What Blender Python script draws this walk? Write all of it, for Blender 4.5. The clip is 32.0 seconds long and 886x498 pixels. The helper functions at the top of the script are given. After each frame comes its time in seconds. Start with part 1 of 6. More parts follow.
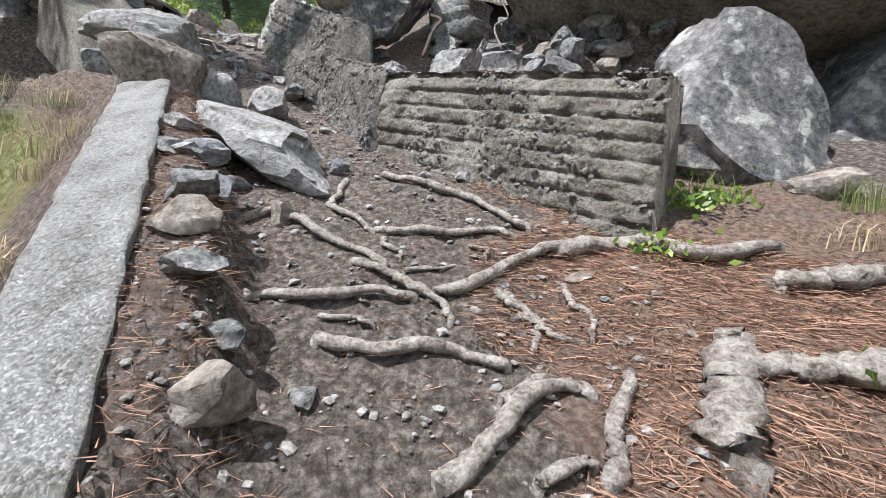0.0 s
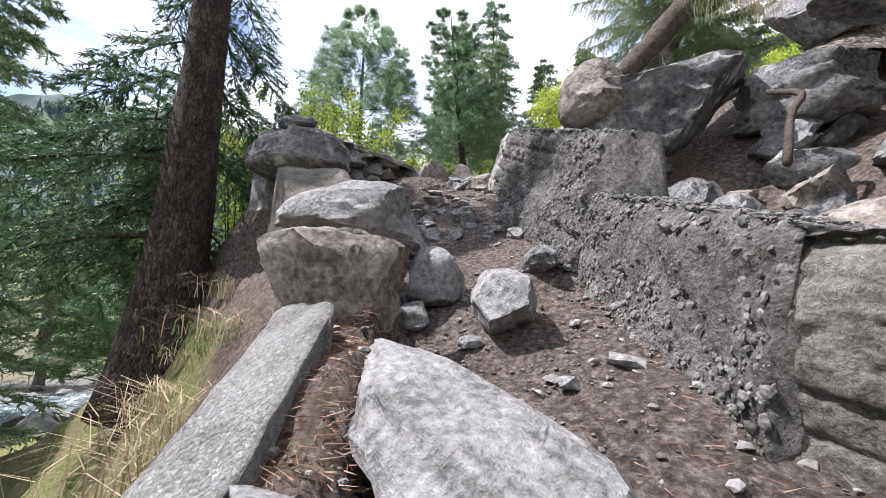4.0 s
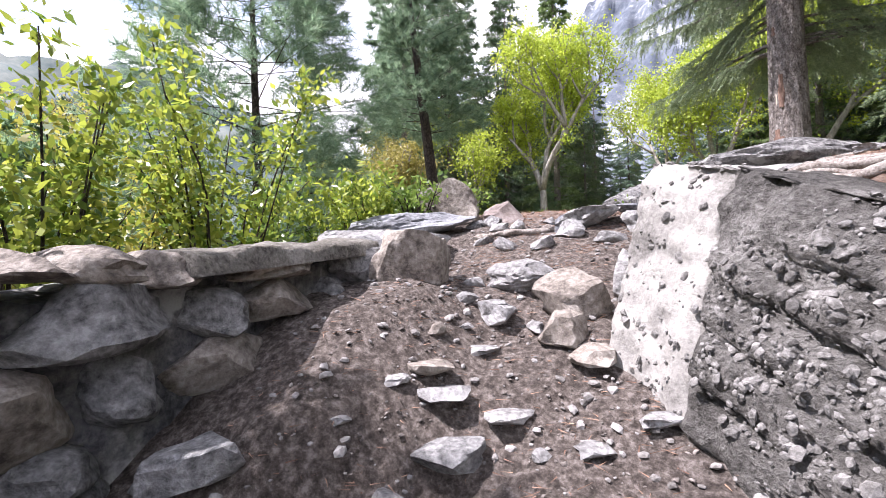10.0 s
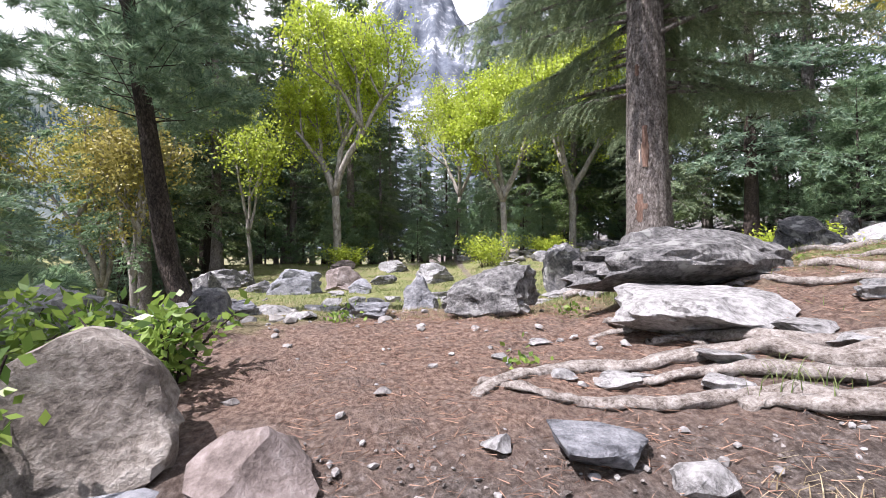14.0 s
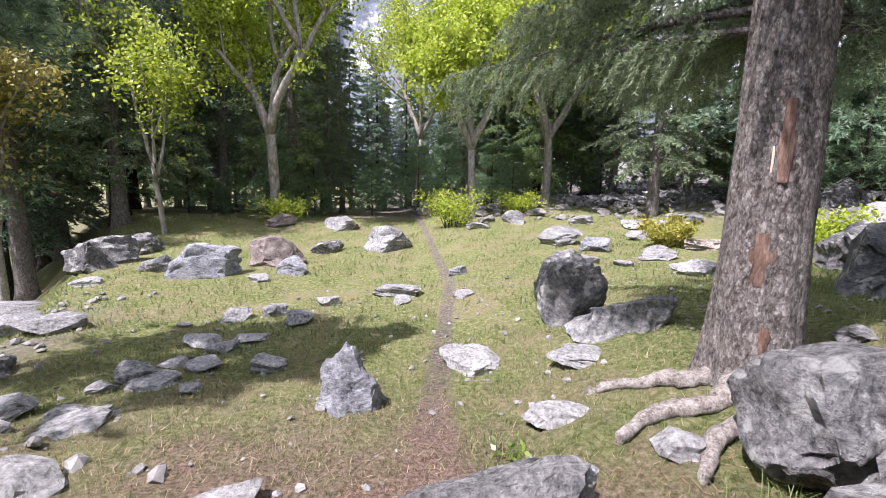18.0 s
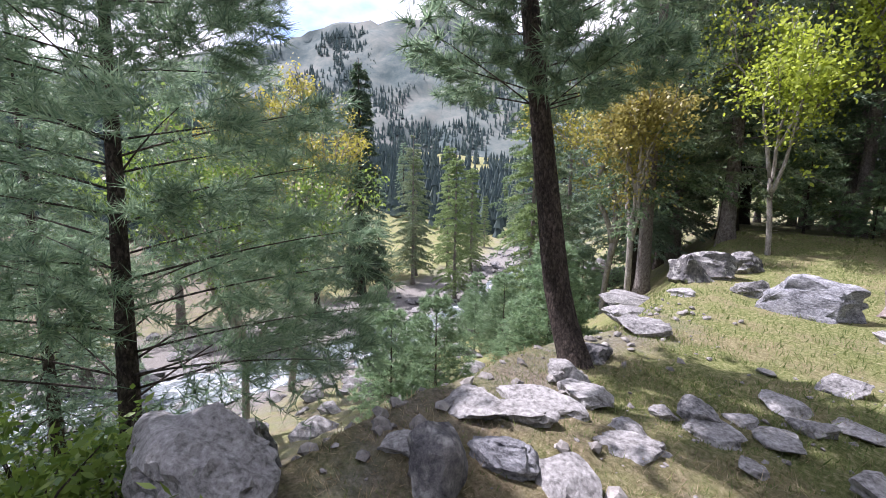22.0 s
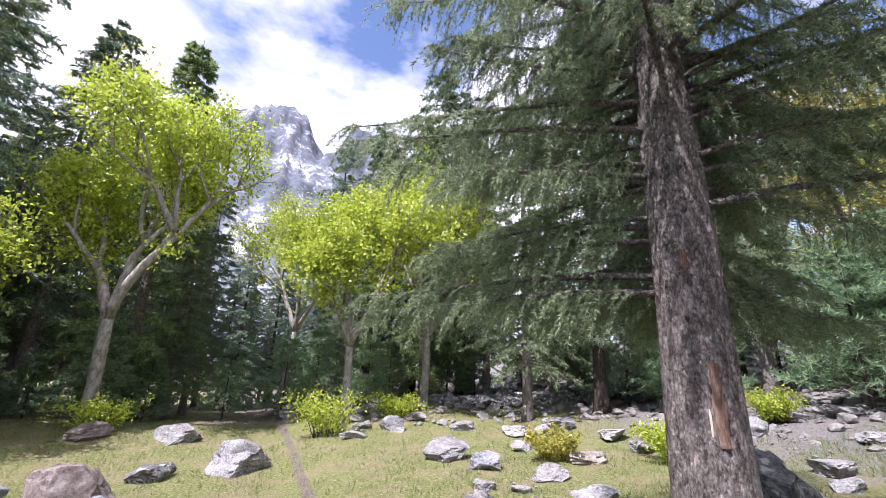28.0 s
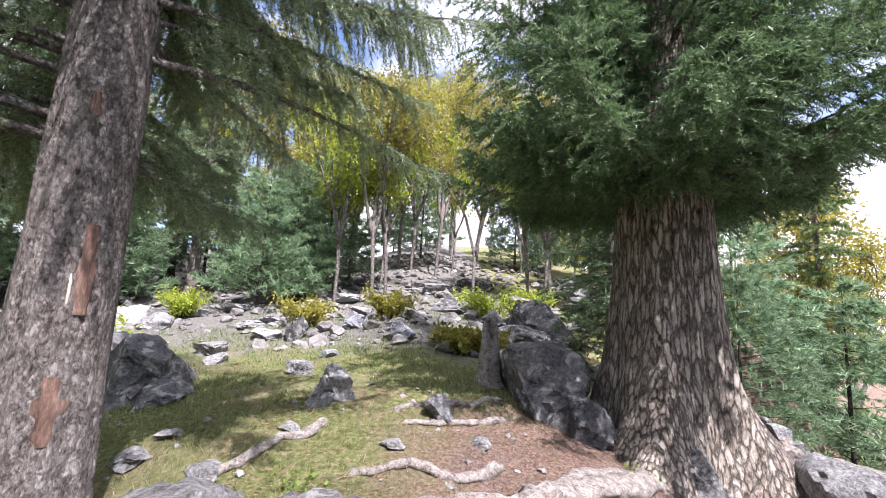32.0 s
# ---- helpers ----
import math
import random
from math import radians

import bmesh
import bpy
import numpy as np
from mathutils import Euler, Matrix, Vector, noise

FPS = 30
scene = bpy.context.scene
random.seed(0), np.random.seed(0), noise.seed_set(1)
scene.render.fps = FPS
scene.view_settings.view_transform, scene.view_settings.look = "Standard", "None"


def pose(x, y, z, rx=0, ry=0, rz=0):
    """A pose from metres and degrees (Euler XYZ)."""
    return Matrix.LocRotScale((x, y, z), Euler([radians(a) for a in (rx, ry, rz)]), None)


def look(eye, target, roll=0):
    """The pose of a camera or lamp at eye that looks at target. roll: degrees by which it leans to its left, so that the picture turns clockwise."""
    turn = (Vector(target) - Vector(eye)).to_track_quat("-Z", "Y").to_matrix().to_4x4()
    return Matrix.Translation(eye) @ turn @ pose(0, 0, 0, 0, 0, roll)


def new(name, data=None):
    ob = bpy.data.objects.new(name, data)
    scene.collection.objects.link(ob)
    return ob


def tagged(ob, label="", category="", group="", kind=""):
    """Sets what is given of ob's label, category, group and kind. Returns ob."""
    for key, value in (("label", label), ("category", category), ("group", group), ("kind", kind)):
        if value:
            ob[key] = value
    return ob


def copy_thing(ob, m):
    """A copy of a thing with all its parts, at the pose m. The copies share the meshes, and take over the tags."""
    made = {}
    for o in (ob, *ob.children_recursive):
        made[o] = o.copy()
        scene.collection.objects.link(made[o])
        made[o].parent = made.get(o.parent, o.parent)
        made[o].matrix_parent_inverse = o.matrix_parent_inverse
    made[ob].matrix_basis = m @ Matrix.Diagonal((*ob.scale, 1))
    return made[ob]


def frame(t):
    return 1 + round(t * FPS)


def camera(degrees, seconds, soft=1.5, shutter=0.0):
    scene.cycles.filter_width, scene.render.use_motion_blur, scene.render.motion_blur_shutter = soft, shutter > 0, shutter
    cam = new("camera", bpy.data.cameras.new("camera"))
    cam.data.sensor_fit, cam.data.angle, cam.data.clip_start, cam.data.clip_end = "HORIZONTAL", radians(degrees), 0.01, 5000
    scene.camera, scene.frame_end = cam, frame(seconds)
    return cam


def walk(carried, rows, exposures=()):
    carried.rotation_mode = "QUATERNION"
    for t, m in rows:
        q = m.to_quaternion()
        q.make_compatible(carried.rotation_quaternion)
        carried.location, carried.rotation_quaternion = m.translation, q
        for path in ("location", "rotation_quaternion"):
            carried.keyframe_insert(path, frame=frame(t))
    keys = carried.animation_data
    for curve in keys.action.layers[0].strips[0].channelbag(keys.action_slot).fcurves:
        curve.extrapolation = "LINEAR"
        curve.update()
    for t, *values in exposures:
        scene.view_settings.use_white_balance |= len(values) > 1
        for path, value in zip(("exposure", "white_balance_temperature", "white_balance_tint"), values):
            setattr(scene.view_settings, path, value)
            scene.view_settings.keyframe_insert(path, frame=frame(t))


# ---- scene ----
cam = camera(92.5, 32.0, soft=0.75)
PATH = [
    (0, (0.225, 0.263, 1.07), (0.155, 2.257, 0.932), 4.2),
    (0.5, (0.252, 0.597, 1.148), (-0.106, 2.558, 0.996), 4.0),
    (1, (0.19, 0.947, 1.248), (-0.508, 2.817, 1.13), 1.6),
    (1.5, (-0.016, 1.221, 1.344), (-0.853, 3.036, 1.275), 0.3),
    (2, (-0.196, 1.467, 1.433), (-1.061, 3.27, 1.451), -1.7),
    (2.5, (-0.273, 1.761, 1.543), (-1.358, 3.434, 1.687), -1.4),
    (4.5, (-0.862, 2.461, 2.121), (-1.864, 4.164, 2.431), 5.2),
    (5, (-0.883, 2.789, 2.273), (-1.817, 4.528, 2.597), 7.0),
    (5.5, (-0.827, 3.184, 2.542), (-1.779, 4.912, 2.869), 3.7),
    (6, (-0.985, 3.465, 2.802), (-1.96, 5.183, 3.115), 1.5),
    (6.5, (-1.098, 3.738, 2.914), (-2.104, 5.441, 3.207), 0.3),
    (7, (-1.307, 4.078, 3.172), (-2.348, 5.763, 3.45), -0.8),
    (7.5, (-1.786, 4.462, 3.332), (-2.861, 6.124, 3.621), -1.1),
    (8, (-2.107, 4.796, 3.532), (-3.193, 6.454, 3.798), -1.1),
    (8.5, (-2.371, 5.092, 3.801), (-3.468, 6.755, 3.975), -0.9),
    (9, (-2.754, 5.316, 3.905), (-3.833, 6.994, 4.048), 0.7),
    (9.5, (-3.153, 5.576, 4.208), (-4.124, 7.322, 4.299), -2.5),
    (10, (-3.523, 5.858, 4.369), (-4.384, 7.662, 4.441), -0.8),
    (10.5, (-3.845, 6.225, 4.514), (-4.42, 8.14, 4.583), 0.1),
    (11, (-3.934, 6.665, 4.658), (-4.387, 8.611, 4.761), 0.6),
    (11.5, (-4.08, 7.077, 4.842), (-4.519, 9.026, 4.951), 0.3),
    (12, (-4.257, 7.405, 5.054), (-4.322, 9.401, 5.169), -1.1),
    (12.5, (-4.262, 7.691, 5.26), (-4.198, 9.687, 5.358), -1.3),
    (13, (-4.282, 8.02, 5.412), (-4.216, 10.018, 5.483), -0.9),
    (13.5, (-4.354, 8.389, 5.597), (-4.276, 10.387, 5.641), -0.9),
    (14, (-4.278, 8.719, 5.643), (-4.192, 10.717, 5.659), -0.7),
    (14.5, (-4.133, 9.013, 5.907), (-3.975, 11.006, 5.864), 0.5),
    (16.5, (-4.103, 10.311, 6.515), (-3.864, 12.288, 6.331), 0.5),
    (17, (-4.102, 10.63, 6.545), (-3.856, 12.603, 6.333), 0.2),
    (17.5, (-4.059, 10.979, 6.564), (-3.811, 12.945, 6.291), 1.1),
    (18, (-4.062, 11.334, 6.588), (-3.79, 13.293, 6.289), 0.9),
    (18.5, (-4.085, 11.646, 6.604), (-3.963, 13.619, 6.297), 0.9),
    (19.0, (-4.051, 11.803, 6.658), (-4.990, 15.638, 6.018), 1.05),
    (19.5, (-4.187, 11.852, 6.663), (-5.812, 15.450, 6.023), 1.49),
    (20.0, (-4.278, 11.894, 6.622), (-6.725, 14.994, 5.984), 0.60),
    (20.5, (-4.314, 11.953, 6.645), (-7.468, 14.324, 5.987), 0.64),
    (21.0, (-4.324, 11.951, 6.679), (-7.757, 13.886, 5.996), 0.75),
    (21.5, (-4.319, 11.940, 6.691), (-7.812, 13.768, 6.018), 0.65),
    (22.0, (-4.309, 11.941, 6.707), (-7.851, 13.710, 6.141), 0.76),
    (22.5, (-4.264, 11.959, 6.754), (-7.859, 13.711, 6.672), 0.71),
    (23.0, (-4.226, 11.964, 6.770), (-7.834, 13.678, 6.970), 0.47),
    (23.5, (-4.187, 11.969, 6.787), (-7.658, 13.936, 7.080), 0.72),
    (24.0, (-4.211, 12.013, 6.764), (-7.257, 14.578, 7.137), 1.54),
    (24.5, (-4.200, 11.956, 6.811), (-6.561, 15.155, 7.252), 2.67),
    (25.0, (-4.197, 11.965, 6.895), (-5.968, 15.488, 7.568), 4.10),
    (25.5, (-4.193, 11.974, 6.979), (-5.438, 15.680, 7.825), 4.29),
    (27.5, (-4.368, 11.894, 6.967), (-3.561, 15.645, 8.099), 2.45),
    (28.0, (-4.354, 11.876, 6.982), (-2.776, 15.363, 8.146), 2.06),
    (28.5, (-4.307, 11.866, 6.981), (-2.079, 14.964, 8.180), 2.77),
    (29.0, (-4.265, 11.865, 6.961), (-1.445, 14.428, 8.178), 3.13),
    (29.5, (-4.245, 11.834, 6.935), (-0.970, 13.804, 8.115), 3.02),
    (30.0, (-4.219, 11.802, 6.951), (-0.636, 13.165, 8.095), 3.70),
    (30.5, (-4.167, 11.742, 6.947), (-0.416, 12.546, 8.082), 4.44),
    (31.0, (-4.114, 11.719, 6.920), (-0.272, 12.124, 7.956), 3.70),
    (31.5, (-4.057, 11.728, 6.854), (-0.137, 11.861, 7.639), 3.48),
    (32.0, (-4.004, 11.767, 6.773), (-0.046, 11.700, 7.346), 3.32),
]
walk(cam, [(t, look(eye, target, roll)) for t, eye, target, roll in PATH],
     exposures=[(0, 0.95, 6300, 12), (2.5, 0.95, 6300, 14), (6, 1.1, 6350, 18), (8, 1.3, 6350, 20), (10, 1.45, 6350, 24),
                (12, 1.15, 6350, 22), (17, 1.1, 6300, 24), (20, 1.1, 6250, 26), (24, 1.1, 6200, 28), (28, 1.08, 6200, 28), (30, 1.15, 6250, 26), (32, 1.32, 6300, 24)])

# ---- world and sun ----
SUN_FROM = Vector((-0.82, -0.42, 1.55)).normalized()
world = bpy.data.worlds.new("sky")
scene.world = world
world.use_nodes = True
wn, wl = world.node_tree.nodes, world.node_tree.links
wn.clear()
w_out = wn.new("ShaderNodeOutputWorld")
w_bg = wn.new("ShaderNodeBackground")
w_sky = wn.new("ShaderNodeTexSky")
w_sky.sky_type, w_sky.sun_disc = "NISHITA", False
w_sky.sun_elevation = math.asin(SUN_FROM.z)
w_sky.sun_rotation = math.atan2(SUN_FROM.x, SUN_FROM.y)
w_sky.altitude = 2400
w_map = wn.new("ShaderNodeMapping")
w_map.inputs["Scale"].default_value = (1.0, 1.0, 2.2)
w_co = wn.new("ShaderNodeTexCoord")
w_noise = wn.new("ShaderNodeTexNoise")
w_noise.inputs["Scale"].default_value, w_noise.inputs["Detail"].default_value = 1.7, 7
w_noise.inputs["Roughness"].default_value = 0.55
w_ramp = wn.new("ShaderNodeValToRGB")
w_ramp.color_ramp.elements[0].position, w_ramp.color_ramp.elements[1].position = 0.40, 0.56
w_mix = wn.new("ShaderNodeMixRGB")
w_mix.inputs[2].default_value = (5.6, 5.75, 6.0, 1)
wl.new(w_co.outputs["Generated"], w_map.inputs["Vector"])
wl.new(w_map.outputs[0], w_noise.inputs["Vector"])
wl.new(w_noise.outputs["Fac"], w_ramp.inputs[0])
wl.new(w_ramp.outputs[0], w_mix.inputs[0])
wl.new(w_sky.outputs[0], w_mix.inputs[1])
wl.new(w_mix.outputs[0], w_bg.inputs[0])
w_bg.inputs[1].default_value = 0.15
wl.new(w_bg.outputs[0], w_out.inputs[0])

sun_data = bpy.data.lights.new("sun", "SUN")
sun_data.energy, sun_data.angle, sun_data.color = 5.0, radians(0.6), (1.0, 0.985, 0.965)
sun = new("sun", sun_data)
sun.matrix_world = look(SUN_FROM * 60, (0, 0, 0))


# ---- materials ----
def mat(name, colours, scale=3.0, rough=0.85, bump=0.3, bump_scale=30.0, fine=0.35, metallic=0.0, subsurf=0.0,
        bump_dist=0.03, stretch=(1, 1, 1), per=0.0, detail=8, lichen=None, plates=None):
    """Colours are spread over a two-scale noise; bump from a finer one; per: change from object to object."""
    m = bpy.data.materials.new(name)
    m.use_nodes = True
    n, l = m.node_tree.nodes, m.node_tree.links
    b = n["Principled BSDF"]
    co = n.new("ShaderNodeTexCoord")
    mp = n.new("ShaderNodeMapping")
    mp.inputs["Scale"].default_value = stretch
    l.new(co.outputs["Object"], mp.inputs["Vector"])
    big = n.new("ShaderNodeTexNoise")
    big.inputs["Scale"].default_value, big.inputs["Detail"].default_value = scale, detail
    big.inputs["Roughness"].default_value = 0.62
    l.new(mp.outputs[0], big.inputs["Vector"])
    small = n.new("ShaderNodeTexNoise")
    small.inputs["Scale"].default_value, small.inputs["Detail"].default_value = bump_scale, 6
    small.inputs["Roughness"].default_value = 0.7
    l.new(mp.outputs[0], small.inputs["Vector"])
    mixf = n.new("ShaderNodeMath")
    mixf.operation = "MULTIPLY_ADD"
    mixf.inputs[1].default_value = fine
    l.new(small.outputs["Fac"], mixf.inputs[0])
    sc = n.new("ShaderNodeMath")
    sc.operation = "MULTIPLY"
    sc.inputs[1].default_value = 1 - fine
    l.new(big.outputs["Fac"], sc.inputs[0])
    l.new(sc.outputs[0], mixf.inputs[2])
    ramp = n.new("ShaderNodeValToRGB")
    el = ramp.color_ramp.elements
    k = len(colours)
    while len(el) < k:
        el.new(0.5)
    for i, c in enumerate(colours):
        el[i].position = 0.385 + 0.235 * i / max(k - 1, 1)
        el[i].color = (*c, 1)
    l.new(mixf.outputs[0], ramp.inputs[0])
    colour = ramp.outputs[0]
    if lichen:
        ln = n.new("ShaderNodeTexNoise")
        ln.inputs["Scale"].default_value, ln.inputs["Detail"].default_value = 6.0, 5
        l.new(co.outputs["Object"], ln.inputs["Vector"])
        lr = n.new("ShaderNodeValToRGB")
        lr.color_ramp.elements[0].position, lr.color_ramp.elements[1].position = 0.57, 0.64
        l.new(ln.outputs["Fac"], lr.inputs[0])
        lm = n.new("ShaderNodeMixRGB")
        lm.inputs[2].default_value = (*lichen, 1)
        l.new(lr.outputs[0], lm.inputs[0])
        l.new(colour, lm.inputs[1])
        colour = lm.outputs[0]
    height = mixf.outputs[0]
    if plates:
        # plates: size, stretch, width of the gaps, how dark they are
        pm = n.new("ShaderNodeMapping")
        pm.inputs["Scale"].default_value = plates[1]
        wob = n.new("ShaderNodeMixRGB")
        wob.blend_type = "ADD"
        wob.inputs[0].default_value = 0.08
        l.new(co.outputs["Object"], wob.inputs[1])
        l.new(small.outputs["Color"], wob.inputs[2])
        l.new(wob.outputs[0], pm.inputs["Vector"])
        vo = n.new("ShaderNodeTexVoronoi")
        vo.feature = "DISTANCE_TO_EDGE"
        vo.inputs["Scale"].default_value = plates[0]
        l.new(pm.outputs[0], vo.inputs["Vector"])
        vr = n.new("ShaderNodeMapRange")
        vr.inputs["From Max"].default_value = plates[2]
        vr.inputs["To Min"].default_value = plates[3]
        l.new(vo.outputs["Distance"], vr.inputs["Value"])
        vm = n.new("ShaderNodeMixRGB")
        vm.blend_type = "MULTIPLY"
        vm.inputs[0].default_value = 1.0
        l.new(colour, vm.inputs[1])
        l.new(vr.outputs[0], vm.inputs[2])
        colour = vm.outputs[0]
        hm = n.new("ShaderNodeMath")
        hm.operation = "MULTIPLY_ADD"
        hm.inputs[1].default_value = 0.6
        l.new(vr.outputs[0], hm.inputs[0])
        l.new(height, hm.inputs[2])
        height = hm.outputs[0]
    if per:
        oi = n.new("ShaderNodeObjectInfo")
        hsv = n.new("ShaderNodeHueSaturation")
        ma = n.new("ShaderNodeMath")
        ma.operation = "MULTIPLY_ADD"
        ma.inputs[1].default_value, ma.inputs[2].default_value = 2 * per, 1 - per
        l.new(oi.outputs["Random"], ma.inputs[0])
        l.new(ma.outputs[0], hsv.inputs["Value"])
        l.new(colour, hsv.inputs["Color"])
        colour = hsv.outputs[0]
    l.new(colour, b.inputs["Base Color"])
    b.inputs["Roughness"].default_value, b.inputs["Metallic"].default_value = rough, metallic
    b.inputs["Specular IOR Level"].default_value = 0.3
    if bump:
        bp = n.new("ShaderNodeBump")
        bp.inputs["Strength"].default_value, bp.inputs["Distance"].default_value = bump, bump_dist
        l.new(height, bp.inputs["Height"])
        l.new(bp.outputs[0], b.inputs["Normal"])
    return m


def leaf_mat(name, dark, light, through_light=0.35, rough=0.5, per=0.15):
    """Foliage: colour changes from leaf to leaf, and some light goes through."""
    m = bpy.data.materials.new(name)
    m.use_nodes = True
    n, l = m.node_tree.nodes, m.node_tree.links
    b, out = n["Principled BSDF"], n["Material Output"]
    geo = n.new("ShaderNodeNewGeometry")
    mix = n.new("ShaderNodeMixRGB")
    mix.inputs[1].default_value, mix.inputs[2].default_value = (*dark, 1), (*light, 1)
    l.new(geo.outputs["Random Per Island"], mix.inputs[0])
    oi = n.new("ShaderNodeObjectInfo")
    hsv = n.new("ShaderNodeHueSaturation")
    ma = n.new("ShaderNodeMath")
    ma.operation = "MULTIPLY_ADD"
    ma.inputs[1].default_value, ma.inputs[2].default_value = 2 * per, 1 - per
    l.new(oi.outputs["Random"], ma.inputs[0])
    l.new(ma.outputs[0], hsv.inputs["Value"])
    l.new(mix.outputs[0], hsv.inputs["Color"])
    l.new(hsv.outputs[0], b.inputs["Base Color"])
    b.inputs["Roughness"].default_value = rough
    tr = n.new("ShaderNodeBsdfTranslucent")
    l.new(hsv.outputs[0], tr.inputs["Color"])
    ms = n.new("ShaderNodeMixShader")
    ms.inputs[0].default_value = through_light
    l.new(b.outputs[0], ms.inputs[1])
    l.new(tr.outputs[0], ms.inputs[2])
    l.new(ms.outputs[0], out.inputs["Surface"])
    return m


ROCK_GREY = mat("grey_stone", [(0.06, 0.06, 0.06), (0.155, 0.154, 0.152), (0.25, 0.248, 0.244), (0.38, 0.376, 0.37)], 3.4, 0.88, 1.0, 26, 0.58, per=0.16, bump_dist=0.05)
ROCK_PALE = mat("pale_stone", [(0.11, 0.107, 0.103), (0.22, 0.216, 0.21), (0.31, 0.305, 0.30), (0.42, 0.415, 0.405)], 3.4, 0.88, 1.0, 26, 0.6, per=0.12, bump_dist=0.045)
ROCK_DARK = mat("dark_stone", [(0.035, 0.035, 0.037), (0.095, 0.095, 0.098), (0.17, 0.165, 0.16), (0.29, 0.28, 0.27)], 3.0, 0.88, 1.0, 20, 0.5, per=0.15, lichen=(0.36, 0.36, 0.34), bump_dist=0.06)
ROCK_BROWN = mat("brown_stone", [(0.075, 0.064, 0.055), (0.165, 0.143, 0.122), (0.26, 0.233, 0.203), (0.37, 0.342, 0.305)], 3.0, 0.88, 0.8, 24, 0.45, per=0.14, bump_dist=0.05)
ROCK_PITTED = mat("pitted_lichen_stone", [(0.05, 0.05, 0.052), (0.15, 0.148, 0.145), (0.26, 0.255, 0.25), (0.40, 0.395, 0.385)], 5.0, 0.9, 1.0, 22, 0.6, per=0.1, lichen=(0.42, 0.42, 0.40), bump_dist=0.14)
ROCK_RED = mat("red_brown_stone", [(0.075, 0.06, 0.055), (0.155, 0.125, 0.112), (0.24, 0.20, 0.185), (0.33, 0.30, 0.28)], 2.8, 0.85, 0.8, 20, 0.45, per=0.12, bump_dist=0.05)
ROCK_BLUE = mat("blue_grey_stone", [(0.06, 0.062, 0.068), (0.15, 0.155, 0.168), (0.25, 0.256, 0.27), (0.37, 0.376, 0.39)], 4.0, 0.86, 1.0, 24, 0.5, stretch=(1, 1, 1.6), per=0.12, bump_dist=0.06)
CONCRETE = mat("weathered_concrete", [(0.17, 0.165, 0.15), (0.30, 0.295, 0.28), (0.39, 0.385, 0.37), (0.48, 0.475, 0.455)], 4.5, 0.92, 1.0, 55, 0.6, bump_dist=0.03, plates=(50, (1, 1, 1), 0.14, 0.78))
CONCRETE_RAW = mat("exposed_aggregate", [(0.04, 0.037, 0.033), (0.095, 0.09, 0.082), (0.165, 0.157, 0.145), (0.27, 0.262, 0.245)], 3.5, 0.94, 1.0, 34, 0.5, bump_dist=0.10)
AGGREGATE = mat("gravel_in_concrete", [(0.05, 0.047, 0.043), (0.115, 0.11, 0.103), (0.19, 0.184, 0.174), (0.30, 0.29, 0.277)], 9, 0.9, 0.6, 60, 0.5)
CONCRETE_RIB = mat("grooved_concrete", [(0.05, 0.045, 0.038), (0.125, 0.115, 0.098), (0.19, 0.178, 0.155), (0.29, 0.275, 0.245)], 4.0, 0.94, 1.0, 48, 0.5, bump_dist=0.05)
CONCRETE_PALE = mat("smooth_pale_concrete", [(0.11, 0.104, 0.095), (0.20, 0.192, 0.178), (0.28, 0.27, 0.25), (0.37, 0.355, 0.33)], 3.5, 0.92, 0.6, 60, 0.35, bump_dist=0.03)
BARK = mat("conifer_bark", [(0.075, 0.062, 0.054), (0.18, 0.155, 0.138), (0.29, 0.26, 0.238), (0.43, 0.395, 0.365)], 14, 0.95, 1.0, 50, 0.55, stretch=(1, 1, 0.6), bump_dist=0.05, plates=(30, (1, 1, 0.5), 0.14, 0.66))
BARK_OLD = mat("furrowed_old_bark", [(0.20, 0.155, 0.125), (0.38, 0.32, 0.26), (0.54, 0.475, 0.40), (0.68, 0.62, 0.54)], 9, 0.95, 1.0, 40, 0.45, stretch=(1, 1, 0.4), bump_dist=0.12, plates=(16, (1, 1, 0.17), 0.17, 0.26))
BARK_DARK = mat("dark_bark", [(0.03, 0.023, 0.019), (0.075, 0.058, 0.048), (0.14, 0.112, 0.094)], 10, 0.95, 1.0, 40, 0.5, stretch=(1, 1, 0.5), bump_dist=0.05, plates=(24, (1, 1, 0.4), 0.14, 0.5))
BARK_PALE = mat("pale_bark", [(0.12, 0.105, 0.088), (0.25, 0.23, 0.20), (0.40, 0.38, 0.34)], 8, 0.9, 0.9, 36, 0.45, stretch=(1, 1, 0.5), bump_dist=0.03)
BARK_WOUND = mat("rust_bare_wood", [(0.05, 0.033, 0.026), (0.11, 0.066, 0.048), (0.17, 0.105, 0.078), (0.26, 0.18, 0.14)], 16, 0.85, 0.9, 50, 0.5, stretch=(1, 1, 0.3))
WOOD_PALE = mat("pale_bare_wood", [(0.42, 0.33, 0.25), (0.58, 0.49, 0.39), (0.66, 0.58, 0.49)], 14, 0.75, 0.4, 40, 0.3, stretch=(1, 1, 0.2))
ROOT = mat("weathered_root", [(0.075, 0.06, 0.05), (0.18, 0.155, 0.135), (0.28, 0.255, 0.23), (0.38, 0.355, 0.325)], 16, 0.92, 1.0, 60, 0.5, bump_dist=0.03)
ROOT_DARK = mat("dark_root", [(0.03, 0.024, 0.02), (0.075, 0.058, 0.048), (0.13, 0.105, 0.088)], 14, 0.92, 1.0, 55, 0.5, bump_dist=0.03)
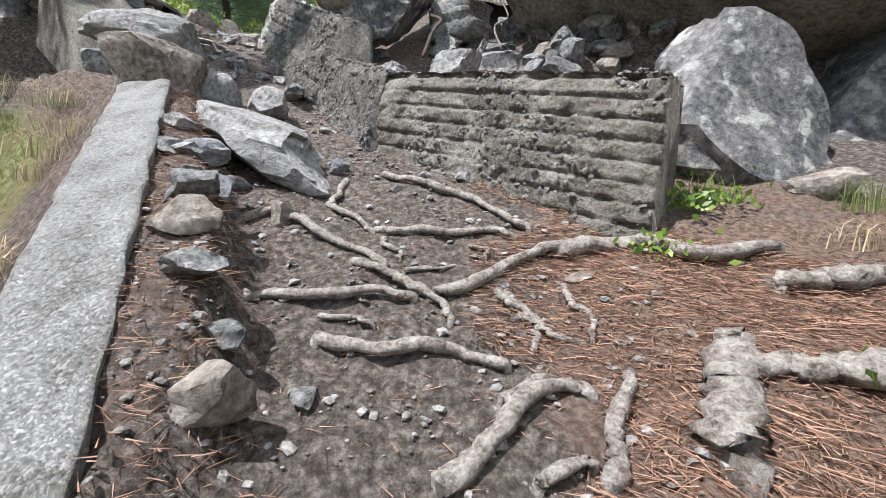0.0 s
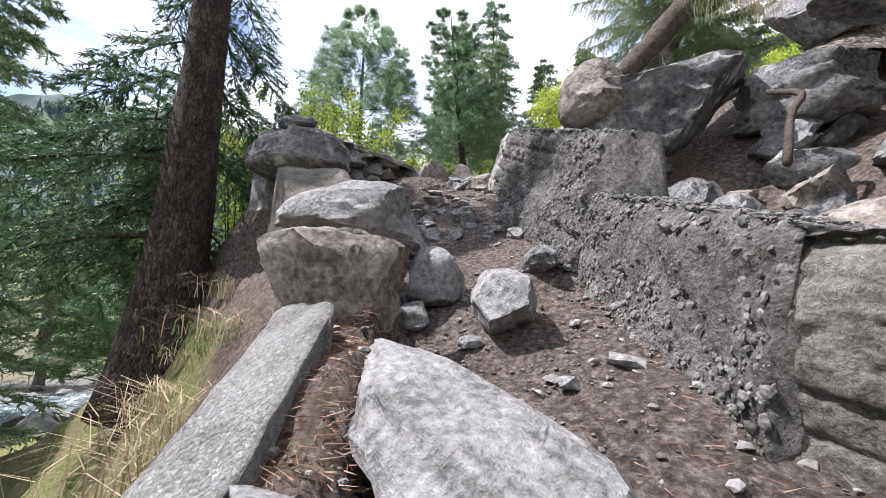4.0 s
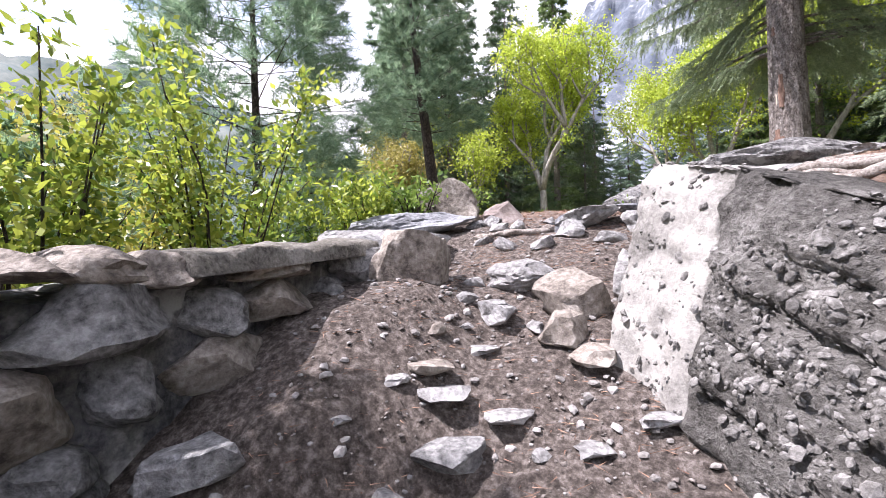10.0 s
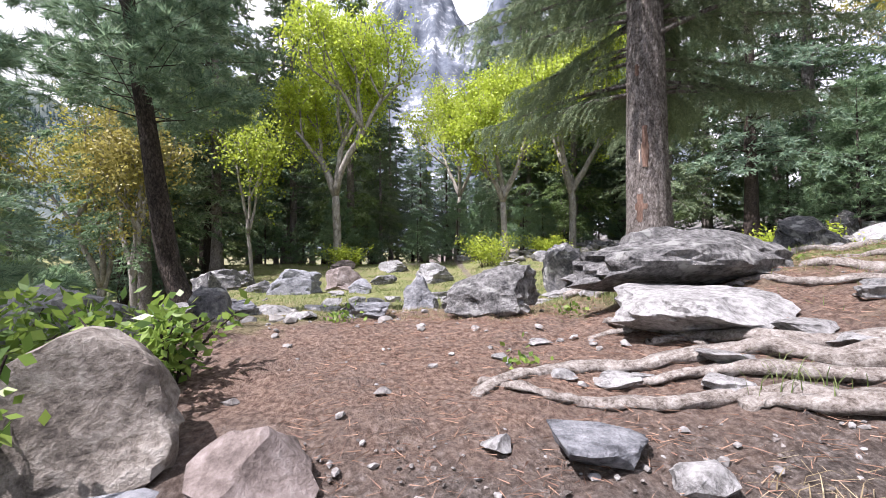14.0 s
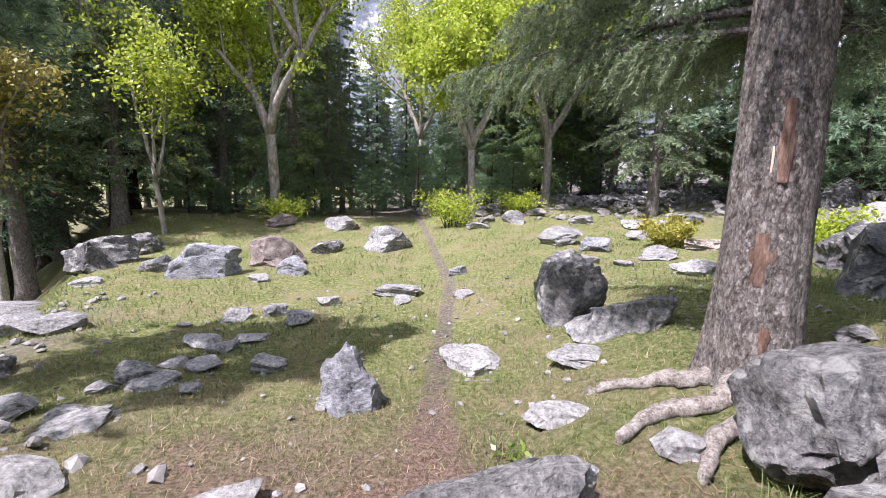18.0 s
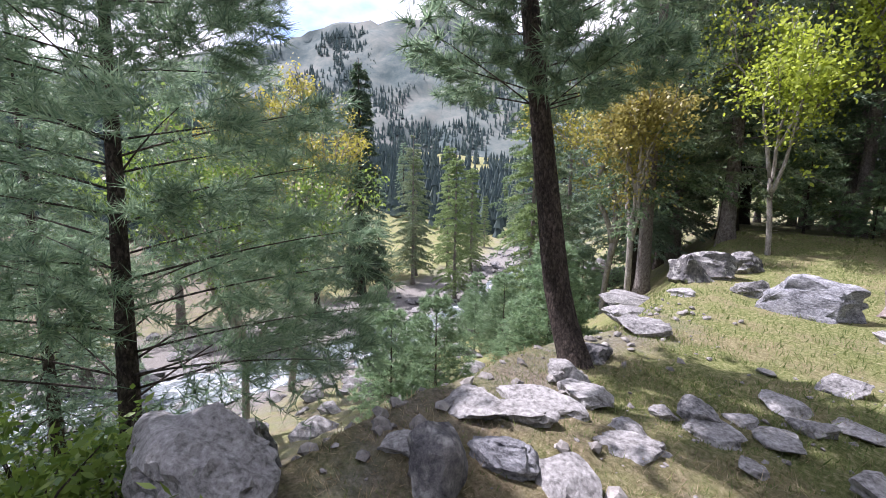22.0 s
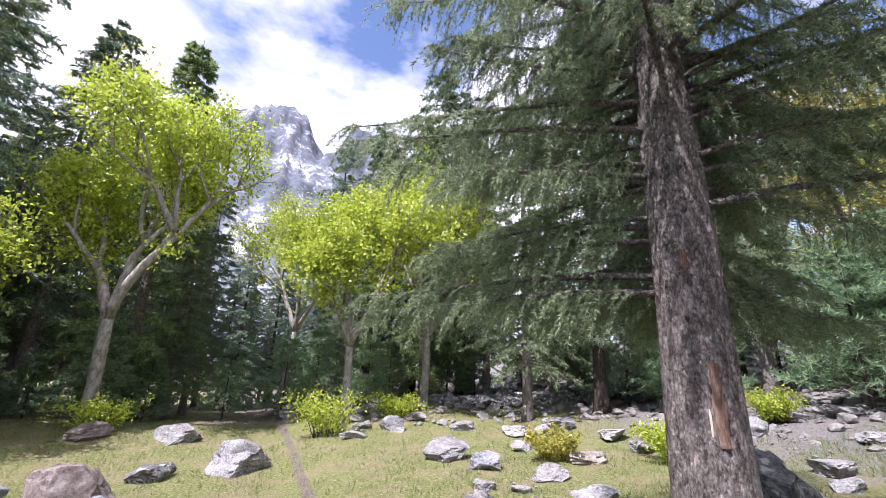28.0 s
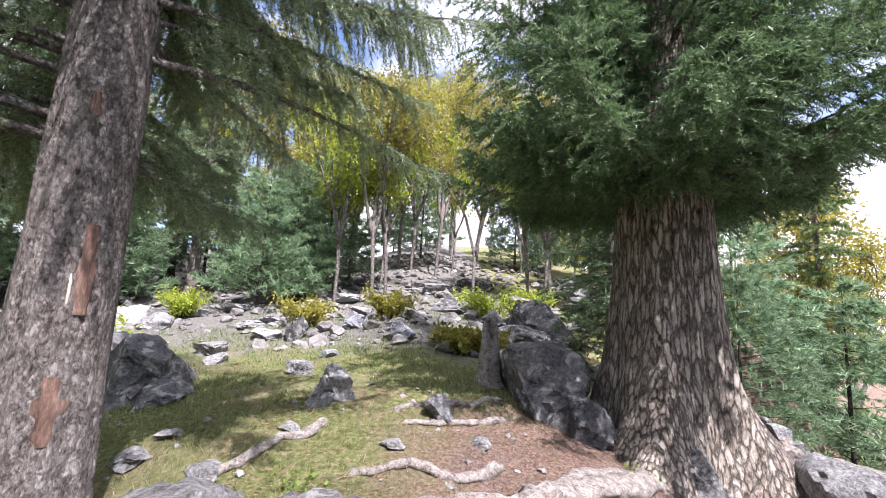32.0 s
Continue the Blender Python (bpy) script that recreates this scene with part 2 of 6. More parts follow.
NEEDLE_PINE = leaf_mat("blue_pine_needles", (0.09, 0.165, 0.10), (0.30, 0.41, 0.25), 0.58, 0.42)
NEEDLE_FIR = leaf_mat("fir_needles", (0.055, 0.12, 0.055), (0.23, 0.34, 0.145), 0.38, 0.5)
NEEDLE_GREY = leaf_mat("grey_green_needles", (0.10, 0.15, 0.085), (0.36, 0.43, 0.25), 0.42, 0.5)
NEEDLE_DARK = leaf_mat("dark_needles", (0.03, 0.065, 0.038), (0.13, 0.20, 0.105), 0.32, 0.5)
WOOD_GREEN = leaf_mat("fresh_green_conifer", (0.10, 0.17, 0.06), (0.32, 0.42, 0.17), 0.45, 0.5)
WOOD_GREY = leaf_mat("grey_green_conifer", (0.10, 0.155, 0.09), (0.33, 0.40, 0.23), 0.45, 0.5)
WOOD_PINE = leaf_mat("blue_green_conifer", (0.09, 0.16, 0.11), (0.29, 0.39, 0.26), 0.45, 0.5)
WOOD_DARK = leaf_mat("deep_green_conifer", (0.06, 0.11, 0.06), (0.22, 0.31, 0.16), 0.4, 0.5)
NEEDLE_YOUNG = leaf_mat("young_pine_needles", (0.10, 0.18, 0.10), (0.30, 0.42, 0.23), 0.45, 0.5)
LEAF_LIME = leaf_mat("fresh_lime_leaves", (0.27, 0.35, 0.035), (0.50, 0.58, 0.08), 0.5, 0.5, 0.1)
LEAF_YELLOW = leaf_mat("yellow_spring_leaves", (0.24, 0.24, 0.045), (0.42, 0.38, 0.08), 0.5, 0.5, 0.1)
LEAF_OCHRE = leaf_mat("ochre_young_leaves", (0.27, 0.235, 0.06), (0.44, 0.39, 0.11), 0.45, 0.5, 0.1)
LEAF_GREEN = leaf_mat("broad_green_leaves", (0.08, 0.16, 0.03), (0.26, 0.36, 0.07), 0.45, 0.4, 0.1)
LEAF_SHRUB = leaf_mat("shrub_leaves", (0.10, 0.18, 0.03), (0.42, 0.47, 0.07), 0.5, 0.4, 0.12)
GRASS = leaf_mat("short_grass_blades", (0.09, 0.14, 0.035), (0.235, 0.28, 0.10), 0.4, 0.6)
GRASS_DRY = leaf_mat("dry_grass", (0.26, 0.20, 0.11), (0.52, 0.43, 0.28), 0.35, 0.7)
LITTER = leaf_mat("fallen_needles", (0.17, 0.085, 0.055), (0.42, 0.26, 0.175), 0.1, 0.7)


# ---- building helpers ----
def link(name, bm, material, smooth=True):
    me = bpy.data.meshes.new(name)
    bm.to_mesh(me)
    bm.free()
    if material is not None:
        for one in (material if isinstance(material, (list, tuple)) else [material]):
            me.materials.append(one)
    if smooth:
        me.polygons.foreach_set("use_smooth", [True] * len(me.polygons))
    return new(name, me)


def from_arrays(name, verts, faces, material, smooth=False):
    me = bpy.data.meshes.new(name)
    me.from_pydata(verts, [], faces)
    for one in (material if isinstance(material, (list, tuple)) else [material]):
        me.materials.append(one)
    if smooth:
        me.polygons.foreach_set("use_smooth", [True] * len(me.polygons))
    return new(name, me)


def part(name, bm, material, parent, label="", smooth=True):
    ob = link(name, bm, material, smooth)
    ob.parent = parent
    if label:
        tagged(ob, label)
    return ob


def part_arrays(name, verts, faces, material, parent, label="", smooth=False):
    ob = from_arrays(name, verts, faces, material, smooth)
    ob.parent = parent
    if label:
        tagged(ob, label)
    return ob


def smooth01(a, b, v):
    u = np.clip((np.asarray(v, float) - a) / (b - a), 0, 1)
    return u * u * (3 - 2 * u)


# ---- the lie of the land ----
def trail_z(y):
    return np.interp(y, [-30, -2, 0, 2.7, 5, 6.34, 7.42, 8.06, 9.84, 10.6, 12, 13.5, 15.5, 18, 24, 28, 31, 36, 60, 120],
                     [-5, -1.1, -0.28, 1.02, 2.15, 2.93, 3.63, 3.96, 4.70, 4.90, 5.08, 4.98, 4.65, 4.5, 4.45, 4.75, 5.05, 4.9, 4.0, 6])


def wall_x(y):
    return np.interp(y, [0.5, 2.7, 4.0, 8.25], [4.2, 1.25, -0.55, -3.5])


def edge_x(y):
    return np.interp(y, [-8, 0, 1.36, 3.5, 4.3, 5.0, 6.5, 8, 9.5, 11, 13, 15.5, 18, 24, 30, 40, 70, 120],
                     [1.5, -0.25, -1.05, -2.5, -3.7, -5.7, -6.0, -6.1, -6.0, -6.4, -7.2, -8.6, -9.0, -12, -14.5, -21, -48, -90])


def shoulder_x(y):
    return np.interp(y, [0, 1.4, 1.7, 2.2, 2.9, 4, 5], [-0.25, -0.42, -0.55, -0.85, -1.35, -2.2, -2.9])


RIVER_Z = -4.0


def bumps(x, y, s, seed=0.0):
    """A cheap smooth unevenness from crossed waves."""
    a = np.sin(x * s + 1.3 + seed) * np.cos(y * s * 1.13 + 0.4 * seed) + 0.6 * np.sin((x * 0.8 - y * 0.6) * s * 2.1 + seed * 2.0)
    return a + 0.4 * np.sin((x * 0.5 + y * 0.9) * s * 3.7 + seed * 3.1) * np.cos((x - y) * s * 2.9)


def ground(x, y):
    x, y = np.asarray(x, float), np.asarray(y, float)
    z = trail_z(y)
    # raised strip with stones along the parapet
    z = z + (0.24 + 0.115 * np.clip(y - 1.3, 0, 1.9)) * smooth01(0.12, -0.12, x - shoulder_x(y)) * smooth01(5.0, 4.2, y)
    # bed of the parapet slab
    bed = smooth01(0.03, -0.05, x - (0.16 - 0.633 * y)) * smooth01(3.25, 3.0, y) * smooth01(-1.5, -0.8, y)
    z = z * (1 - bed) + np.minimum(z, -0.22 + 0.62 * y - 0.08) * bed
    # terrace in front of the dry stone wall
    z = z + (0.40 + 0.38 * smooth01(6.7, 5.6, y)) * smooth01(-4.2, -4.85, x) * smooth01(4.95, 5.4, y) * smooth01(9.2, 7.4, y)
    # bank behind the concrete wall
    d = (x - wall_x(y)) * 0.74
    along = -0.594 * (x + 1.36) + 0.803 * (y - 5.3)
    bank = np.interp(along, [-3.7, -1.56, 0.25, 0.75, 3.3], [1.92, 2.28, 2.62, 3.2, 4.86]) - 0.10 + 0.95 * np.clip(d - 0.95, 0, 60)
    bank = np.minimum(bank, 5.2 + 0.20 * np.clip(x + 1, 0, 60) + 0.1 * (y - 8))
    shift = 8.0 * smooth01(3.0, 7.0, x)
    open_y = smooth01(7.7, 8.5, y + shift)
    near_y = smooth01(2.4, 2.75, y)
    low = z + np.clip(x - 0.75, 0, 60) * 0.30 + 0.5 * np.clip(x - 2.0, 0, 5) * (1 - near_y)
    behind = smooth01(0.02, 0.2, d)
    inside = z * (1 - behind) + np.maximum(bank, z) * behind
    inside = low * (1 - near_y) + inside * near_y
    hollow = smooth01(0.95, 1.45, x) * smooth01(5.1, 4.3, y)
    inside = inside * (1 - hollow) + np.minimum(inside, trail_z(y) + 0.10 + 0.12 * np.clip(x - 1.2, 0, 9)) * hollow
    z = z + np.clip(4.7 - z, 0, None) * smooth01(4, 12, x)
    rise = np.clip(x + 3.1, 0, None)
    plateau = z + np.interp(rise, [0, 1.5, 3.2, 6, 9, 15, 24, 34, 70, 400], [0, 0.36, 0.62, 0.80, 0.98, 1.9, 4.0, 6.4, 13, 60]) * (1 - 0.25 * smooth01(14, 22, y))
    z = inside * (1 - open_y) + plateau * open_y
    # the fall to the stream
    fall = np.clip(edge_x(y) - x, 0, None) * 0.92
    deep = np.maximum(z - RIVER_Z + 0.4, 1.0)
    z = z - deep * (1 - np.exp(-fall * 1.05 / deep))
    z = z + 0.16 * np.clip(fall - 38, 0, None)
    far = np.hypot(x + 4, y - 12)
    z = z + 0.025 * bumps(x, y, 1.7) * smooth01(0, 2, far) + 0.12 * bumps(x, y, 0.45, 2.0) * smooth01(9, 25, far)
    z = z + 0.02 * bumps(x, y, 6.0, 4.0)
    return z


def gz(x, y):
    return float(ground(x, y))


# ---- ground ----
def spread(lo, hi, step, far_lo, far_hi, grow=1.14):
    v = list(np.arange(lo, hi + 1e-6, step))
    s, a = step, hi
    while a < far_hi:
        s *= grow
        a += s
        v.append(a)
    s, a = step, lo
    while a > far_lo:
        s *= grow
        a -= s
        v.insert(0, a)
    return np.array(v)


def ground_mat():
    m = bpy.data.materials.new("forest_ground")
    m.use_nodes = True
    n, l = m.node_tree.nodes, m.node_tree.links
    b = n["Principled BSDF"]
    co = n.new("ShaderNodeTexCoord")

    def noise_node(scale, detail=8, rough=0.65):
        t = n.new("ShaderNodeTexNoise")
        t.inputs["Scale"].default_value, t.inputs["Detail"].default_value, t.inputs["Roughness"].default_value = scale, detail, rough
        l.new(co.outputs["Object"], t.inputs["Vector"])
        return t.outputs["Fac"]

    def ramp(fac, stops):
        r = n.new("ShaderNodeValToRGB")
        el = r.color_ramp.elements
        while len(el) < len(stops):
            el.new(0.5)
        for e, (p, c) in zip(el, stops):
            e.position, e.color = p, (*c, 1) if len(c) == 3 else c
        l.new(fac, r.inputs[0])
        return r.outputs[0]

    def mix(fac, a, c):
        x = n.new("ShaderNodeMixRGB")
        l.new(fac, x.inputs[0])
        l.new(a, x.inputs[1])
        l.new(c, x.inputs[2])
        return x.outputs[0]

    def attr(name):
        a = n.new("ShaderNodeAttribute")
        a.attribute_name = name
        return a.outputs["Fac"]

    def edge(mask, scale, width=0.25):
        add = n.new("ShaderNodeMath")
        add.operation = "MULTIPLY_ADD"
        add.inputs[1].default_value = 0.9
        l.new(noise_node(scale, 6), add.inputs[0])
        l.new(mask, add.inputs[2])
        r = n.new("ShaderNodeMapRange")
        r.inputs["From Min"].default_value, r.inputs["From Max"].default_value = 0.85 - width, 0.85 + width
        l.new(add.outputs[0], r.inputs["Value"])
        return r.outputs[0]

    grit = noise_node(26, 10, 0.75)
    soil = ramp(grit, [(0.36, (0.048, 0.039, 0.034)), (0.46, (0.10, 0.083, 0.072)), (0.54, (0.175, 0.148, 0.13)), (0.64, (0.32, 0.28, 0.255))])
    needles = ramp(noise_node(34, 8, 0.7), [(0.36, (0.085, 0.055, 0.043)), (0.48, (0.18, 0.12, 0.092)), (0.62, (0.32, 0.235, 0.185))])
    grass = ramp(noise_node(17, 9, 0.72), [(0.36, (0.075, 0.085, 0.025)), (0.46, (0.13, 0.15, 0.052)), (0.55, (0.20, 0.21, 0.088)), (0.66, (0.34, 0.305, 0.19))])
    straw = ramp(noise_node(30, 8, 0.75), [(0.38, (0.13, 0.095, 0.055)), (0.5, (0.24, 0.19, 0.12)), (0.62, (0.38, 0.32, 0.22))])
    grass = mix(ramp(noise_node(0.9, 5, 0.6), [(0.47, (0, 0, 0)), (0.60, (0.5, 0.5, 0.5))]), grass, straw)
    gravel = ramp(noise_node(20, 10, 0.8), [(0.38, (0.07, 0.066, 0.06)), (0.5, (0.17, 0.163, 0.15)), (0.62, (0.30, 0.288, 0.268))])
    c = mix(edge(attr("litter"), 3.5), soil, needles)
    c = mix(edge(attr("turf"), 2.6), c, grass)
    c = mix(edge(attr("stony"), 1.4), c, gravel)
    l.new(c, b.inputs["Base Color"])
    b.inputs["Roughness"].default_value = 0.95
    b.inputs["Specular IOR Level"].default_value = 0.15
    bp = n.new("ShaderNodeBump")
    bp.inputs["Strength"].default_value, bp.inputs["Distance"].default_value = 1.0, 0.055
    l.new(grit, bp.inputs["Height"])
    l.new(bp.outputs[0], b.inputs["Normal"])
    return m


GX = spread(-8.0, 4.5, 0.085, -900, 900)
GY = spread(-0.6, 16.5, 0.085, -900, 900)
gx, gy = np.meshgrid(GX, GY)
gzz = ground(gx, gy)
fine_area = smooth01(-8, -7, gx) * smooth01(4.5, 3.5, gx) * smooth01(16.5, 15, gy)
gzz = gzz + fine_area * np.random.uniform(-0.014, 0.014, gx.shape)
W_, H_ = len(GX), len(GY)
g_verts = np.stack([gx, gy, gzz], -1).reshape(-1, 3)
idx = np.arange(W_ * H_).reshape(H_, W_)
g_faces = np.stack([idx[:-1, :-1], idx[:-1, 1:], idx[1:, 1:], idx[1:, :-1]], -1).reshape(-1, 4)
earth = from_arrays("ground", g_verts.tolist(), g_faces.tolist(), ground_mat(), True)
tagged(earth, "uneven forest ground of soil, fallen needles and short turf", "ground", kind="structure")
path_mid = np.interp(gy, [-1, 2.7, 4, 5, 6.3, 7.5, 8.5, 10, 12, 15, 20, 26], [0.4, -0.1, -1.2, -2.0, -3.0, -3.9, -4.2, -4.1, -4.0, -3.6, -2.7, -2.5])
turf = smooth01(11.8, 17.0, gy + 0.8 * (gx + 4) * (gx > -4)) * (1 - 0.75 * smooth01(0.22, 0.08, abs(gx - path_mid)) * (gy > 12.5))
turf = np.maximum(turf, smooth01(0.2, 0.8, edge_x(gy) - gx) * (1 - 0.75 * smooth01(20, 45, edge_x(gy) - gx)))
turf = turf * (1 - 0.85 * smooth01(29, 32, gy) * smooth01(-60, -30, gx))
bare = np.exp(-((gx - 0.1) / 1.7) ** 2 - ((gy - 10.6) / 1.25) ** 2)
turf = turf * (1 - 0.95 * bare)
brink = smooth01(1.5, 0.5, gx - edge_x(gy)) * smooth01(11.6, 12.4, gy) * smooth01(21, 18, gy)
turf = turf * (1 - 0.4 * brink)
turf = np.maximum(turf, 0.5 * smooth01(-4.8, -5.8, gx) * smooth01(11.3, 12.3, gy))
litter = np.maximum(0.8 * smooth01(0.3, 1.0, gx) * smooth01(3.0, 2.5, gy), smooth01(9.6, 11.0, gy) * smooth01(16.5, 13.6, gy) * 0.6)
litter = np.maximum(litter, 0.3 * smooth01(0.05, -0.15, gx - shoulder_x(gy)) * smooth01(5, 4, gy))
litter = np.maximum(litter, 0.5 * smooth01(0.3, 0.5, (gx - wall_x(gy)) * 0.74) * smooth01(1.5, 1.1, (gx - wall_x(gy)) * 0.74) * smooth01(8.6, 7.8, gy) * smooth01(2.5, 2.8, gy))
litter = np.maximum(litter, 0.6 * smooth01(-2.9, -1.8, gx) * smooth01(8.0, 8.8, gy) * smooth01(13, 12, gy))
litter = np.maximum(litter, 0.75 * bare)
stony = np.maximum(smooth01(2, 9, gx - 0.25 * (gy - 13)) * smooth01(7.5, 10, gy) * 0.85, smooth01(14, 18, edge_x(gy) - gx) * smooth01(40, 28, edge_x(gy) - gx))
stony = np.maximum(stony, 0.28 * brink)
for key, val in (("turf", turf), ("litter", litter), ("stony", stony)):
    a = earth.data.attributes.new(key, "FLOAT", "POINT")
    a.data.foreach_set("value", np.clip(val, 0, 1).reshape(-1).astype(np.float32))

# stream in the gully
river_mat = mat("white_water_stream", [(0.035, 0.045, 0.045), (0.09, 0.115, 0.12), (0.20, 0.235, 0.245), (0.80, 0.82, 0.84)], 1.2, 0.12, 0.8, 6, 0.5, stretch=(1, 0.5, 1), bump_dist=0.15)


def river_mid(y):
    return np.interp(y, [-60, -10, 11, 16, 22, 29, 45, 80, 140], [-34, -30, -26.5, -27.5, -28.5, -33.5, -46, -78, -120])


def river():
    v, f = [], []
    ys = np.arange(-60, 140, 0.7)
    for j, y in enumerate(ys):
        for i in range(9):
            u = i / 8 - 0.5
            x = float(river_mid(y)) + u * (5.2 + 1.2 * math.sin(y * 0.37))
            v.append((x, y, float(ground(x, y)) * 0.25 + 0.75 * gz(float(river_mid(y)), y) + 0.22 + 0.08 * math.sin(y * 2.1 + i) + 0.05 * random.uniform(-1, 1)))
    for j in range(len(ys) - 1):
        for i in range(8):
            a = j * 9 + i
            f.append((a, a + 1, a + 10, a + 9))
    return tagged(from_arrays("water", v, f, river_mat, True), "white water stream running over stones in the gully", "stream", kind="structure")


river()


# ---- kinds of things ----
def rock_mesh(w, d, h, seed, sub=3, cuts=9, rough=0.07, flat_top=False, taper=0.0):
    rs = random.Random(seed)
    bm = bmesh.new()
    bmesh.ops.create_icosphere(bm, subdivisions=sub, radius=1.0)
    planes = []
    for _ in range(cuts):
        n = Vector((rs.gauss(0, 1), rs.gauss(0, 1), rs.gauss(0, 0.8))).normalized()
        planes.append((n, rs.uniform(0.44, 0.82)))
    if flat_top:
        planes.append((Vector((rs.uniform(-0.1, 0.1), rs.uniform(-0.1, 0.1), 1)).normalized(), 0.45))
    off = Vector((rs.uniform(0, 50), rs.uniform(0, 50), rs.uniform(0, 50)))
    for v in bm.verts:
        p = v.co.copy()
        for n, lim in planes:
            e = p.dot(n) - lim
            if e > 0:
                p -= n * e * 0.96
        k = 1 + 0.10 * noise.noise(p * 1.1 + off * 3) + rough * (noise.noise(p * 1.7 + off) * 1.5 + noise.noise(p * 4.5 + off) * 0.7 + noise.noise(p * 11 + off) * 0.5 + noise.noise(p * 23 + off) * 0.35)
        k -= rough * 1.2 * max(0, 0.12 - abs(noise.noise(p * 2.6 + off * 2))) / 0.12
        v.co = p * k
    lo = [min(v.co[i] for v in bm.verts) for i in range(3)]
    hi = [max(v.co[i] for v in bm.verts) for i in range(3)]
    for v in bm.verts:
        v.co = Vector((((v.co[i] - lo[i]) / (hi[i] - lo[i]) - (0.5 if i < 2 else 0)) * s for i, s in enumerate((w, d, h))))
        foot = 1 + 0.9 * max(0.0, 0.42 - v.co.z / h)
        v.co.x *= foot
        v.co.y *= foot
        if taper:
            v.co.x *= 1 - taper * v.co.z / h
            v.co.y *= 1 - taper * v.co.z / h
    return bm


def sharpen(ob, angle=0.5):
    """Shade smooth, but keep the breaks of the stone crisp."""
    me = ob.data
    bm = bmesh.new()
    bm.from_mesh(me)
    for e in bm.edges:
        if len(e.link_faces) == 2 and e.calc_face_angle(0) > angle:
            e.smooth = False
    bm.to_mesh(me)
    bm.free()


SEED = [100]


def rock(x, y, w, d, h, material, label, rot=0.0, tilt=(0, 0), sink=0.2, name="rock", z=None, group="", sub=3, cuts=9, rough=0.07,
         flat_top=False, category="rock", taper=0.0):
    SEED[0] += 1
    ob = link(name, rock_mesh(w, d, h, SEED[0], sub + (1 if w > 0.45 and sub == 3 else 0), cuts + 4, rough, flat_top, taper), material)
    sharpen(ob)
    base = gz(x, y) if z is None else z
    ob.matrix_world = pose(x, y, base - sink * h, tilt[0], tilt[1], rot)
    return tagged(ob, label, category, group)


def tube(points, radii, segs=8, rough=0.0, seed=0, flat=1.0):
    """Verts and faces of a tapering limb along points."""
    rs = random.Random(seed)
    v, f = [], []
    n = len(points)
    for i, (p, r) in enumerate(zip(points, radii)):
        p = Vector(p)
        a = Vector(points[max(i - 1, 0)])
        b = Vector(points[min(i + 1, n - 1)])
        t = (b - a).normalized() if (b - a).length > 1e-6 else Vector((0, 0, 1))
        up = Vector((0, 0, 1)) if abs(t.z) < 0.9 else Vector((1, 0, 0))
        s = t.cross(up).normalized()
        u = s.cross(t)
        for k in range(segs):
            ang = 2 * math.pi * k / segs
            rr = r * (1 + rough * rs.uniform(-1, 1))
            v.append(tuple(p + s * math.cos(ang) * rr + u * math.sin(ang) * rr * flat))
    for i in range(n - 1):
        for k in range(segs):
            a, b = i * segs + k, i * segs + (k + 1) % segs
            f.append((a, b, b + segs, a + segs))
    f.append(tuple(range(segs - 1, -1, -1)))
    f.append(tuple((n - 1) * segs + k for k in range(segs)))
    return v, f


def join(*meshes):
    v, f = [], []
    for mv, mf in meshes:
        o = len(v)
        v.extend(mv)
        f.extend(tuple(i + o for i in one) for one in mf)
    return v, f


def curve_points(pts, n):
    """A smooth line through pts (Catmull-Rom)."""
    p = [Vector(q) for q in pts]
    p = [p[0] * 2 - p[1]] + p + [p[-1] * 2 - p[-2]]
    out = []
    m = len(p) - 3
    for i in range(n):
        u = i / (n - 1) * m
        k = min(int(u), m - 1)
        u -= k
        a, b, c, d = p[k : k + 4]
        out.append(0.5 * (2 * b + (c - a) * u + (2 * a - 5 * b + 4 * c - d) * u * u + (3 * b - a - 3 * c + d) * u ** 3))
    return out


def root(pts, r0, r1, material, label, lift=0.02, arch=0.0, group="bare tree roots", name="tree_root", n=26, wild=0.0, flat=0.85):
    """A bare root over the ground: pts are places on the plan."""
    SEED[0] += 1
    rs = random.Random(SEED[0])
    line = curve_points([(x, y, 0) for x, y in pts], n)
    out, rad = [], []
    ph = rs.uniform(0, 6)
    for i, q in enumerate(line):
        u = i / (n - 1)
        wob = math.sin(u * 9 + ph) * 0.022 + rs.uniform(-1, 1) * 0.011 + wild * math.sin(u * 17 + ph) * 0.02
        z = gz(q.x, q.y) + lift + arch * math.sin(math.pi * u)
        if i in (0, n - 1):
            z -= 0.05 + r0
        out.append((q.x + wob, q.y + wob * 0.7, z))
        rad.append((r0 + (r1 - r0) * u) * (1 + 0.10 * math.sin(u * 13 + ph) + 0.10 * rs.uniform(-1, 1)))
    v, f = tube(out, rad, 11, 0.12 + 0.12 * wild, SEED[0], flat)
    return tagged(from_arrays(name, v, f, material, True), label, "root", group)


# ---- trees ----
def unit(a):
    return a / np.maximum(np.linalg.norm(a, axis=-1, keepdims=True), 1e-9)


def blades(base, way, length, width, rs):
    """Thin three-cornered blades: (verts, faces)."""
    side = unit(np.cross(way, rs.normal(size=way.shape)))
    a = base + side * width[:, None] * 0.5
    b = base - side * width[:, None] * 0.5
    c = base + way * length[:, None]
    v = np.stack([a, b, c], 1).reshape(-1, 3)
    return v, np.arange(len(v)).reshape(-1, 3)


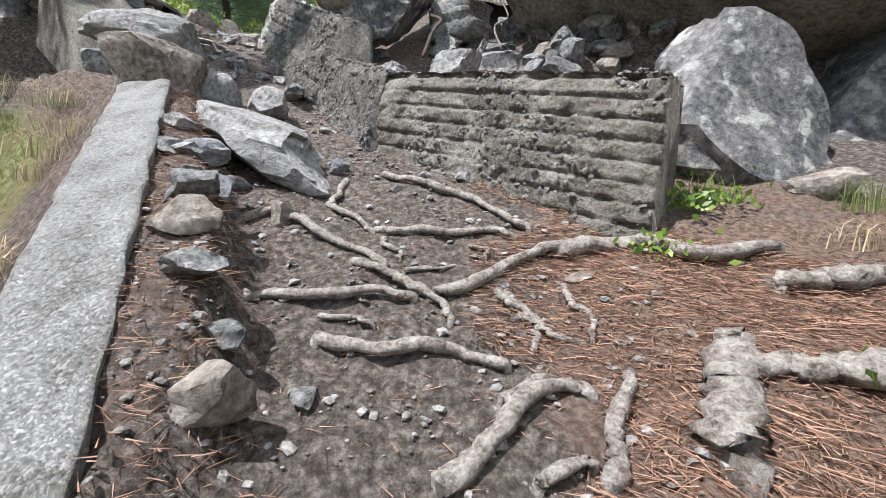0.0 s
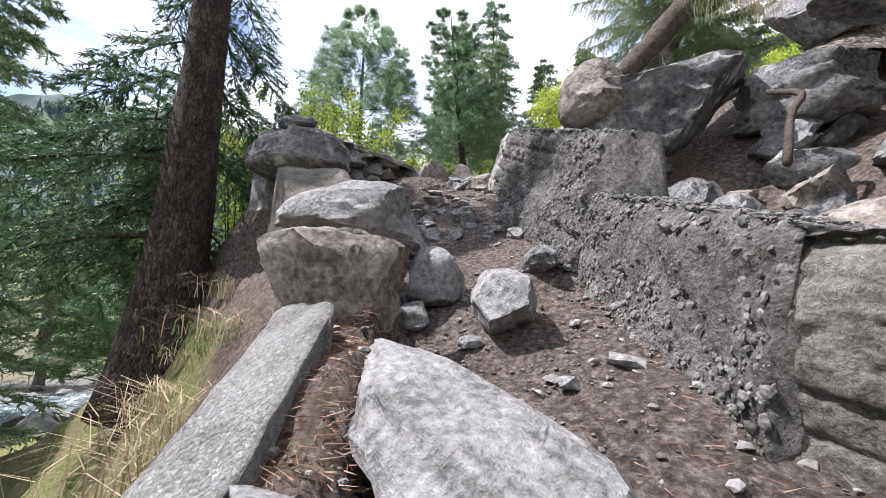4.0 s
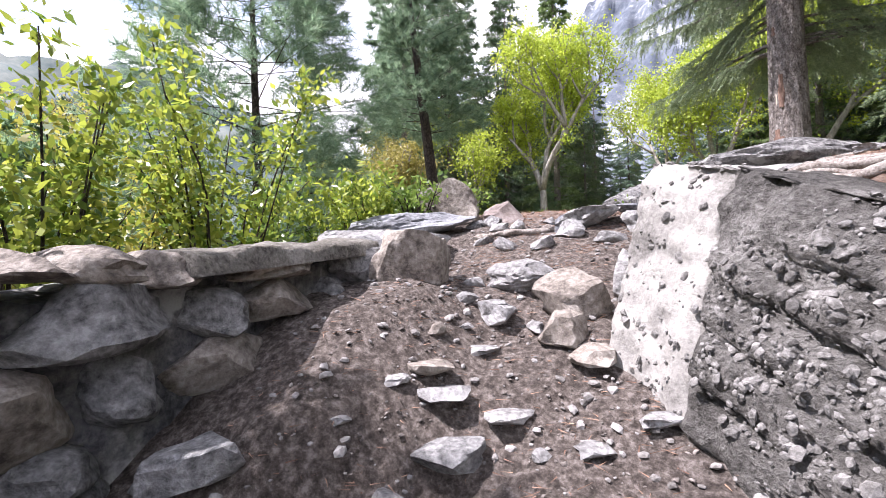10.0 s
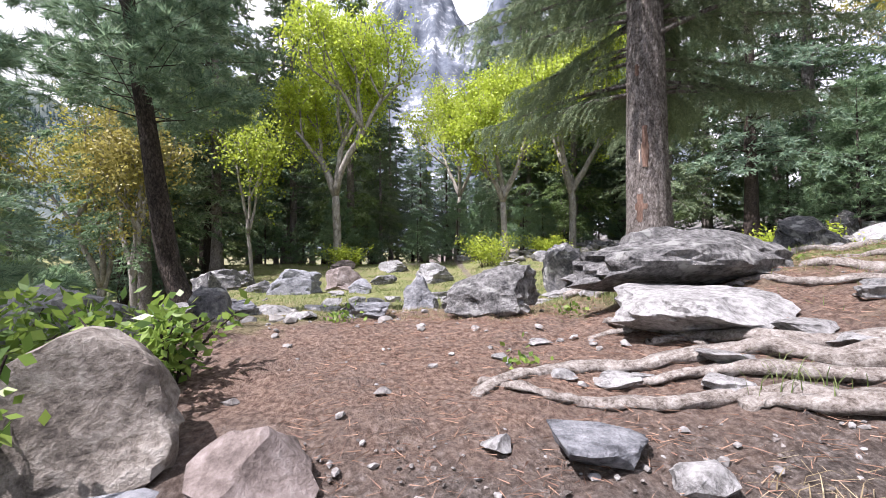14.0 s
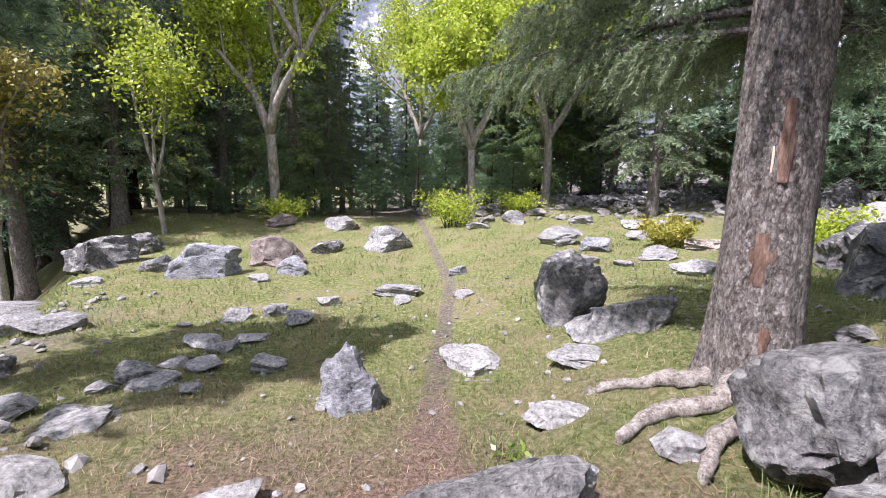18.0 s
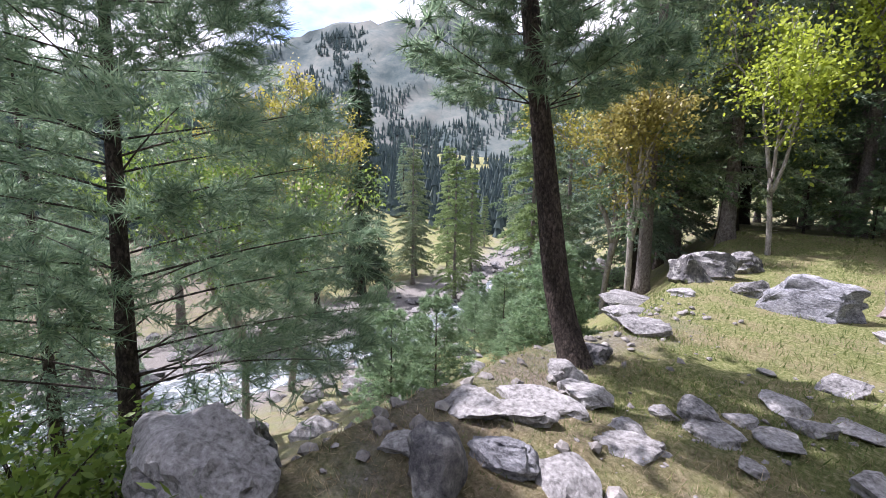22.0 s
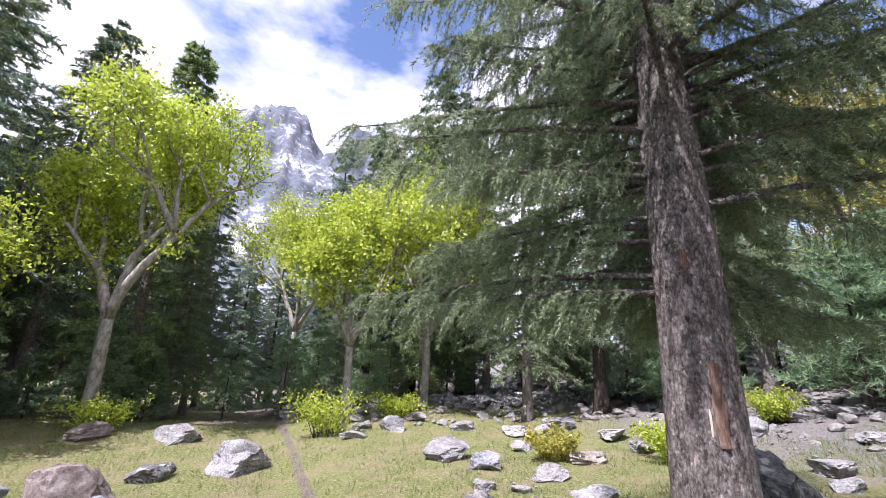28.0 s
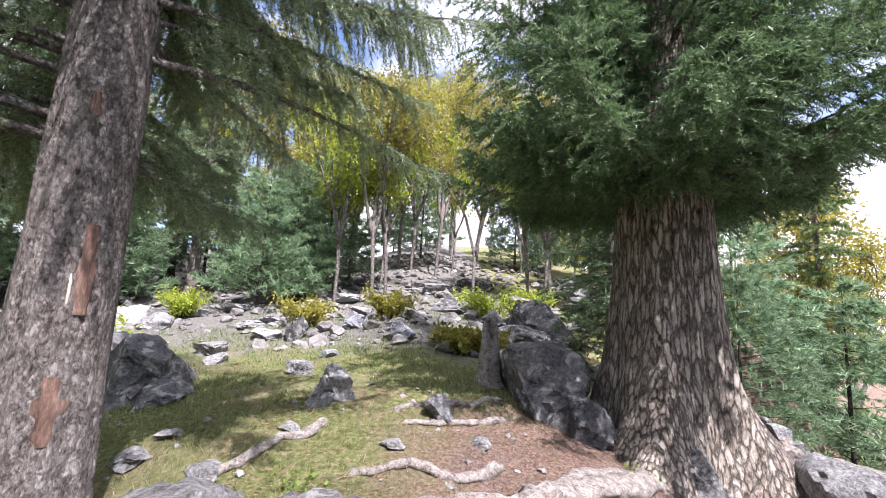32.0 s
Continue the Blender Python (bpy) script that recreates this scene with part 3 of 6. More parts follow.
def leaves(base, length, width, rs, droop=0.3):
    """Small pointed leaves of four corners, lying every way."""
    way = unit(rs.normal(size=base.shape) + np.array([0, 0, -droop]))
    side = unit(np.cross(way, rs.normal(size=base.shape)))
    m = base + way * (length * 0.45)[:, None]
    v = np.stack([base, m + side * (width * 0.5)[:, None], base + way * length[:, None], m - side * (width * 0.5)[:, None]], 1).reshape(-1, 3)
    return v, np.arange(len(v)).reshape(-1, 4)


def conifer(H, R, low, n_branch, n_twig, n_blade, blade, width, droop, r_trunk, seed, shape=0.8, lift=0.0, hang=0.3, lean=(0, 0), tuft=False,
            ragged=0.25, bend=None, skip=None, twig=0.38, flat=0.55):
    """Trunk with limbs, and crown, as (verts, faces) each. tuft: needles in brushes at the twig's end (pine)."""
    rs = np.random.RandomState(seed)

    def axis(z):
        u = np.asarray(z, float) / H
        x = lean[0] * u + (bend[0] * np.sin(np.pi * np.minimum(u * bend[2], 1)) if bend else 0)
        y = lean[1] * u + (bend[1] * np.sin(np.pi * np.minimum(u * bend[2], 1)) if bend else 0)
        return np.stack([x, y, np.asarray(z, float)], -1)

    zs = np.linspace(-0.4, H, 22)
    pts = axis(zs)
    rad = r_trunk * np.clip(1 - zs / H, 0.03, 1) ** 0.8 * (1 + 0.7 * np.exp(-(zs + 0.4) / (2.2 * r_trunk)))
    wood = [tube([tuple(p) for p in pts], list(rad), 14, 0.06, seed)]
    u = np.sort(rs.uniform(0, 1, n_branch)) ** 1.15
    zb = low + (H * 0.985 - low) * u
    az = np.arange(n_branch) * 2.39996 + rs.uniform(-0.5, 0.5, n_branch)
    L = R * (1 - u) ** shape * rs.uniform(1 - ragged, 1 + ragged * 0.5, n_branch) + 0.12 * R
    if skip:
        keep = [not skip(a % (2 * math.pi), z) for a, z in zip(az, zb)]
        zb, az, L, u = zb[keep], az[keep], L[keep], u[keep]
    all_b, all_w = [], []
    for z, a, ln, uu in zip(zb, az, L, u):
        out = np.array([math.cos(a), math.sin(a), 0])
        o = axis(z)
        s = np.linspace(0, 1, 7)
        curve = o + np.outer(s * ln, out) + np.outer((lift * (1 - uu * 0.3) * s - droop * s ** 2 * (1 - 0.6 * uu)) * ln, [0, 0, 1])
        if ln > 0.5:
            wood.append(tube([tuple(p) for p in curve], list(np.linspace((0.0042 if tuft else 0.009) * ln + 0.004, 0.003, 7)), 4, 0, seed))
        t = rs.uniform(0.06, 1.0, n_twig) ** 0.85
        base = np.stack([np.interp(t, s, curve[:, i]) for i in range(3)], -1)
        side = np.cross(out, [0, 0, 1])
        sgn = rs.choice([-1, 1], n_twig)
        tw_len = ln * twig * (1.15 - t) * rs.uniform(0.6, 1.2, n_twig) + 0.26 * twig * R
        way = unit(out * rs.uniform(0.35, 1.0, (n_twig, 1)) + side * sgn[:, None] * rs.uniform(0.3, 1.0, (n_twig, 1)) + np.outer(rs.uniform(-hang, 0.15 + lift * 0.6, n_twig), [0, 0, 1]))
        q = rs.uniform(0, 1, (n_twig, n_blade)) if not tuft else rs.uniform(0.55, 1, (n_twig, n_blade))
        sag = -hang * 0.5 * (q ** 2) * tw_len[:, None]
        pos = base[:, None] + way[:, None] * (q * tw_len[:, None])[..., None]
        pos[..., 2] += sag
        spread_ = flat if not tuft else 0.8
        bw = unit(way[:, None] * 0.9 + rs.normal(size=pos.shape) * spread_ + np.array([0, 0, -hang * 0.55 + (0.25 if tuft else 0)]))
        all_b.append(pos.reshape(-1, 3))
        all_w.append(bw.reshape(-1, 3))
    B, Wd = np.concatenate(all_b), np.concatenate(all_w)
    ln = blade * rs.uniform(0.6, 1.25, len(B))
    v, f = blades(B, Wd, ln, np.full(len(B), width), rs)
    return wood, (v, f)


def spray_crown(H, R, low, dense_to, n_branch, n_twig, n_blade, blade, width, seed, hang=0.8, reach=0.36, lift=0.1, droop=0.25, shape=0.5, skip=None, wood_r=0.010,
                fan=0.35, upturn=0.12):
    """Limbs that carry twigs clothed in short needles all round. hang: how far the twigs droop; above dense_to the crown is thinner."""
    rs = np.random.RandomState(seed)
    u = np.sort(rs.uniform(0, 1, n_branch)) ** 1.7
    zb = low + (H * 0.98 - low) * u
    az = np.arange(n_branch) * 2.39996 + rs.uniform(-0.4, 0.4, n_branch)
    L = R * (1 - u) ** shape * rs.uniform(0.55, 1.12, n_branch) + 0.1 * R
    wood, B, D = [], [], []
    s = np.linspace(0, 1, 9)
    for z, a, ln, uu in zip(zb, az, L, u):
        if skip and skip(a % (2 * math.pi), z):
            continue
        out = np.array([math.cos(a), math.sin(a), 0])
        side = np.array([-out[1], out[0], 0])
        bend = rs.normal(0, 0.12)
        rise = lift * s - droop * s ** 2 + upturn * s ** 4
        curve = np.array([0, 0, z]) + np.outer(s * ln, out) + np.outer(rise * ln, [0, 0, 1]) + np.outer(bend * s ** 2 * ln, side)
        wood.append(tube([tuple(p) for p in curve], list(np.linspace(wood_r * ln + 0.008, 0.004, 9)), 5, 0.08, seed))
        nt = n_twig if z < dense_to else max(6, n_twig // 5)
        nb = n_blade if z < dense_to else max(8, n_blade // 3)
        t = rs.uniform(0.10, 1.0, nt) ** 0.8
        base = np.stack([np.interp(t, s, curve[:, i]) for i in range(3)], -1)
        sgn = rs.choice([-1.0, 1.0], nt)
        tl = reach * rs.uniform(0.45, 1.25, nt) * (1.15 - 0.4 * t)
        start = unit(out * rs.uniform(0.3, 0.9, (nt, 1)) + side * (sgn * rs.uniform(0.2, 1.0, nt))[:, None] + np.outer(rs.uniform(-fan, fan * 0.6, nt), [0, 0, 1]))
        q = rs.uniform(0.02, 1, (nt, nb))
        pos = base[:, None] + start[:, None] * (q * tl[:, None])[..., None] * (1 - 0.35 * hang * q[..., None])
        pos[..., 2] -= hang * (q ** 1.6) * tl[:, None]
        way = start[:, None] * (1 - 0.5 * hang * q[..., None]) + np.array([0, 0, -1.0]) * (hang * 1.3 * q[..., None])
        B.append(pos.reshape(-1, 3))
        D.append(unit(unit(way) * 0.75 + rs.normal(size=pos.shape) * 0.62).reshape(-1, 3))
    B, D = np.concatenate(B), np.concatenate(D)
    return wood, blades(B, D, blade * rs.uniform(0.7, 1.3, len(B)), np.full(len(B), width), rs)


def plant_tree(name, wood, crown, bark, foliage, label, category="tree", group=""):
    ob = new(name)
    tagged(ob, label, category, group)
    part_arrays("trunk", wood[0][0], wood[0][1], bark, ob, "", True)
    limbs = join(*wood[1:])
    tagged(part_arrays("branchwork", limbs[0], limbs[1], bark, ob, "", True), kind="stuff")
    part_arrays("crown", crown[0].tolist() if hasattr(crown[0], "tolist") else crown[0],
                crown[1].tolist() if hasattr(crown[1], "tolist") else crown[1], foliage, ob)
    return ob


def broadleaf(H, R, r0, seed, n_leaf, leaf, forks=4, lean=(0.0, 0.0), first=0.3, levels=4, clump=0.35):
    """Forking trunk and clumps of leaves round the twig ends."""
    rs = random.Random(seed)
    wood, ends = [], []

    def limb(p, way, ln, r, level):
        pts, q, w = [], p.copy(), way.copy()
        for i in range(6):
            pts.append(q.copy())
            w = (w + Vector((rs.gauss(0, 0.13 if level else 0.07), rs.gauss(0, 0.13 if level else 0.07), rs.gauss(0.06, 0.08)))).normalized()
            q = q + w * ln / 5
        wood.append(tube([tuple(a) for a in pts], [r * (1 - 0.09 * i) for i in range(6)], 8 if level < 2 else 5, 0.06, seed))
        if level >= 2:
            ends.extend([pts[-1], pts[-3], pts[2]])
        elif level == 1:
            ends.extend([pts[-1], pts[-2]])
        if level >= levels:
            return
        k = forks
        a0 = rs.uniform(0, 2 * math.pi)
        for turn in range(k):
            a = a0 + 2 * math.pi * turn / k + rs.uniform(-0.4, 0.4)
            tilt = rs.uniform(0.25, 0.75)
            s = w.orthogonal().normalized()
            u = w.cross(s)
            nw = (w * math.cos(tilt) + (s * math.cos(a) + u * math.sin(a)) * math.sin(tilt) + Vector((0, 0, 0.12))).normalized()
            limb(pts[-1] if rs.random() < 0.6 else pts[-2], nw, ln * rs.uniform(0.58, 0.8), r * 0.55, level + 1)

    limb(Vector((0, 0, -0.3)), Vector((lean[0], lean[1], 1)).normalized(), H * first, r0, 0)
    E = np.array([tuple(e) for e in ends])
    # stretch to the wanted height and spread
    up = H / E[:, 2].max()
    mid = E[:, :2].mean(0)
    wide = R / np.percentile(np.linalg.norm(E[:, :2] - mid, axis=1), 92)
    half = 0.5 * E[:, 2].max()

    def shaped(P):
        s = np.clip(P[:, 2] / half, 0, 1)[:, None]
        w = 1 + (wide - 1) * s
        return np.concatenate([(P[:, :2] - mid * s) * w, P[:, 2:] * up], 1)

    E = shaped(E)
    wood = [(shaped(np.array(wv)).tolist(), wf) for wv, wf in wood]
    nr = np.random.RandomState(seed)
    heart = np.concatenate([E, E + nr.normal(size=E.shape) * 0.4 + np.array([0, 0, -0.035 * H])]) + nr.normal(size=(2 * len(E), 3)) * 0.12
    load = nr.gamma(1.0, 1.0, len(heart))
    base = heart[nr.choice(len(heart), n_leaf, p=load / load.sum())] + nr.normal(size=(n_leaf, 3)) * clump * np.array([1.0, 1.0, 0.7])
    v, f = leaves(base, leaf * nr.uniform(0.6, 1.3, n_leaf), leaf * 0.6 * nr.uniform(0.7, 1.2, n_leaf), nr)
    return wood, (v, f)


# ---- concrete walls and parapet ----
def wall_run(name, a, b, foot, top, thick, material, label, ribs=0.0, rib_step=0.085, raw=0.02, batter=0.06, n_s=70, n_t=26, seed=1, end_rough=0.03):
    """A wall from a to b on the plan, its face to the left of the line's right side; ribs run along its slope."""
    a, b = Vector((*a, 0)), Vector((*b, 0))
    way = (b - a).normalized()
    face = Vector((-way.y, way.x, 0))
    v, f, ring = [], [], n_t + 8
    for i in range(n_s + 1):
        u = i / n_s
        p = a + (b - a) * u
        z0 = foot[0] + (foot[1] - foot[0]) * u
        z1 = top[0] + (top[1] - top[0]) * u
        endy = end_rough * noise.noise(Vector((i * 3.1, seed, 0))) if i in (0, n_s) else 0
        prof = []
        for k in range(n_t + 1):
            t = k / n_t
            z = z0 + (z1 - z0) * t
            q = Vector((p.x * 1.0, p.y * 1.0, z))
            out = batter * (1 - t)
            drop = z1 - z
            if ribs:
                wave = math.sin(2 * math.pi * drop / rib_step)
                worn = min(1, max(0, 0.75 + 1.3 * noise.noise(q * 1.4 + Vector((seed, 0, 0)))))
                out += ribs * (0.35 - 2.6 * max(0.0, wave) ** 4) * worn
            out += raw * (noise.noise(q * 9) + 0.8 * noise.noise(q * 21) + 1.2 * noise.noise(q * 3.0))
            if t > 0.9:
                out -= 0.05 * (t - 0.9) / 0.1 * (1 + noise.noise(q * 6))
            prof.append((out, z))
        for k in range(8):
            w = (k + 0.5) / 7.5
            q = Vector((p.x, p.y, z1)) + face * (-thick * w)
            prof.append((-thick * min(w, 1), z1 + 0.02 * noise.noise(q * 5) + 0.015 * noise.noise(q * 17) if k < 7 else z0))
        for out, z in prof:
            c = p + face * out + way * endy * (1 + z)
            v.append((c.x, c.y, z))
    ring = n_t + 9
    for i in range(n_s):
        for k in range(ring - 1):
            q = i * ring + k
            f.append((q, q + ring, q + ring + 1, q + 1))
    f.append(tuple(range(ring)))
    f.append(tuple(reversed(range(n_s * ring, n_s * ring + ring))))
    ob = from_arrays(name, v, f, material, True)
    return ob


right_wall = new("retaining_wall")
tagged(right_wall, "broken grooved concrete retaining wall with gravel showing through", "retaining wall", kind="structure")
WALL_RUNS = (
    wall_run("grooved_wall", (1.28, 2.62), (-0.52, 3.98), (0.75, 1.35), (1.95, 2.30), 0.42, CONCRETE_RIB, "", 0.009, 0.118, 0.022, 0.05, 150, 84, 3),
    wall_run("sloping_wall", (-0.52, 3.98), (-1.55, 5.35), (1.35, 2.05), (2.32, 2.90), 0.62, CONCRETE_RAW, "", 0, 0.1, 0.028, 0.16, 70, 30, 5),
    wall_run("upper_wall", (-1.36, 5.30), (-3.22, 7.81), (2.3, 3.55), (3.33, 4.73), 0.50, CONCRETE_RAW, "", 0.016, 0.19, 0.034, 0.30, 110, 44, 7),
    wall_run("end_pier", (-3.225, 7.82), (-3.50, 8.20), (3.5, 3.8), (4.72, 4.86), 0.48, CONCRETE_PALE, "", 0.004, 0.12, 0.014, 0.29, 40, 44, 9, 0.0),
)
for ob in WALL_RUNS:
    ob.parent = right_wall


def wall_gravel(name, ob, n, size, seed, low, tall):
    """Stones of the mix that stand out of a worn concrete face; too many to count."""
    rs = random.Random(seed)
    kinds = []
    for k in range(5):
        bm = rock_mesh(1, 0.8, 0.5, seed * 20 + k, 1, 6, 0.1)
        bm.verts.ensure_lookup_table()
        kinds.append(([v.co - Vector((0, 0, 0.25)) for v in bm.verts], [tuple(q.index for q in f.verts) for f in bm.faces]))
        bm.free()
    polys = [p for p in ob.data.polygons if len(p.vertices) == 4 and p.index % (tall + 8) < tall + 6]
    area = np.cumsum([p.area for p in polys])
    v, f = [], []
    for _ in range(n):
        p = polys[int(np.searchsorted(area, rs.random() * area[-1]))]
        c = p.center + Vector((rs.uniform(-1, 1), rs.uniform(-1, 1), rs.uniform(-1, 1))) * 0.02
        if noise.noise(c * 1.6 + Vector((seed, 0, 0))) < low + 0.35 * rs.random():
            continue
        s = size[0] + (size[1] - size[0]) * rs.random() ** 3
        n_ = p.normal if p.normal.dot(Vector((-0.74, -0.55, 0.4))) > 0 else -p.normal
        m = Matrix.Translation(c - n_ * 0.1 * s) @ n_.to_track_quat("Z", "Y").to_matrix().to_4x4() @ pose(0, 0, 0, 0, 0, rs.uniform(0, 360))
        kv, kf = rs.choice(kinds)
        o = len(v)
        v.extend(tuple(m @ (q * s)) for q in kv)
        f.extend(tuple(i + o for i in one) for one in kf)
    g = tagged(from_arrays(name, v, f, AGGREGATE, False), kind="stuff")
    g.parent = right_wall


for k, (ob, n, tall) in enumerate(zip(WALL_RUNS, (4200, 5200, 11000, 350), (84, 30, 44, 44))):
    wall_gravel("aggregate", ob, n, (0.010, 0.05), 60 + k, -0.4 if k else -0.15, tall)


def slab(name, a0, a1, b0, b1, z0, z1, depth, material, label, n=46, m=12, rough=0.012, kind="structure"):
    """A long low block: left edge a0-a1, right edge b0-b1 on the plan, top from z0 to z1."""
    v, f = [], []
    a0, a1, b0, b1 = (Vector((*p, 0)) for p in (a0, a1, b0, b1))
    for i in range(n + 1):
        u = i / n
        l, r, z = a0.lerp(a1, u), b0.lerp(b1, u), z0 + (z1 - z0) * u
        for k in range(m + 3):
            t = min(max((k - 1) / m, 0), 1)
            q = l.lerp(r, t)
            zz = z + rough * (noise.noise(Vector((q.x * 4, q.y * 4, 1))) * 1.6 + noise.noise(Vector((q.x * 15, q.y * 15, 2))))
            if k in (0, m + 2):
                zz = z - depth
                q = q + (q - l.lerp(r, 0.5)) * 0.08
            elif k in (1, m + 1):
                zz -= 0.012
                q = q + Vector((noise.noise(q * 7), noise.noise(q * 7 + Vector((9, 0, 0))), 0)) * 0.02
            v.append((q.x, q.y, zz))
    ring = m + 3
    for i in range(n):
        for k in range(ring - 1):
            q = i * ring + k
            f.append((q, q + 1, q + ring + 1, q + ring))
    f.append(tuple(reversed(range(ring))))
    f.append(tuple(range(n * ring, n * ring + ring)))
    return tagged(from_arrays(name, v, f, material, True), label, "parapet", kind=kind)


slab("parapet_slab", (-0.17, -0.15), (-2.60, 3.66), (0.30, -0.25), (-2.08, 3.52), -0.344, 1.99, 0.9, CONCRETE, "pale weathered concrete parapet slab beside the trail")
slab("upper_parapet", (-3.63, 4.47), (-4.54, 4.89), (-3.07, 4.78), (-3.91, 5.24), 2.77, 3.39, 0.75, CONCRETE_RIB, "broken upper end of the concrete parapet", 20, 10)


# ---- rocks along the trail ----
rock(-1.50, 3.42, 1.55, 0.60, 0.44, ROCK_PALE, "long flat pale slab of rock beside the parapet", -20, (4, 13), 0.0, z=1.34, cuts=8, flat_top=True)
rock(-1.78, 4.48, 0.60, 0.42, 0.42, ROCK_PALE, "rounded pale boulder lying on the trail", 150, (0, 0), 0.22, cuts=5, rough=0.05)
rock(-2.38, 3.86, 0.76, 0.48, 0.60, ROCK_BROWN, "broken chunk of old concrete with stones in it", 30, (10, -6), 0.0, z=1.80, cuts=12)
rock(-2.95, 4.40, 1.0, 0.70, 0.56, ROCK_PALE, "large white boulder on the parapet line", 30, (0, -4), 0.0, z=2.32, cuts=1, rough=0.05)
rock(-2.95, 4.34, 0.9, 0.5, 0.55, ROCK_GREY, "jagged grey rock under the white boulder", 20, (8, 5), 0.0, z=1.9)
rock(-2.43, 4.78, 0.55, 0.42, 0.44, ROCK_PALE, "white smooth boulder on the trail", 140, (0, 0), 0.1, cuts=0, rough=0.03)
rock(-1.80, 5.18, 0.55, 0.24, 0.22, ROCK_GREY, "dark slab of rock against the concrete wall", 130, (0, 0), 0.15)
rock(-2.35, 4.42, 0.26, 0.22, 0.2, ROCK_GREY, "small grey rock beside the trail", 20)
rock(-4.85, 5.38, 1.25, 0.95, 0.66, ROCK_DARK, "dark domed boulder at the end of the parapet", 15, (0, 0), 0.0, z=3.36, cuts=-3, rough=0.05)
for x, y, w, h, m, r in ((-0.42, 1.36, 0.21, 0.2, ROCK_BROWN, 20), (-0.50, 1.56, 0.13, 0.1, ROCK_GREY, 0), (-0.66, 1.66, 0.21, 0.1, ROCK_GREY, 60),
                         (-0.86, 1.92, 0.24, 0.19, ROCK_BROWN, 0), (-0.98, 2.15, 0.2, 0.15, ROCK_GREY, 30), (-1.22, 2.62, 0.26, 0.16, ROCK_BLUE, 0),
                         (-1.42, 2.60, 0.15, 0.1, ROCK_GREY, 0), (-1.55, 2.85, 0.22, 0.1, ROCK_PALE, 0), (-1.02, 2.40, 0.17, 0.17, ROCK_BLUE, 0),
                         (-0.80, 2.62, 0.17, 0.17, ROCK_BROWN, 0), (-0.68, 3.34, 0.15, 0.13, ROCK_BLUE, 0), (-0.80, 3.14, 0.12, 0.11, ROCK_PALE, 0),
                         (-0.23, 1.58, 0.12, 0.06, ROCK_GREY, 70), (-0.12, 1.02, 0.2, 0.1, ROCK_GREY, 40)):
    rock(x, y, w, w * 0.75, h, m, "angular stone edging the trail", r, (random.uniform(-10, 10), random.uniform(-10, 10)), 0.2, "edge_stone", group="stones edging the trail", sub=3)

# boulders of the bank behind the concrete wall
rock(2.12, 3.7, 1.3, 0.9, 1.55, ROCK_DARK, "huge grey brown boulder on the bank", 10, (-6, 10), 0.1, z=1.38, cuts=8, rough=0.05)
rock(-1.75, 6.45, 0.85, 0.65, 0.72, ROCK_BROWN, "brown smooth boulder on top of the wall", -50, (0, 0), 0.0, z=3.86, cuts=-1, rough=0.04)
rock(0.31, 7.6, 1.0, 0.8, 0.7, ROCK_GREY, "grey boulder at the top of the bank", 10, (0, 0), 0.0, z=4.85)
rock(-0.07, 6.5, 0.6, 0.5, 0.5, ROCK_GREY, "grey boulder on the ledge", 10, (0, 0), 0.0, z=2.95)
rock(-0.97, 6.6, 1.6, 0.9, 0.85, ROCK_DARK, "dark slanting boulder wedged in the bank", 25, (0, -10), 0.0, z=3.55, cuts=6)
rock(0.0, 6.9, 1.0, 0.8, 0.65, ROCK_GREY, "grey boulder wedged in the bank", -20, (0, 0), 0.0, z=3.7)
rock(0.35, 6.1, 0.9, 0.7, 0.6, ROCK_GREY, "grey boulder high on the bank", 10, (0, 0), 0.2, z=4.3)
rock(0.06, 4.10, 0.5, 0.35, 0.34, ROCK_PALE, "pale boulder lying behind the wall", 0, (0, 0), 0.2, z=2.3)
rock(-0.45, 5.15, 0.42, 0.3, 0.18, ROCK_PALE, "white flat stone on the needle-strewn ledge", 20, (0, 10), 0.2)

# the great rocks at the head of the trail
rock(-5.72, 9.72, 1.35, 0.6, 0.36, ROCK_BLUE, "blue grey slab of rock at the head of the trail", 28, (0, -13), 0.0, z=4.60, cuts=6)
rock(-5.55, 10.42, 0.74, 0.5, 0.72, ROCK_BROWN, "upright brown boulder at the edge of the drop", 20, (0, -12), 0.1, z=4.72, cuts=1, rough=0.05)
rock(-4.9, 10.25, 0.45, 0.36, 0.3, ROCK_RED, "red brown boulder beside the brink", 0)

# ---- rocks of the meadow ----
rock(-1.84, 16.7, 1.05, 0.75, 1.15, ROCK_DARK, "dark jagged boulder standing in the meadow", -30, (8, 26), 0.14, cuts=6, rough=0.12, taper=0.1)
rock(-4.36, 14.68, 0.72, 0.6, 0.78, ROCK_BLUE, "pointed blue grey rock standing in the turf", 0, (0, 0), 0.25, taper=0.55, cuts=10, rough=0.12)
rock(-3.62, 12.75, 0.98, 0.55, 0.52, ROCK_PITTED, "pitted grey boulder spotted with pale lichen", 8, (0, -4), 0.12, cuts=4, rough=0.12)
rock(-2.15, 12.1, 1.75, 0.95, 0.55, ROCK_PITTED, "long weathered grey boulder beside the trail", 14, (0, 0), 0.1, cuts=4, rough=0.09)
rock(-1.92, 13.0, 0.86, 0.7, 0.70, ROCK_PITTED, "blocky lichen-spotted boulder at the foot of the spruce", 10, (0, 4), 0.12, cuts=5, rough=0.08)
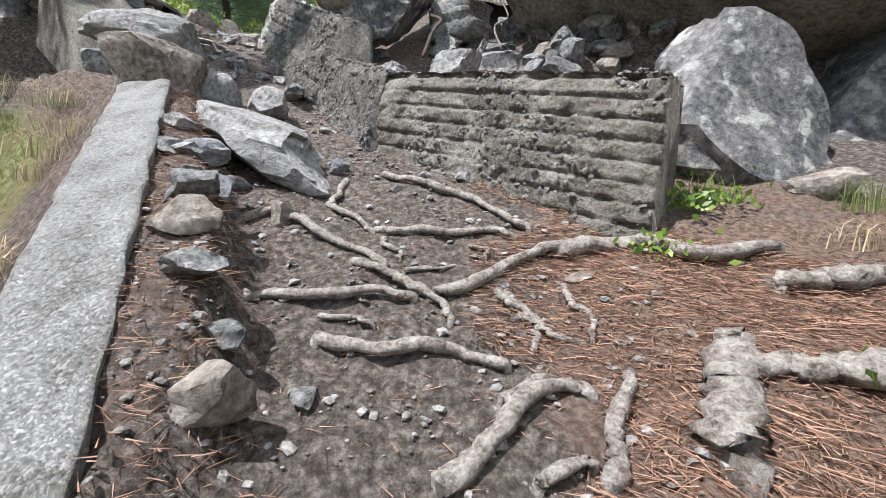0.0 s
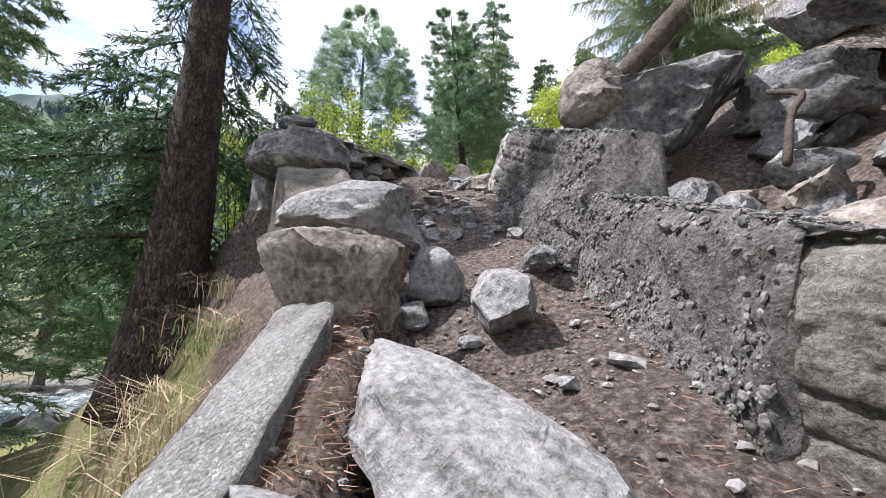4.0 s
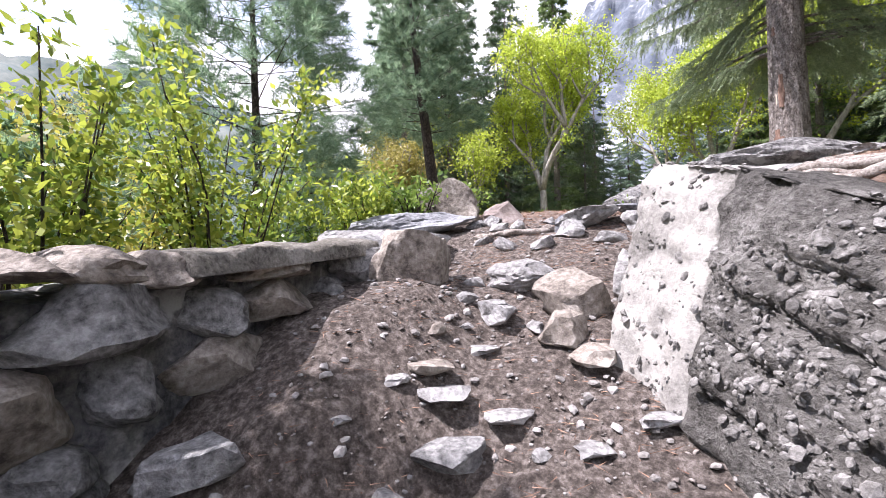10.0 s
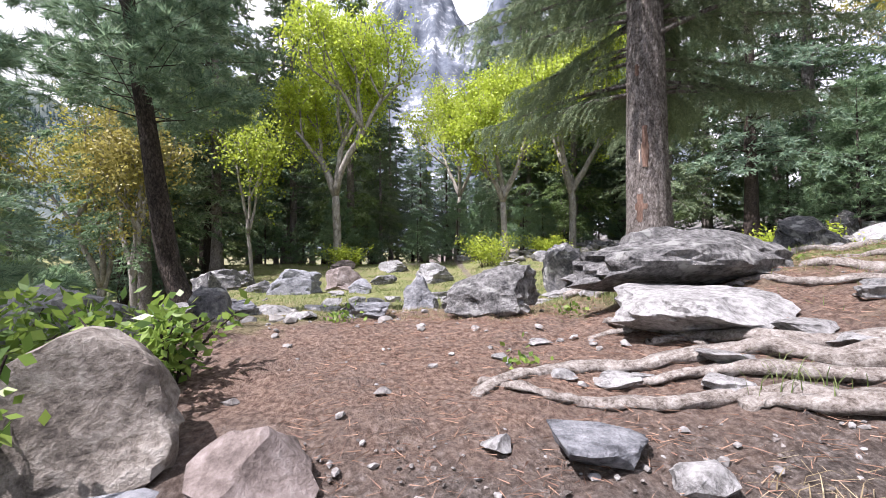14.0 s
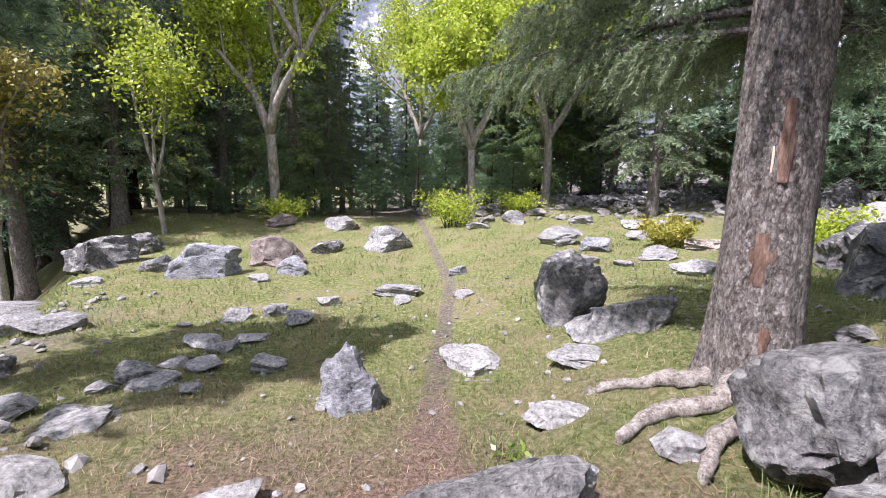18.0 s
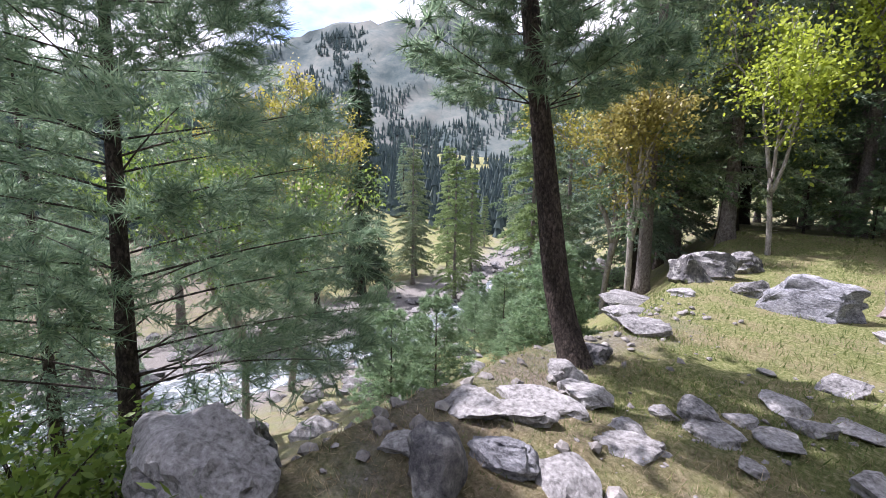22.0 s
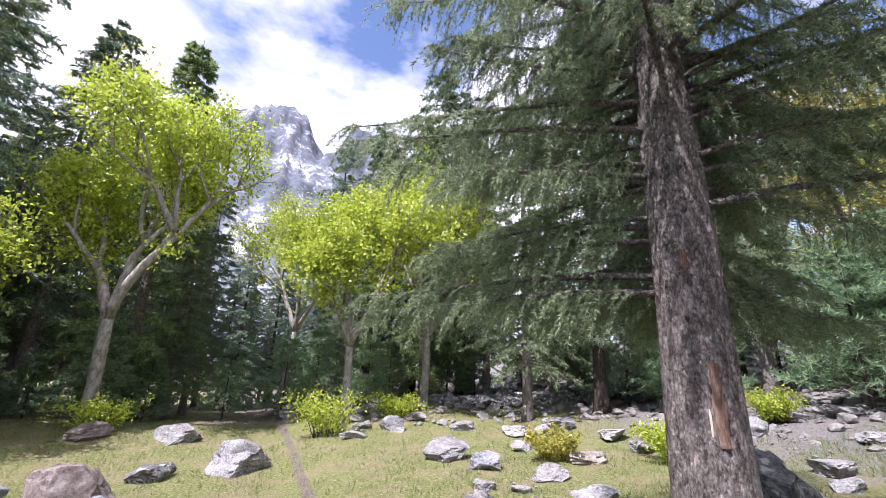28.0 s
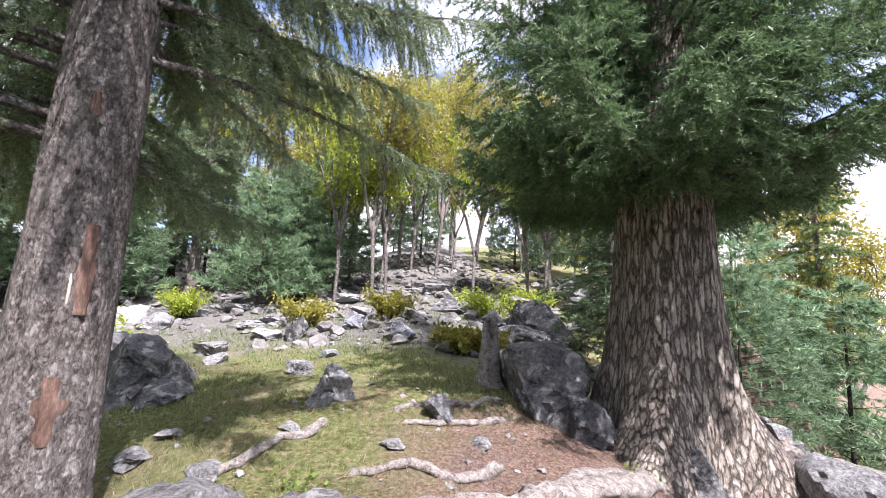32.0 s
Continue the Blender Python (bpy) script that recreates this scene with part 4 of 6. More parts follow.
for x, y, w, d, h, m, r, lab in (
    (-8.1, 21.5, 1.5, 1.0, 0.95, ROCK_BLUE, 20, "large grey block of rock in the meadow"),
    (-6.37, 12.96, 0.42, 0.36, 0.42, ROCK_DARK, 0, "rounded dark boulder on the brink"),
    (-8.3, 11.5, 2.1, 1.4, 1.5, ROCK_DARK, 20, "large grey boulder on the slope above the stream"),
    (-6.75, 11.75, 1.1, 0.7, 0.6, ROCK_PALE, 20, "pale boulder on the brink above the stream"),
    (4.3, 17.6, 2.0, 1.3, 1.0, ROCK_DARK, 0, "rugged dark boulder heap behind the spruce"),
    (11.3, 24.0, 1.8, 1.3, 1.3, ROCK_DARK, 30, "dark boulder on the stony slope"),
    (2.2, 15.75, 1.5, 1.1, 1.1, ROCK_DARK, 15, "rugged dark boulder in the shade of the spruce"),
    (1.9, 10.1, 1.6, 1.3, 1.2, ROCK_DARK, 0, "large dark boulder leaning on the old tree"),
    (1.05, 9.95, 0.62, 0.5, 0.6, ROCK_DARK, 40, "dark boulder at the foot of the old tree"),
    (1.15, 12.85, 0.74, 0.5, 0.48, ROCK_PALE, 0, "pale pointed rock in the shaded turf"),
    (0.62, 8.95, 0.72, 0.55, 0.66, ROCK_PITTED, 0, "grey stone held in the roots of the old tree"),
    (8.9, 8.4, 3.2, 2.0, 1.6, ROCK_DARK, 0, "heap of dark boulders on the slope"),
    (7.4, 9.3, 1.8, 1.2, 0.9, ROCK_DARK, 30, "dark boulder on the slope"),
    (15.1, 5.9, 3.8, 2.2, 1.4, ROCK_DARK, 0, "long dark outcrop on the slope"),
    (12.5, 8.2, 2.6, 1.6, 0.9, ROCK_DARK, 50, "dark outcrop on the slope"),
):
    rock(x, y, w, d, h, m, lab, r, (0, 0), 0.2, rough=0.1, cuts=7)


# ---- trees ----
def set_tree(ob, x, y, z=None, rot=0.0, s=1.0):
    ob.matrix_world = pose(x, y, (gz(x, y) - 0.05) if z is None else z, 0, 0, rot) @ Matrix.Diagonal((s, s, s, 1))
    return ob


def flared_trunk(r0, H, flare, lobes, seed, n=64, m=46, reach=0.42):
    """An old trunk whose foot spreads into root flares."""
    rs = random.Random(seed)
    ph = [rs.uniform(0, 6.28) for _ in range(4)]
    v, f = [], []
    for j in range(m + 1):
        t = j / m
        z = -0.5 + (H + 0.5) * t ** 1.9
        for i in range(n):
            a = 2 * math.pi * i / n
            foot = math.exp(-(z + 0.35) / reach)
            wave = 0.5 + 0.5 * math.sin(lobes * a + ph[0]) * 0.7 + 0.25 * math.sin((lobes - 2) * a + ph[1])
            r = r0 * (1 - max(z, 0) / H) ** 0.75 + flare * foot * (0.35 + 0.9 * wave)
            r *= 1 + 0.03 * math.sin(11 * a + z * 1.5 + ph[2]) + 0.018 * math.sin(23 * a - z * 3 + ph[3]) + 0.012 * rs.uniform(-1, 1)
            v.append((r * math.cos(a), r * math.sin(a), z))
    for j in range(m):
        for i in range(n):
            o = j * n
            f.append((o + i, o + (i + 1) % n, o + n + (i + 1) % n, o + n + i))
    return v, f


# the scarred spruce in the meadow
w_, c_ = spray_crown(14, 2.45, 2.35, 6.8, 270, 104, 64, 0.044, 0.0075, 11, 0.75, 0.42, 0.16, 0.26, 0.5,
                     skip=lambda a, z: (abs(a - 3.78) < 0.9 and z < 4.3) or (a > 4.6 and z < 2.95), upturn=0.1)
w_.insert(0, None)
SPRUCE_R, SPRUCE_FLARE = 0.255, 0.20
w_[0] = flared_trunk(SPRUCE_R, 14, SPRUCE_FLARE, 5, 9)
spruce = set_tree(plant_tree("spruce", w_, c_, BARK, NEEDLE_GREY, "tall spruce with drooping grey green branches and a scarred trunk", "spruce"), -1.5, 13.87)


def bark_patch(az, z0, z1, half, material, label, tree_r=0.25, H=14.0, name="bark_wound"):
    """A thin torn patch that follows the trunk's round."""
    bm = bmesh.new()
    rows = []
    for i in range(9):
        u = i / 8
        z = z0 + (z1 - z0) * u
        r = (SPRUCE_R * (1 - z / H) ** 0.75 + SPRUCE_FLARE * 0.75 * math.exp(-(z + 0.35) / 0.42)) * 1.03 + 0.004
        wide = half * (math.sin(math.pi * (0.12 + 0.76 * u)) ** 0.5) * random.uniform(0.55, 1.1)
        rows.append([bm.verts.new((math.cos(radians(az + wide * k)) * (r - 0.02 * (abs(k) > 0.9)), math.sin(radians(az + wide * k)) * (r - 0.02 * (abs(k) > 0.9)), z)) for k in (-1, -0.5, 0, 0.5, 1)])
    for a, b in zip(rows, rows[1:]):
        for k in range(4):
            bm.faces.new((a[k], a[k + 1], b[k + 1], b[k]))
    ob = part(name, bm, material, spruce, label)
    return ob


bark_patch(236, 1.40, 1.90, 17, BARK_WOUND, "orange bare wood under torn bark")
bark_patch(221, 1.46, 1.62, 4, WOOD_PALE, "pale strip of bare wood")
bark_patch(222, 0.74, 1.08, 19, BARK_WOUND, "rust brown scar in the bark")
bark_patch(214, 2.52, 2.66, 12, BARK_WOUND, "small reddish knot scar")
bark_patch(236, 0.30, 0.48, 12, BARK_WOUND, "small reddish scar near the foot")


# the old fir
w_, c_ = spray_crown(19, 2.7, 3.5, 8.0, 300, 125, 52, 0.055, 0.013, 12, 0.25, 0.50, 0.10, 0.24, 0.42, fan=0.6, upturn=0.28, wood_r=0.008)
w_.insert(0, flared_trunk(0.64, 19, 1.5, 5, 4, reach=0.8))
old_fir = set_tree(plant_tree("old_fir", w_, c_, BARK_OLD, NEEDLE_FIR, "huge old fir with furrowed bark and flaring roots", "fir"), 1.5, 8.75)
# dark spruce below the parapet: its boughs hang on the side of the slope
w_, c_ = conifer(9.5, 2.6, 1.2, 120, 60, 30, 0.10, 0.02, 0.45, 0.36, 13, 0.6, 0.1, 0.6, twig=0.25, skip=lambda a, z: (a < 1.9 or a > 4.3) and z < 9)
set_tree(plant_tree("dark_spruce", w_, c_, BARK_DARK, NEEDLE_DARK, "dark spruce standing on the slope below the parapet", "spruce"), -5.98, 4.72)
w_, c_ = conifer(8.8, 1.5, 2.9, 60, 26, 50, 0.17, 0.013, 0.05, 0.17, 15, 0.45, 0.30, 0.1, (-0.6, -1.1), True)
w_[0] = ([(x + 0.5 * max(0.0, 1 - (z + 0.2) / 1.3) ** 2, y - 0.15 * max(0.0, 1 - (z + 0.2) / 1.3) ** 2, z) for x, y, z in w_[0][0]], w_[0][1])
set_tree(plant_tree("leaning_pine", w_, c_, BARK_DARK, NEEDLE_PINE, "leaning pine with a curved foot on the brink", "pine"), -8.2, 15.6)
w_, c_ = conifer(8.4, 2.15, 1.9, 82, 38, 48, 0.17, 0.009, 0.10, 0.12, 16, 0.5, 0.32, 0.2, (-0.5, 0.1), True, skip=lambda a, z: (a > 5.4 or a < 0.5) and z < 3.0, twig=0.5)
set_tree(plant_tree("blue_pine", w_, c_, BARK_DARK, NEEDLE_PINE, "blue pine with long soft needles on the brink of the gully", "pine"), -9.2, 10.9)
w_, c_ = conifer(23, 2.6, 1.5, 150, 20, 14, 0.35, 0.10, 0.5, 0.35, 17, 0.75, 0.0, 0.5)
set_tree(plant_tree("narrow_spruce", w_, c_, BARK_DARK, NEEDLE_DARK, "tall narrow dark spruce beside the stream", "spruce"), -46, 23.5)

# trees in fresh leaf along the meadow's far edge
for x, y, H, R, sd, n, lean, m, lab in ((-8.7, 30.5, 12.5, 3.1, 31, 26000, (0.12, 0.0), LEAF_LIME, "forked pale tree in fresh yellow green leaf"),
                                        (-0.4, 29.0, 10.5, 2.7, 32, 22000, (-0.2, 0.1), LEAF_LIME, "spreading tree in bright lime green leaf"),
                                        (3.6, 31.0, 12.0, 3.0, 33, 26000, (0.15, 0.0), LEAF_LIME, "spreading tree in bright lime green leaf"),
                                        (-11.8, 27.5, 8, 1.8, 34, 5500, (0.1, 0.0), LEAF_LIME, "thin young tree in fresh leaf"),
                                        (-15.5, 25.5, 10, 2.6, 35, 10000, (0.0, 0.0), LEAF_OCHRE, "tree with ochre young leaves"),
                                        (-18.5, 27.5, 11, 2.8, 36, 10000, (0.0, 0.0), LEAF_YELLOW, "tree with yellow young leaves"),
                                        (-24, 14, 14, 3.2, 37, 10000, (0.0, 0.0), LEAF_YELLOW, "thin tree with pale yellow leaves beside the stream"),
                                        (-19, 12, 11, 3.0, 38, 10000, (0.0, 0.0), LEAF_GREEN, "green leafy tree on the slope"),
                                        (-2.5, 33, 11, 3.0, 39, 9000, (0.1, 0.0), LEAF_LIME, "young tree in fresh leaf at the forest edge")):
    w_, c_ = broadleaf(H, R, 0.017 * H if n > 20000 else 0.012 * H, sd, n, 0.17 if n > 20000 else 0.15, 3, lean, 0.15 if n > 20000 else 0.2, 5 if n > 20000 else 4, 0.21 if n > 20000 else 0.24)
    set_tree(plant_tree("spring_tree", w_, c_, BARK_PALE, m, lab, "tree"), x, y, rot=sd * 40)

FOREST = []
for k, (m, b) in enumerate(((WOOD_GREEN, BARK), (WOOD_GREY, BARK), (WOOD_PINE, BARK_DARK), (WOOD_DARK, BARK))):
    w_, c_ = conifer(19 + 2 * k, 2.7 + 0.3 * k, 1.6 + 1.0 * k, 110, 26, 16, 0.22, 0.06, 0.40, 0.26 + 0.02 * k, 40 + k, 0.6, 0.1, 0.45, ragged=0.45, twig=0.3)
    FOREST.append(plant_tree("forest_conifer", w_, c_, b, m, "tall conifer of the forest edge", "conifer", "forest conifers"))
for k in range(2):
    w_, c_ = conifer(5, 1.7, 0.3, 64, 18, 14, 0.20, 0.03, 0.1, 0.06, 50 + k, 0.8, 0.35, 0.1, tuft=True)
    FOREST.append(plant_tree("young_pine", w_, c_, BARK_DARK, NEEDLE_YOUNG, "young blue green pine", "pine", "young pines"))
for k in range(2):
    w_, c_ = broadleaf(12 + 2 * k, 3.2, 0.10, 60 + k, 6500, 0.20, 3, (0.0, 0.0), 0.12, 4, 0.26)
    FOREST.append(plant_tree("hillside_tree", w_, c_, BARK, LEAF_YELLOW if k else LEAF_LIME, "thinly leaved spring tree on the hillside", "tree", "hillside trees"))
USED = set()


def grow(k, x, y, s, rot):
    m = pose(x, y, gz(x, y) - 0.1, 0, 0, rot)
    if k not in USED:
        USED.add(k)
        FOREST[k].matrix_world = m @ Matrix.Diagonal((s, s, s, 1))
    else:
        ob = copy_thing(FOREST[k], m)
        ob.scale = (s, s, s)


rs_ = random.Random(5)
# forest behind the meadow
for i in range(66):
    u = i / 65
    x = -24 + 34 * u + rs_.uniform(-1.0, 1.0)
    y = 32 + 18 * rs_.random() + (2.0 if x > -6 else 0)
    grow(i % 4, x, y, rs_.uniform(0.4, 0.52) if -7.5 < x < 1.5 else rs_.uniform(0.75, 1.1), rs_.uniform(0, 360))
for i in range(13):
    grow(4 + i % 2, -13 + 2 * i + rs_.uniform(-0.6, 0.6), rs_.uniform(31, 36), rs_.uniform(0.5, 0.9), rs_.uniform(0, 360))
# trees left of the leaning pine and down the gully
for x, y, k, s in ((-16, 27, 3, 0.85), (-19, 30, 2, 0.8), (-14, 29, 1, 0.9), (-22, 26, 0, 0.7), (-25, 29, 3, 0.8), (-28, 34, 1, 0.8), (-33, 38, 2, 0.9), (-38, 30, 0, 0.7), (-40, 18, 2, 0.8),
                   (-36, 12, 1, 0.9), (-42, 8, 3, 1.0), (-48, 30, 1, 0.8), (-55, 38, 0, 0.9), (-60, 26, 3, 0.9), (-52, 16, 2, 0.8), (-34, 4, 0, 0.9), (-30, -2, 2, 1.0), (-24, -4, 1, 1.0),
                   (-20, 1, 3, 0.9), (-17, -6, 0, 1.0), (-14, -2, 2, 0.9), (-26, 5, 3, 0.8), (-40, -6, 1, 1.0), (-12, -9, 3, 1.0), (-22, -12, 0, 1.0), (-8, -10, 1, 1.0), (-14.5, 4, 1, 0.75)):
    grow(k, x, y, s, rs_.uniform(0, 360))
for i in range(70):
    x, y = rs_.uniform(-34, -12), rs_.uniform(12, 34)
    yaw_ = math.degrees(math.atan2(-4.2 - x, y - 11.9))
    if 73 < yaw_ < 92 or abs(x - float(river_mid(y))) < 3.2 or x > float(edge_x(y)) - 2.5:
        continue
    grow(4 + i % 2, x, y, rs_.uniform(0.4, 0.8), rs_.uniform(0, 360))
for i in range(34):
    a, r = radians(rs_.uniform(38, 108)), rs_.uniform(48, 130)
    grow(i % 4, -4 - math.sin(a) * r, 12 + math.cos(a) * r, rs_.uniform(0.5, 0.8), rs_.uniform(0, 360))
# behind the stone wall, on the slope
for x, y, k, s in ((-9.5, 8.0, 4, 0.9), (-12, 7, 5, 1.0), (-16, 8.2, 2, 0.5), (-14, 20.5, 5, 0.8)):
    grow(k, x, y, s, rs_.uniform(0, 360))
# the wooded hillside on the uphill side
for i in range(60):
    x, y = rs_.uniform(19, 46), rs_.uniform(-22, 34)
    k = (6, 7, 6, 7, 4, 5, 7)[i % 7]
    s = rs_.uniform(0.8, 1.25) if k > 5 else rs_.uniform(0.9, 1.6)
    grow(k, x, y, s, rs_.uniform(0, 360))
for i in range(26):
    grow(6 + i % 2, rs_.uniform(13, 27), rs_.uniform(-4, 20), rs_.uniform(0.5, 0.85), rs_.uniform(0, 360))
for i in range(18):
    x, y = rs_.uniform(11, 20), rs_.uniform(16, 34)
    grow(4 + i % 2, x, y, rs_.uniform(0.9, 1.4), rs_.uniform(0, 360))
for x, y, k, s in ((5.8, 7.6, 3, 0.5), (6.6, 7.2, 1, 0.45), (9, 2.5, 4, 1.3), (8, 0, 5, 1.4), (11, -1, 4, 1.4), (7, 3.8, 5, 1.0), (6, -3, 4, 1.5), (10, 5, 5, 1.1), (14, 3, 4, 1.3), (13, -4, 0, 0.8), (6.5, 27, 1, 0.75), (9.5, 26, 2, 0.9), (13, 27, 3, 0.95), (11, 31, 0, 0.9), (16, 23, 1, 0.9), (19, 26, 2, 1.0), (15, 31, 3, 1.0)):
    grow(k, x, y, s, rs_.uniform(0, 360))


# shrubs
def shrub(x, y, R, H, n, leaf, material, label, seed, stems=20):
    n = int(n * 2.2)
    rs = np.random.RandomState(seed)
    ob = new("shrub")
    tagged(ob, label, "shrub", "shrubs")
    wood, tips = [], []
    for i in range(stems):
        a = rs.uniform(0, 2 * math.pi)
        r = R * rs.uniform(0.2, 1.0)
        pts = [(0.15 * R * math.cos(a), 0.15 * R * math.sin(a), -0.1), (0.5 * r * math.cos(a + 0.2), 0.5 * r * math.sin(a + 0.2), H * 0.5 * rs.uniform(0.7, 1.1)),
               (r * math.cos(a), r * math.sin(a), H * rs.uniform(0.6, 1.05))]
        line = curve_points(pts, 7)
        wood.append(tube([tuple(p) for p in line], list(np.linspace(0.014, 0.004, 7)), 4, 0, seed))
        tips.extend(tuple(p) for p in line[2:])
    T = np.array(tips)
    base = T[rs.randint(0, len(T), n)] + rs.normal(size=(n, 3)) * 0.09 * R
    v, f = leaves(base, leaf * rs.uniform(0.6, 1.3, n), leaf * 0.5 * rs.uniform(0.7, 1.2, n), rs, -0.1)
    wv, wf = join(*wood)
    tagged(part_arrays("stemwork", wv, wf, BARK_DARK, ob, "", True), kind="stuff")
    part_arrays("foliage", v.tolist(), f.tolist(), material, ob)
    ob.matrix_world = pose(x, y, gz(x, y), 0, 0, 0)
    return ob


for i, (x, y, R, H, n, m) in enumerate(((-6.5, 7.0, 0.9, 2.6, 1500, LEAF_SHRUB), (-6.6, 8.1, 0.9, 2.4, 1500, LEAF_SHRUB), (-6.5, 9.9, 0.9, 1.3, 1500, LEAF_SHRUB), (-6.6, 10.9, 0.8, 0.8, 1100, LEAF_GREEN),
                                        (-7.2, 6.2, 0.9, 3.2, 1200, LEAF_SHRUB), (-7.6, 7.7, 1.0, 3.0, 1300, LEAF_YELLOW), (-5.85, 10.05, 0.45, 0.7, 260, LEAF_GREEN), (-5.65, 10.95, 0.45, 0.5, 260, LEAF_GREEN),
                                        (-7.9, 9.6, 1.0, 2.8, 1300, LEAF_GREEN), (-7.6, 11.0, 0.9, 1.6, 900, LEAF_GREEN))):
    shrub(x, y, R, H * 0.9, n, 0.078, m, "leafy shrub with yellow green spring leaves on the slope", 900 + i, 12)
for i, (x, y, R, H, m) in enumerate(((-1.5, 27.5, 1.6, 1.3, LEAF_LIME), (-8.2, 29.8, 1.4, 0.9, LEAF_LIME), (1.5, 28.5, 1.2, 0.8, LEAF_LIME), (5.5, 19.5, 1.3, 0.9, LEAF_LIME), (3.3, 21.5, 1.0, 0.7, LEAF_YELLOW),
                                     (8.5, 13.0, 0.9, 0.8, LEAF_YELLOW), (11.5, 9.5, 1.6, 0.8, LEAF_LIME), (13.5, 7.5, 1.5, 0.8, LEAF_LIME), (5.6, 10.6, 0.7, 0.5, LEAF_YELLOW), (5.0, 11.2, 0.6, 0.45, LEAF_YELLOW),
                                     (9.0, 15.5, 1.0, 0.7, LEAF_YELLOW), (10.5, 20, 1.0, 0.9, LEAF_LIME))):
    shrub(x, y, R, H, 900, 0.12, m, "low bright lime green bush at the edge of the stones", 950 + i, 18)


# ---- the many rocks and stones that lie about ----
KINDS = {
    "P": (ROCK_PALE, "pale grey stone half sunk in the ground"),
    "G": (ROCK_GREY, "grey stone lying on the ground"),
    "B": (ROCK_BLUE, "blue grey broken stone on the ground"),
    "D": (ROCK_DARK, "dark lichen-spotted boulder on the ground"),
    "R": (ROCK_RED, "red brown stone lying on the ground"),
    "N": (ROCK_BROWN, "sunlit brown stone on the trail"),
    "W": (ROCK_PALE, "small bright white stone in the turf"),
}


def scatter(rows):
    for x, y, w, h, r, k in rows:
        m, lab = KINDS[k]
        if k == 'P':
            h *= 0.8
        if w > 1.0:
            lab = lab.replace("stone", "boulder")
        elif h < 0.4 * w:
            lab = "flat " + lab
        rock(x, y, w, w * random.uniform(0.65, 0.9), h * 1.1, m, lab, r, (random.uniform(-6, 6), random.uniform(-6, 6)), 0.28,
             "boulder" if w > 1.0 else "stone", group="scattered stones", sub=3 if w > 0.25 else 2, cuts=10, rough=0.09, flat_top=h < 0.4 * w,
             category="boulder" if w > 1.0 else "stone")


scatter([(-1.30, 15.65, 1.09, 0.51, 9, 'G'), (-2.18, 15.01, 0.63, 0.13, -23, 'P'), (-3.14, 15.66, 0.77, 0.23, -33, 'P'), (-2.85, 14.04, 0.49, 0.20, -10, 'P'), (-2.45, 13.29, 0.24, 0.16, -10, 'P'), (-4.83, 13.29, 0.43, 0.18, 39, 'P'), (-3.79, 18.82, 0.38, 0.22, 33, 'P'), (-3.83, 19.39, 0.95, 0.26, 1, 'P'), (-2.62, 18.79, 0.45, 0.18, -11, 'P'), (-2.43, 20.58, 0.44, 0.27, 19, 'B'), (-5.03, 18.74, 0.48, 0.22, 33, 'P'), (-5.32, 17.65, 0.41, 0.20, 17, 'G'), (-5.77, 18.07, 0.39, 0.20, 20, 'G'), (-6.30, 17.94, 0.50, 0.23, -7, 'G'), (-5.31, 15.80, 0.40, 0.21, -27, 'P')])
scatter([(-6.28, 15.55, 0.47, 0.14, -16, 'P'), (-6.00, 15.98, 0.45, 0.14, -34, 'P'), (-6.49, 14.72, 0.33, 0.13, -8, 'P'), (-6.05, 13.66, 0.45, 0.18, -14, 'P'), (-7.08, 14.30, 0.73, 0.21, -7, 'P'), (-4.83, 12.76, 0.49, 0.17, -35, 'B'), (-5.48, 12.91, 0.36, 0.12, -32, 'P'), (-9.44, 22.07, 0.90, 0.51, -21, 'G'), (-6.89, 22.89, 1.40, 0.96, 3, 'R'), (-6.13, 21.63, 0.94, 0.55, -32, 'B'), (-6.78, 20.90, 0.53, 0.20, -32, 'P'), (-5.76, 24.54, 1.10, 0.40, 23, 'D'), (-4.03, 25.36, 1.50, 0.89, 38, 'G'), (-5.79, 28.79, 1.43, 0.67, 1, 'G'), (-8.13, 28.94, 1.19, 0.59, 13, 'R')])
scatter([(-11.15, 22.50, 1.06, 0.88, 26, 'D'), (-11.17, 24.78, 1.10, 0.75, 14, 'D'), (-11.03, 23.24, 1.50, 0.88, 26, 'D'), (-25.15, 41.53, 2.65, 1.06, 27, 'G'), (-8.59, 17.57, 0.87, 0.23, 19, 'G'), (-11.00, 20.18, 1.42, 0.43, 18, 'G'), (0.81, 27.02, 0.90, 0.56, -21, 'G'), (-0.67, 26.56, 0.87, 0.30, 28, 'P'), (0.96, 23.04, 1.42, 0.63, 17, 'G'), (1.18, 21.25, 0.75, 0.45, -28, 'B'), (3.29, 26.51, 0.94, 0.45, 5, 'P'), (3.48, 23.07, 0.78, 0.39, 5, 'P'), (5.45, 24.73, 0.69, 0.53, 10, 'P'), (12.91, 27.36, 1.49, 0.65, 29, 'G'), (12.42, 24.16, 1.44, 0.62, -39, 'P')])
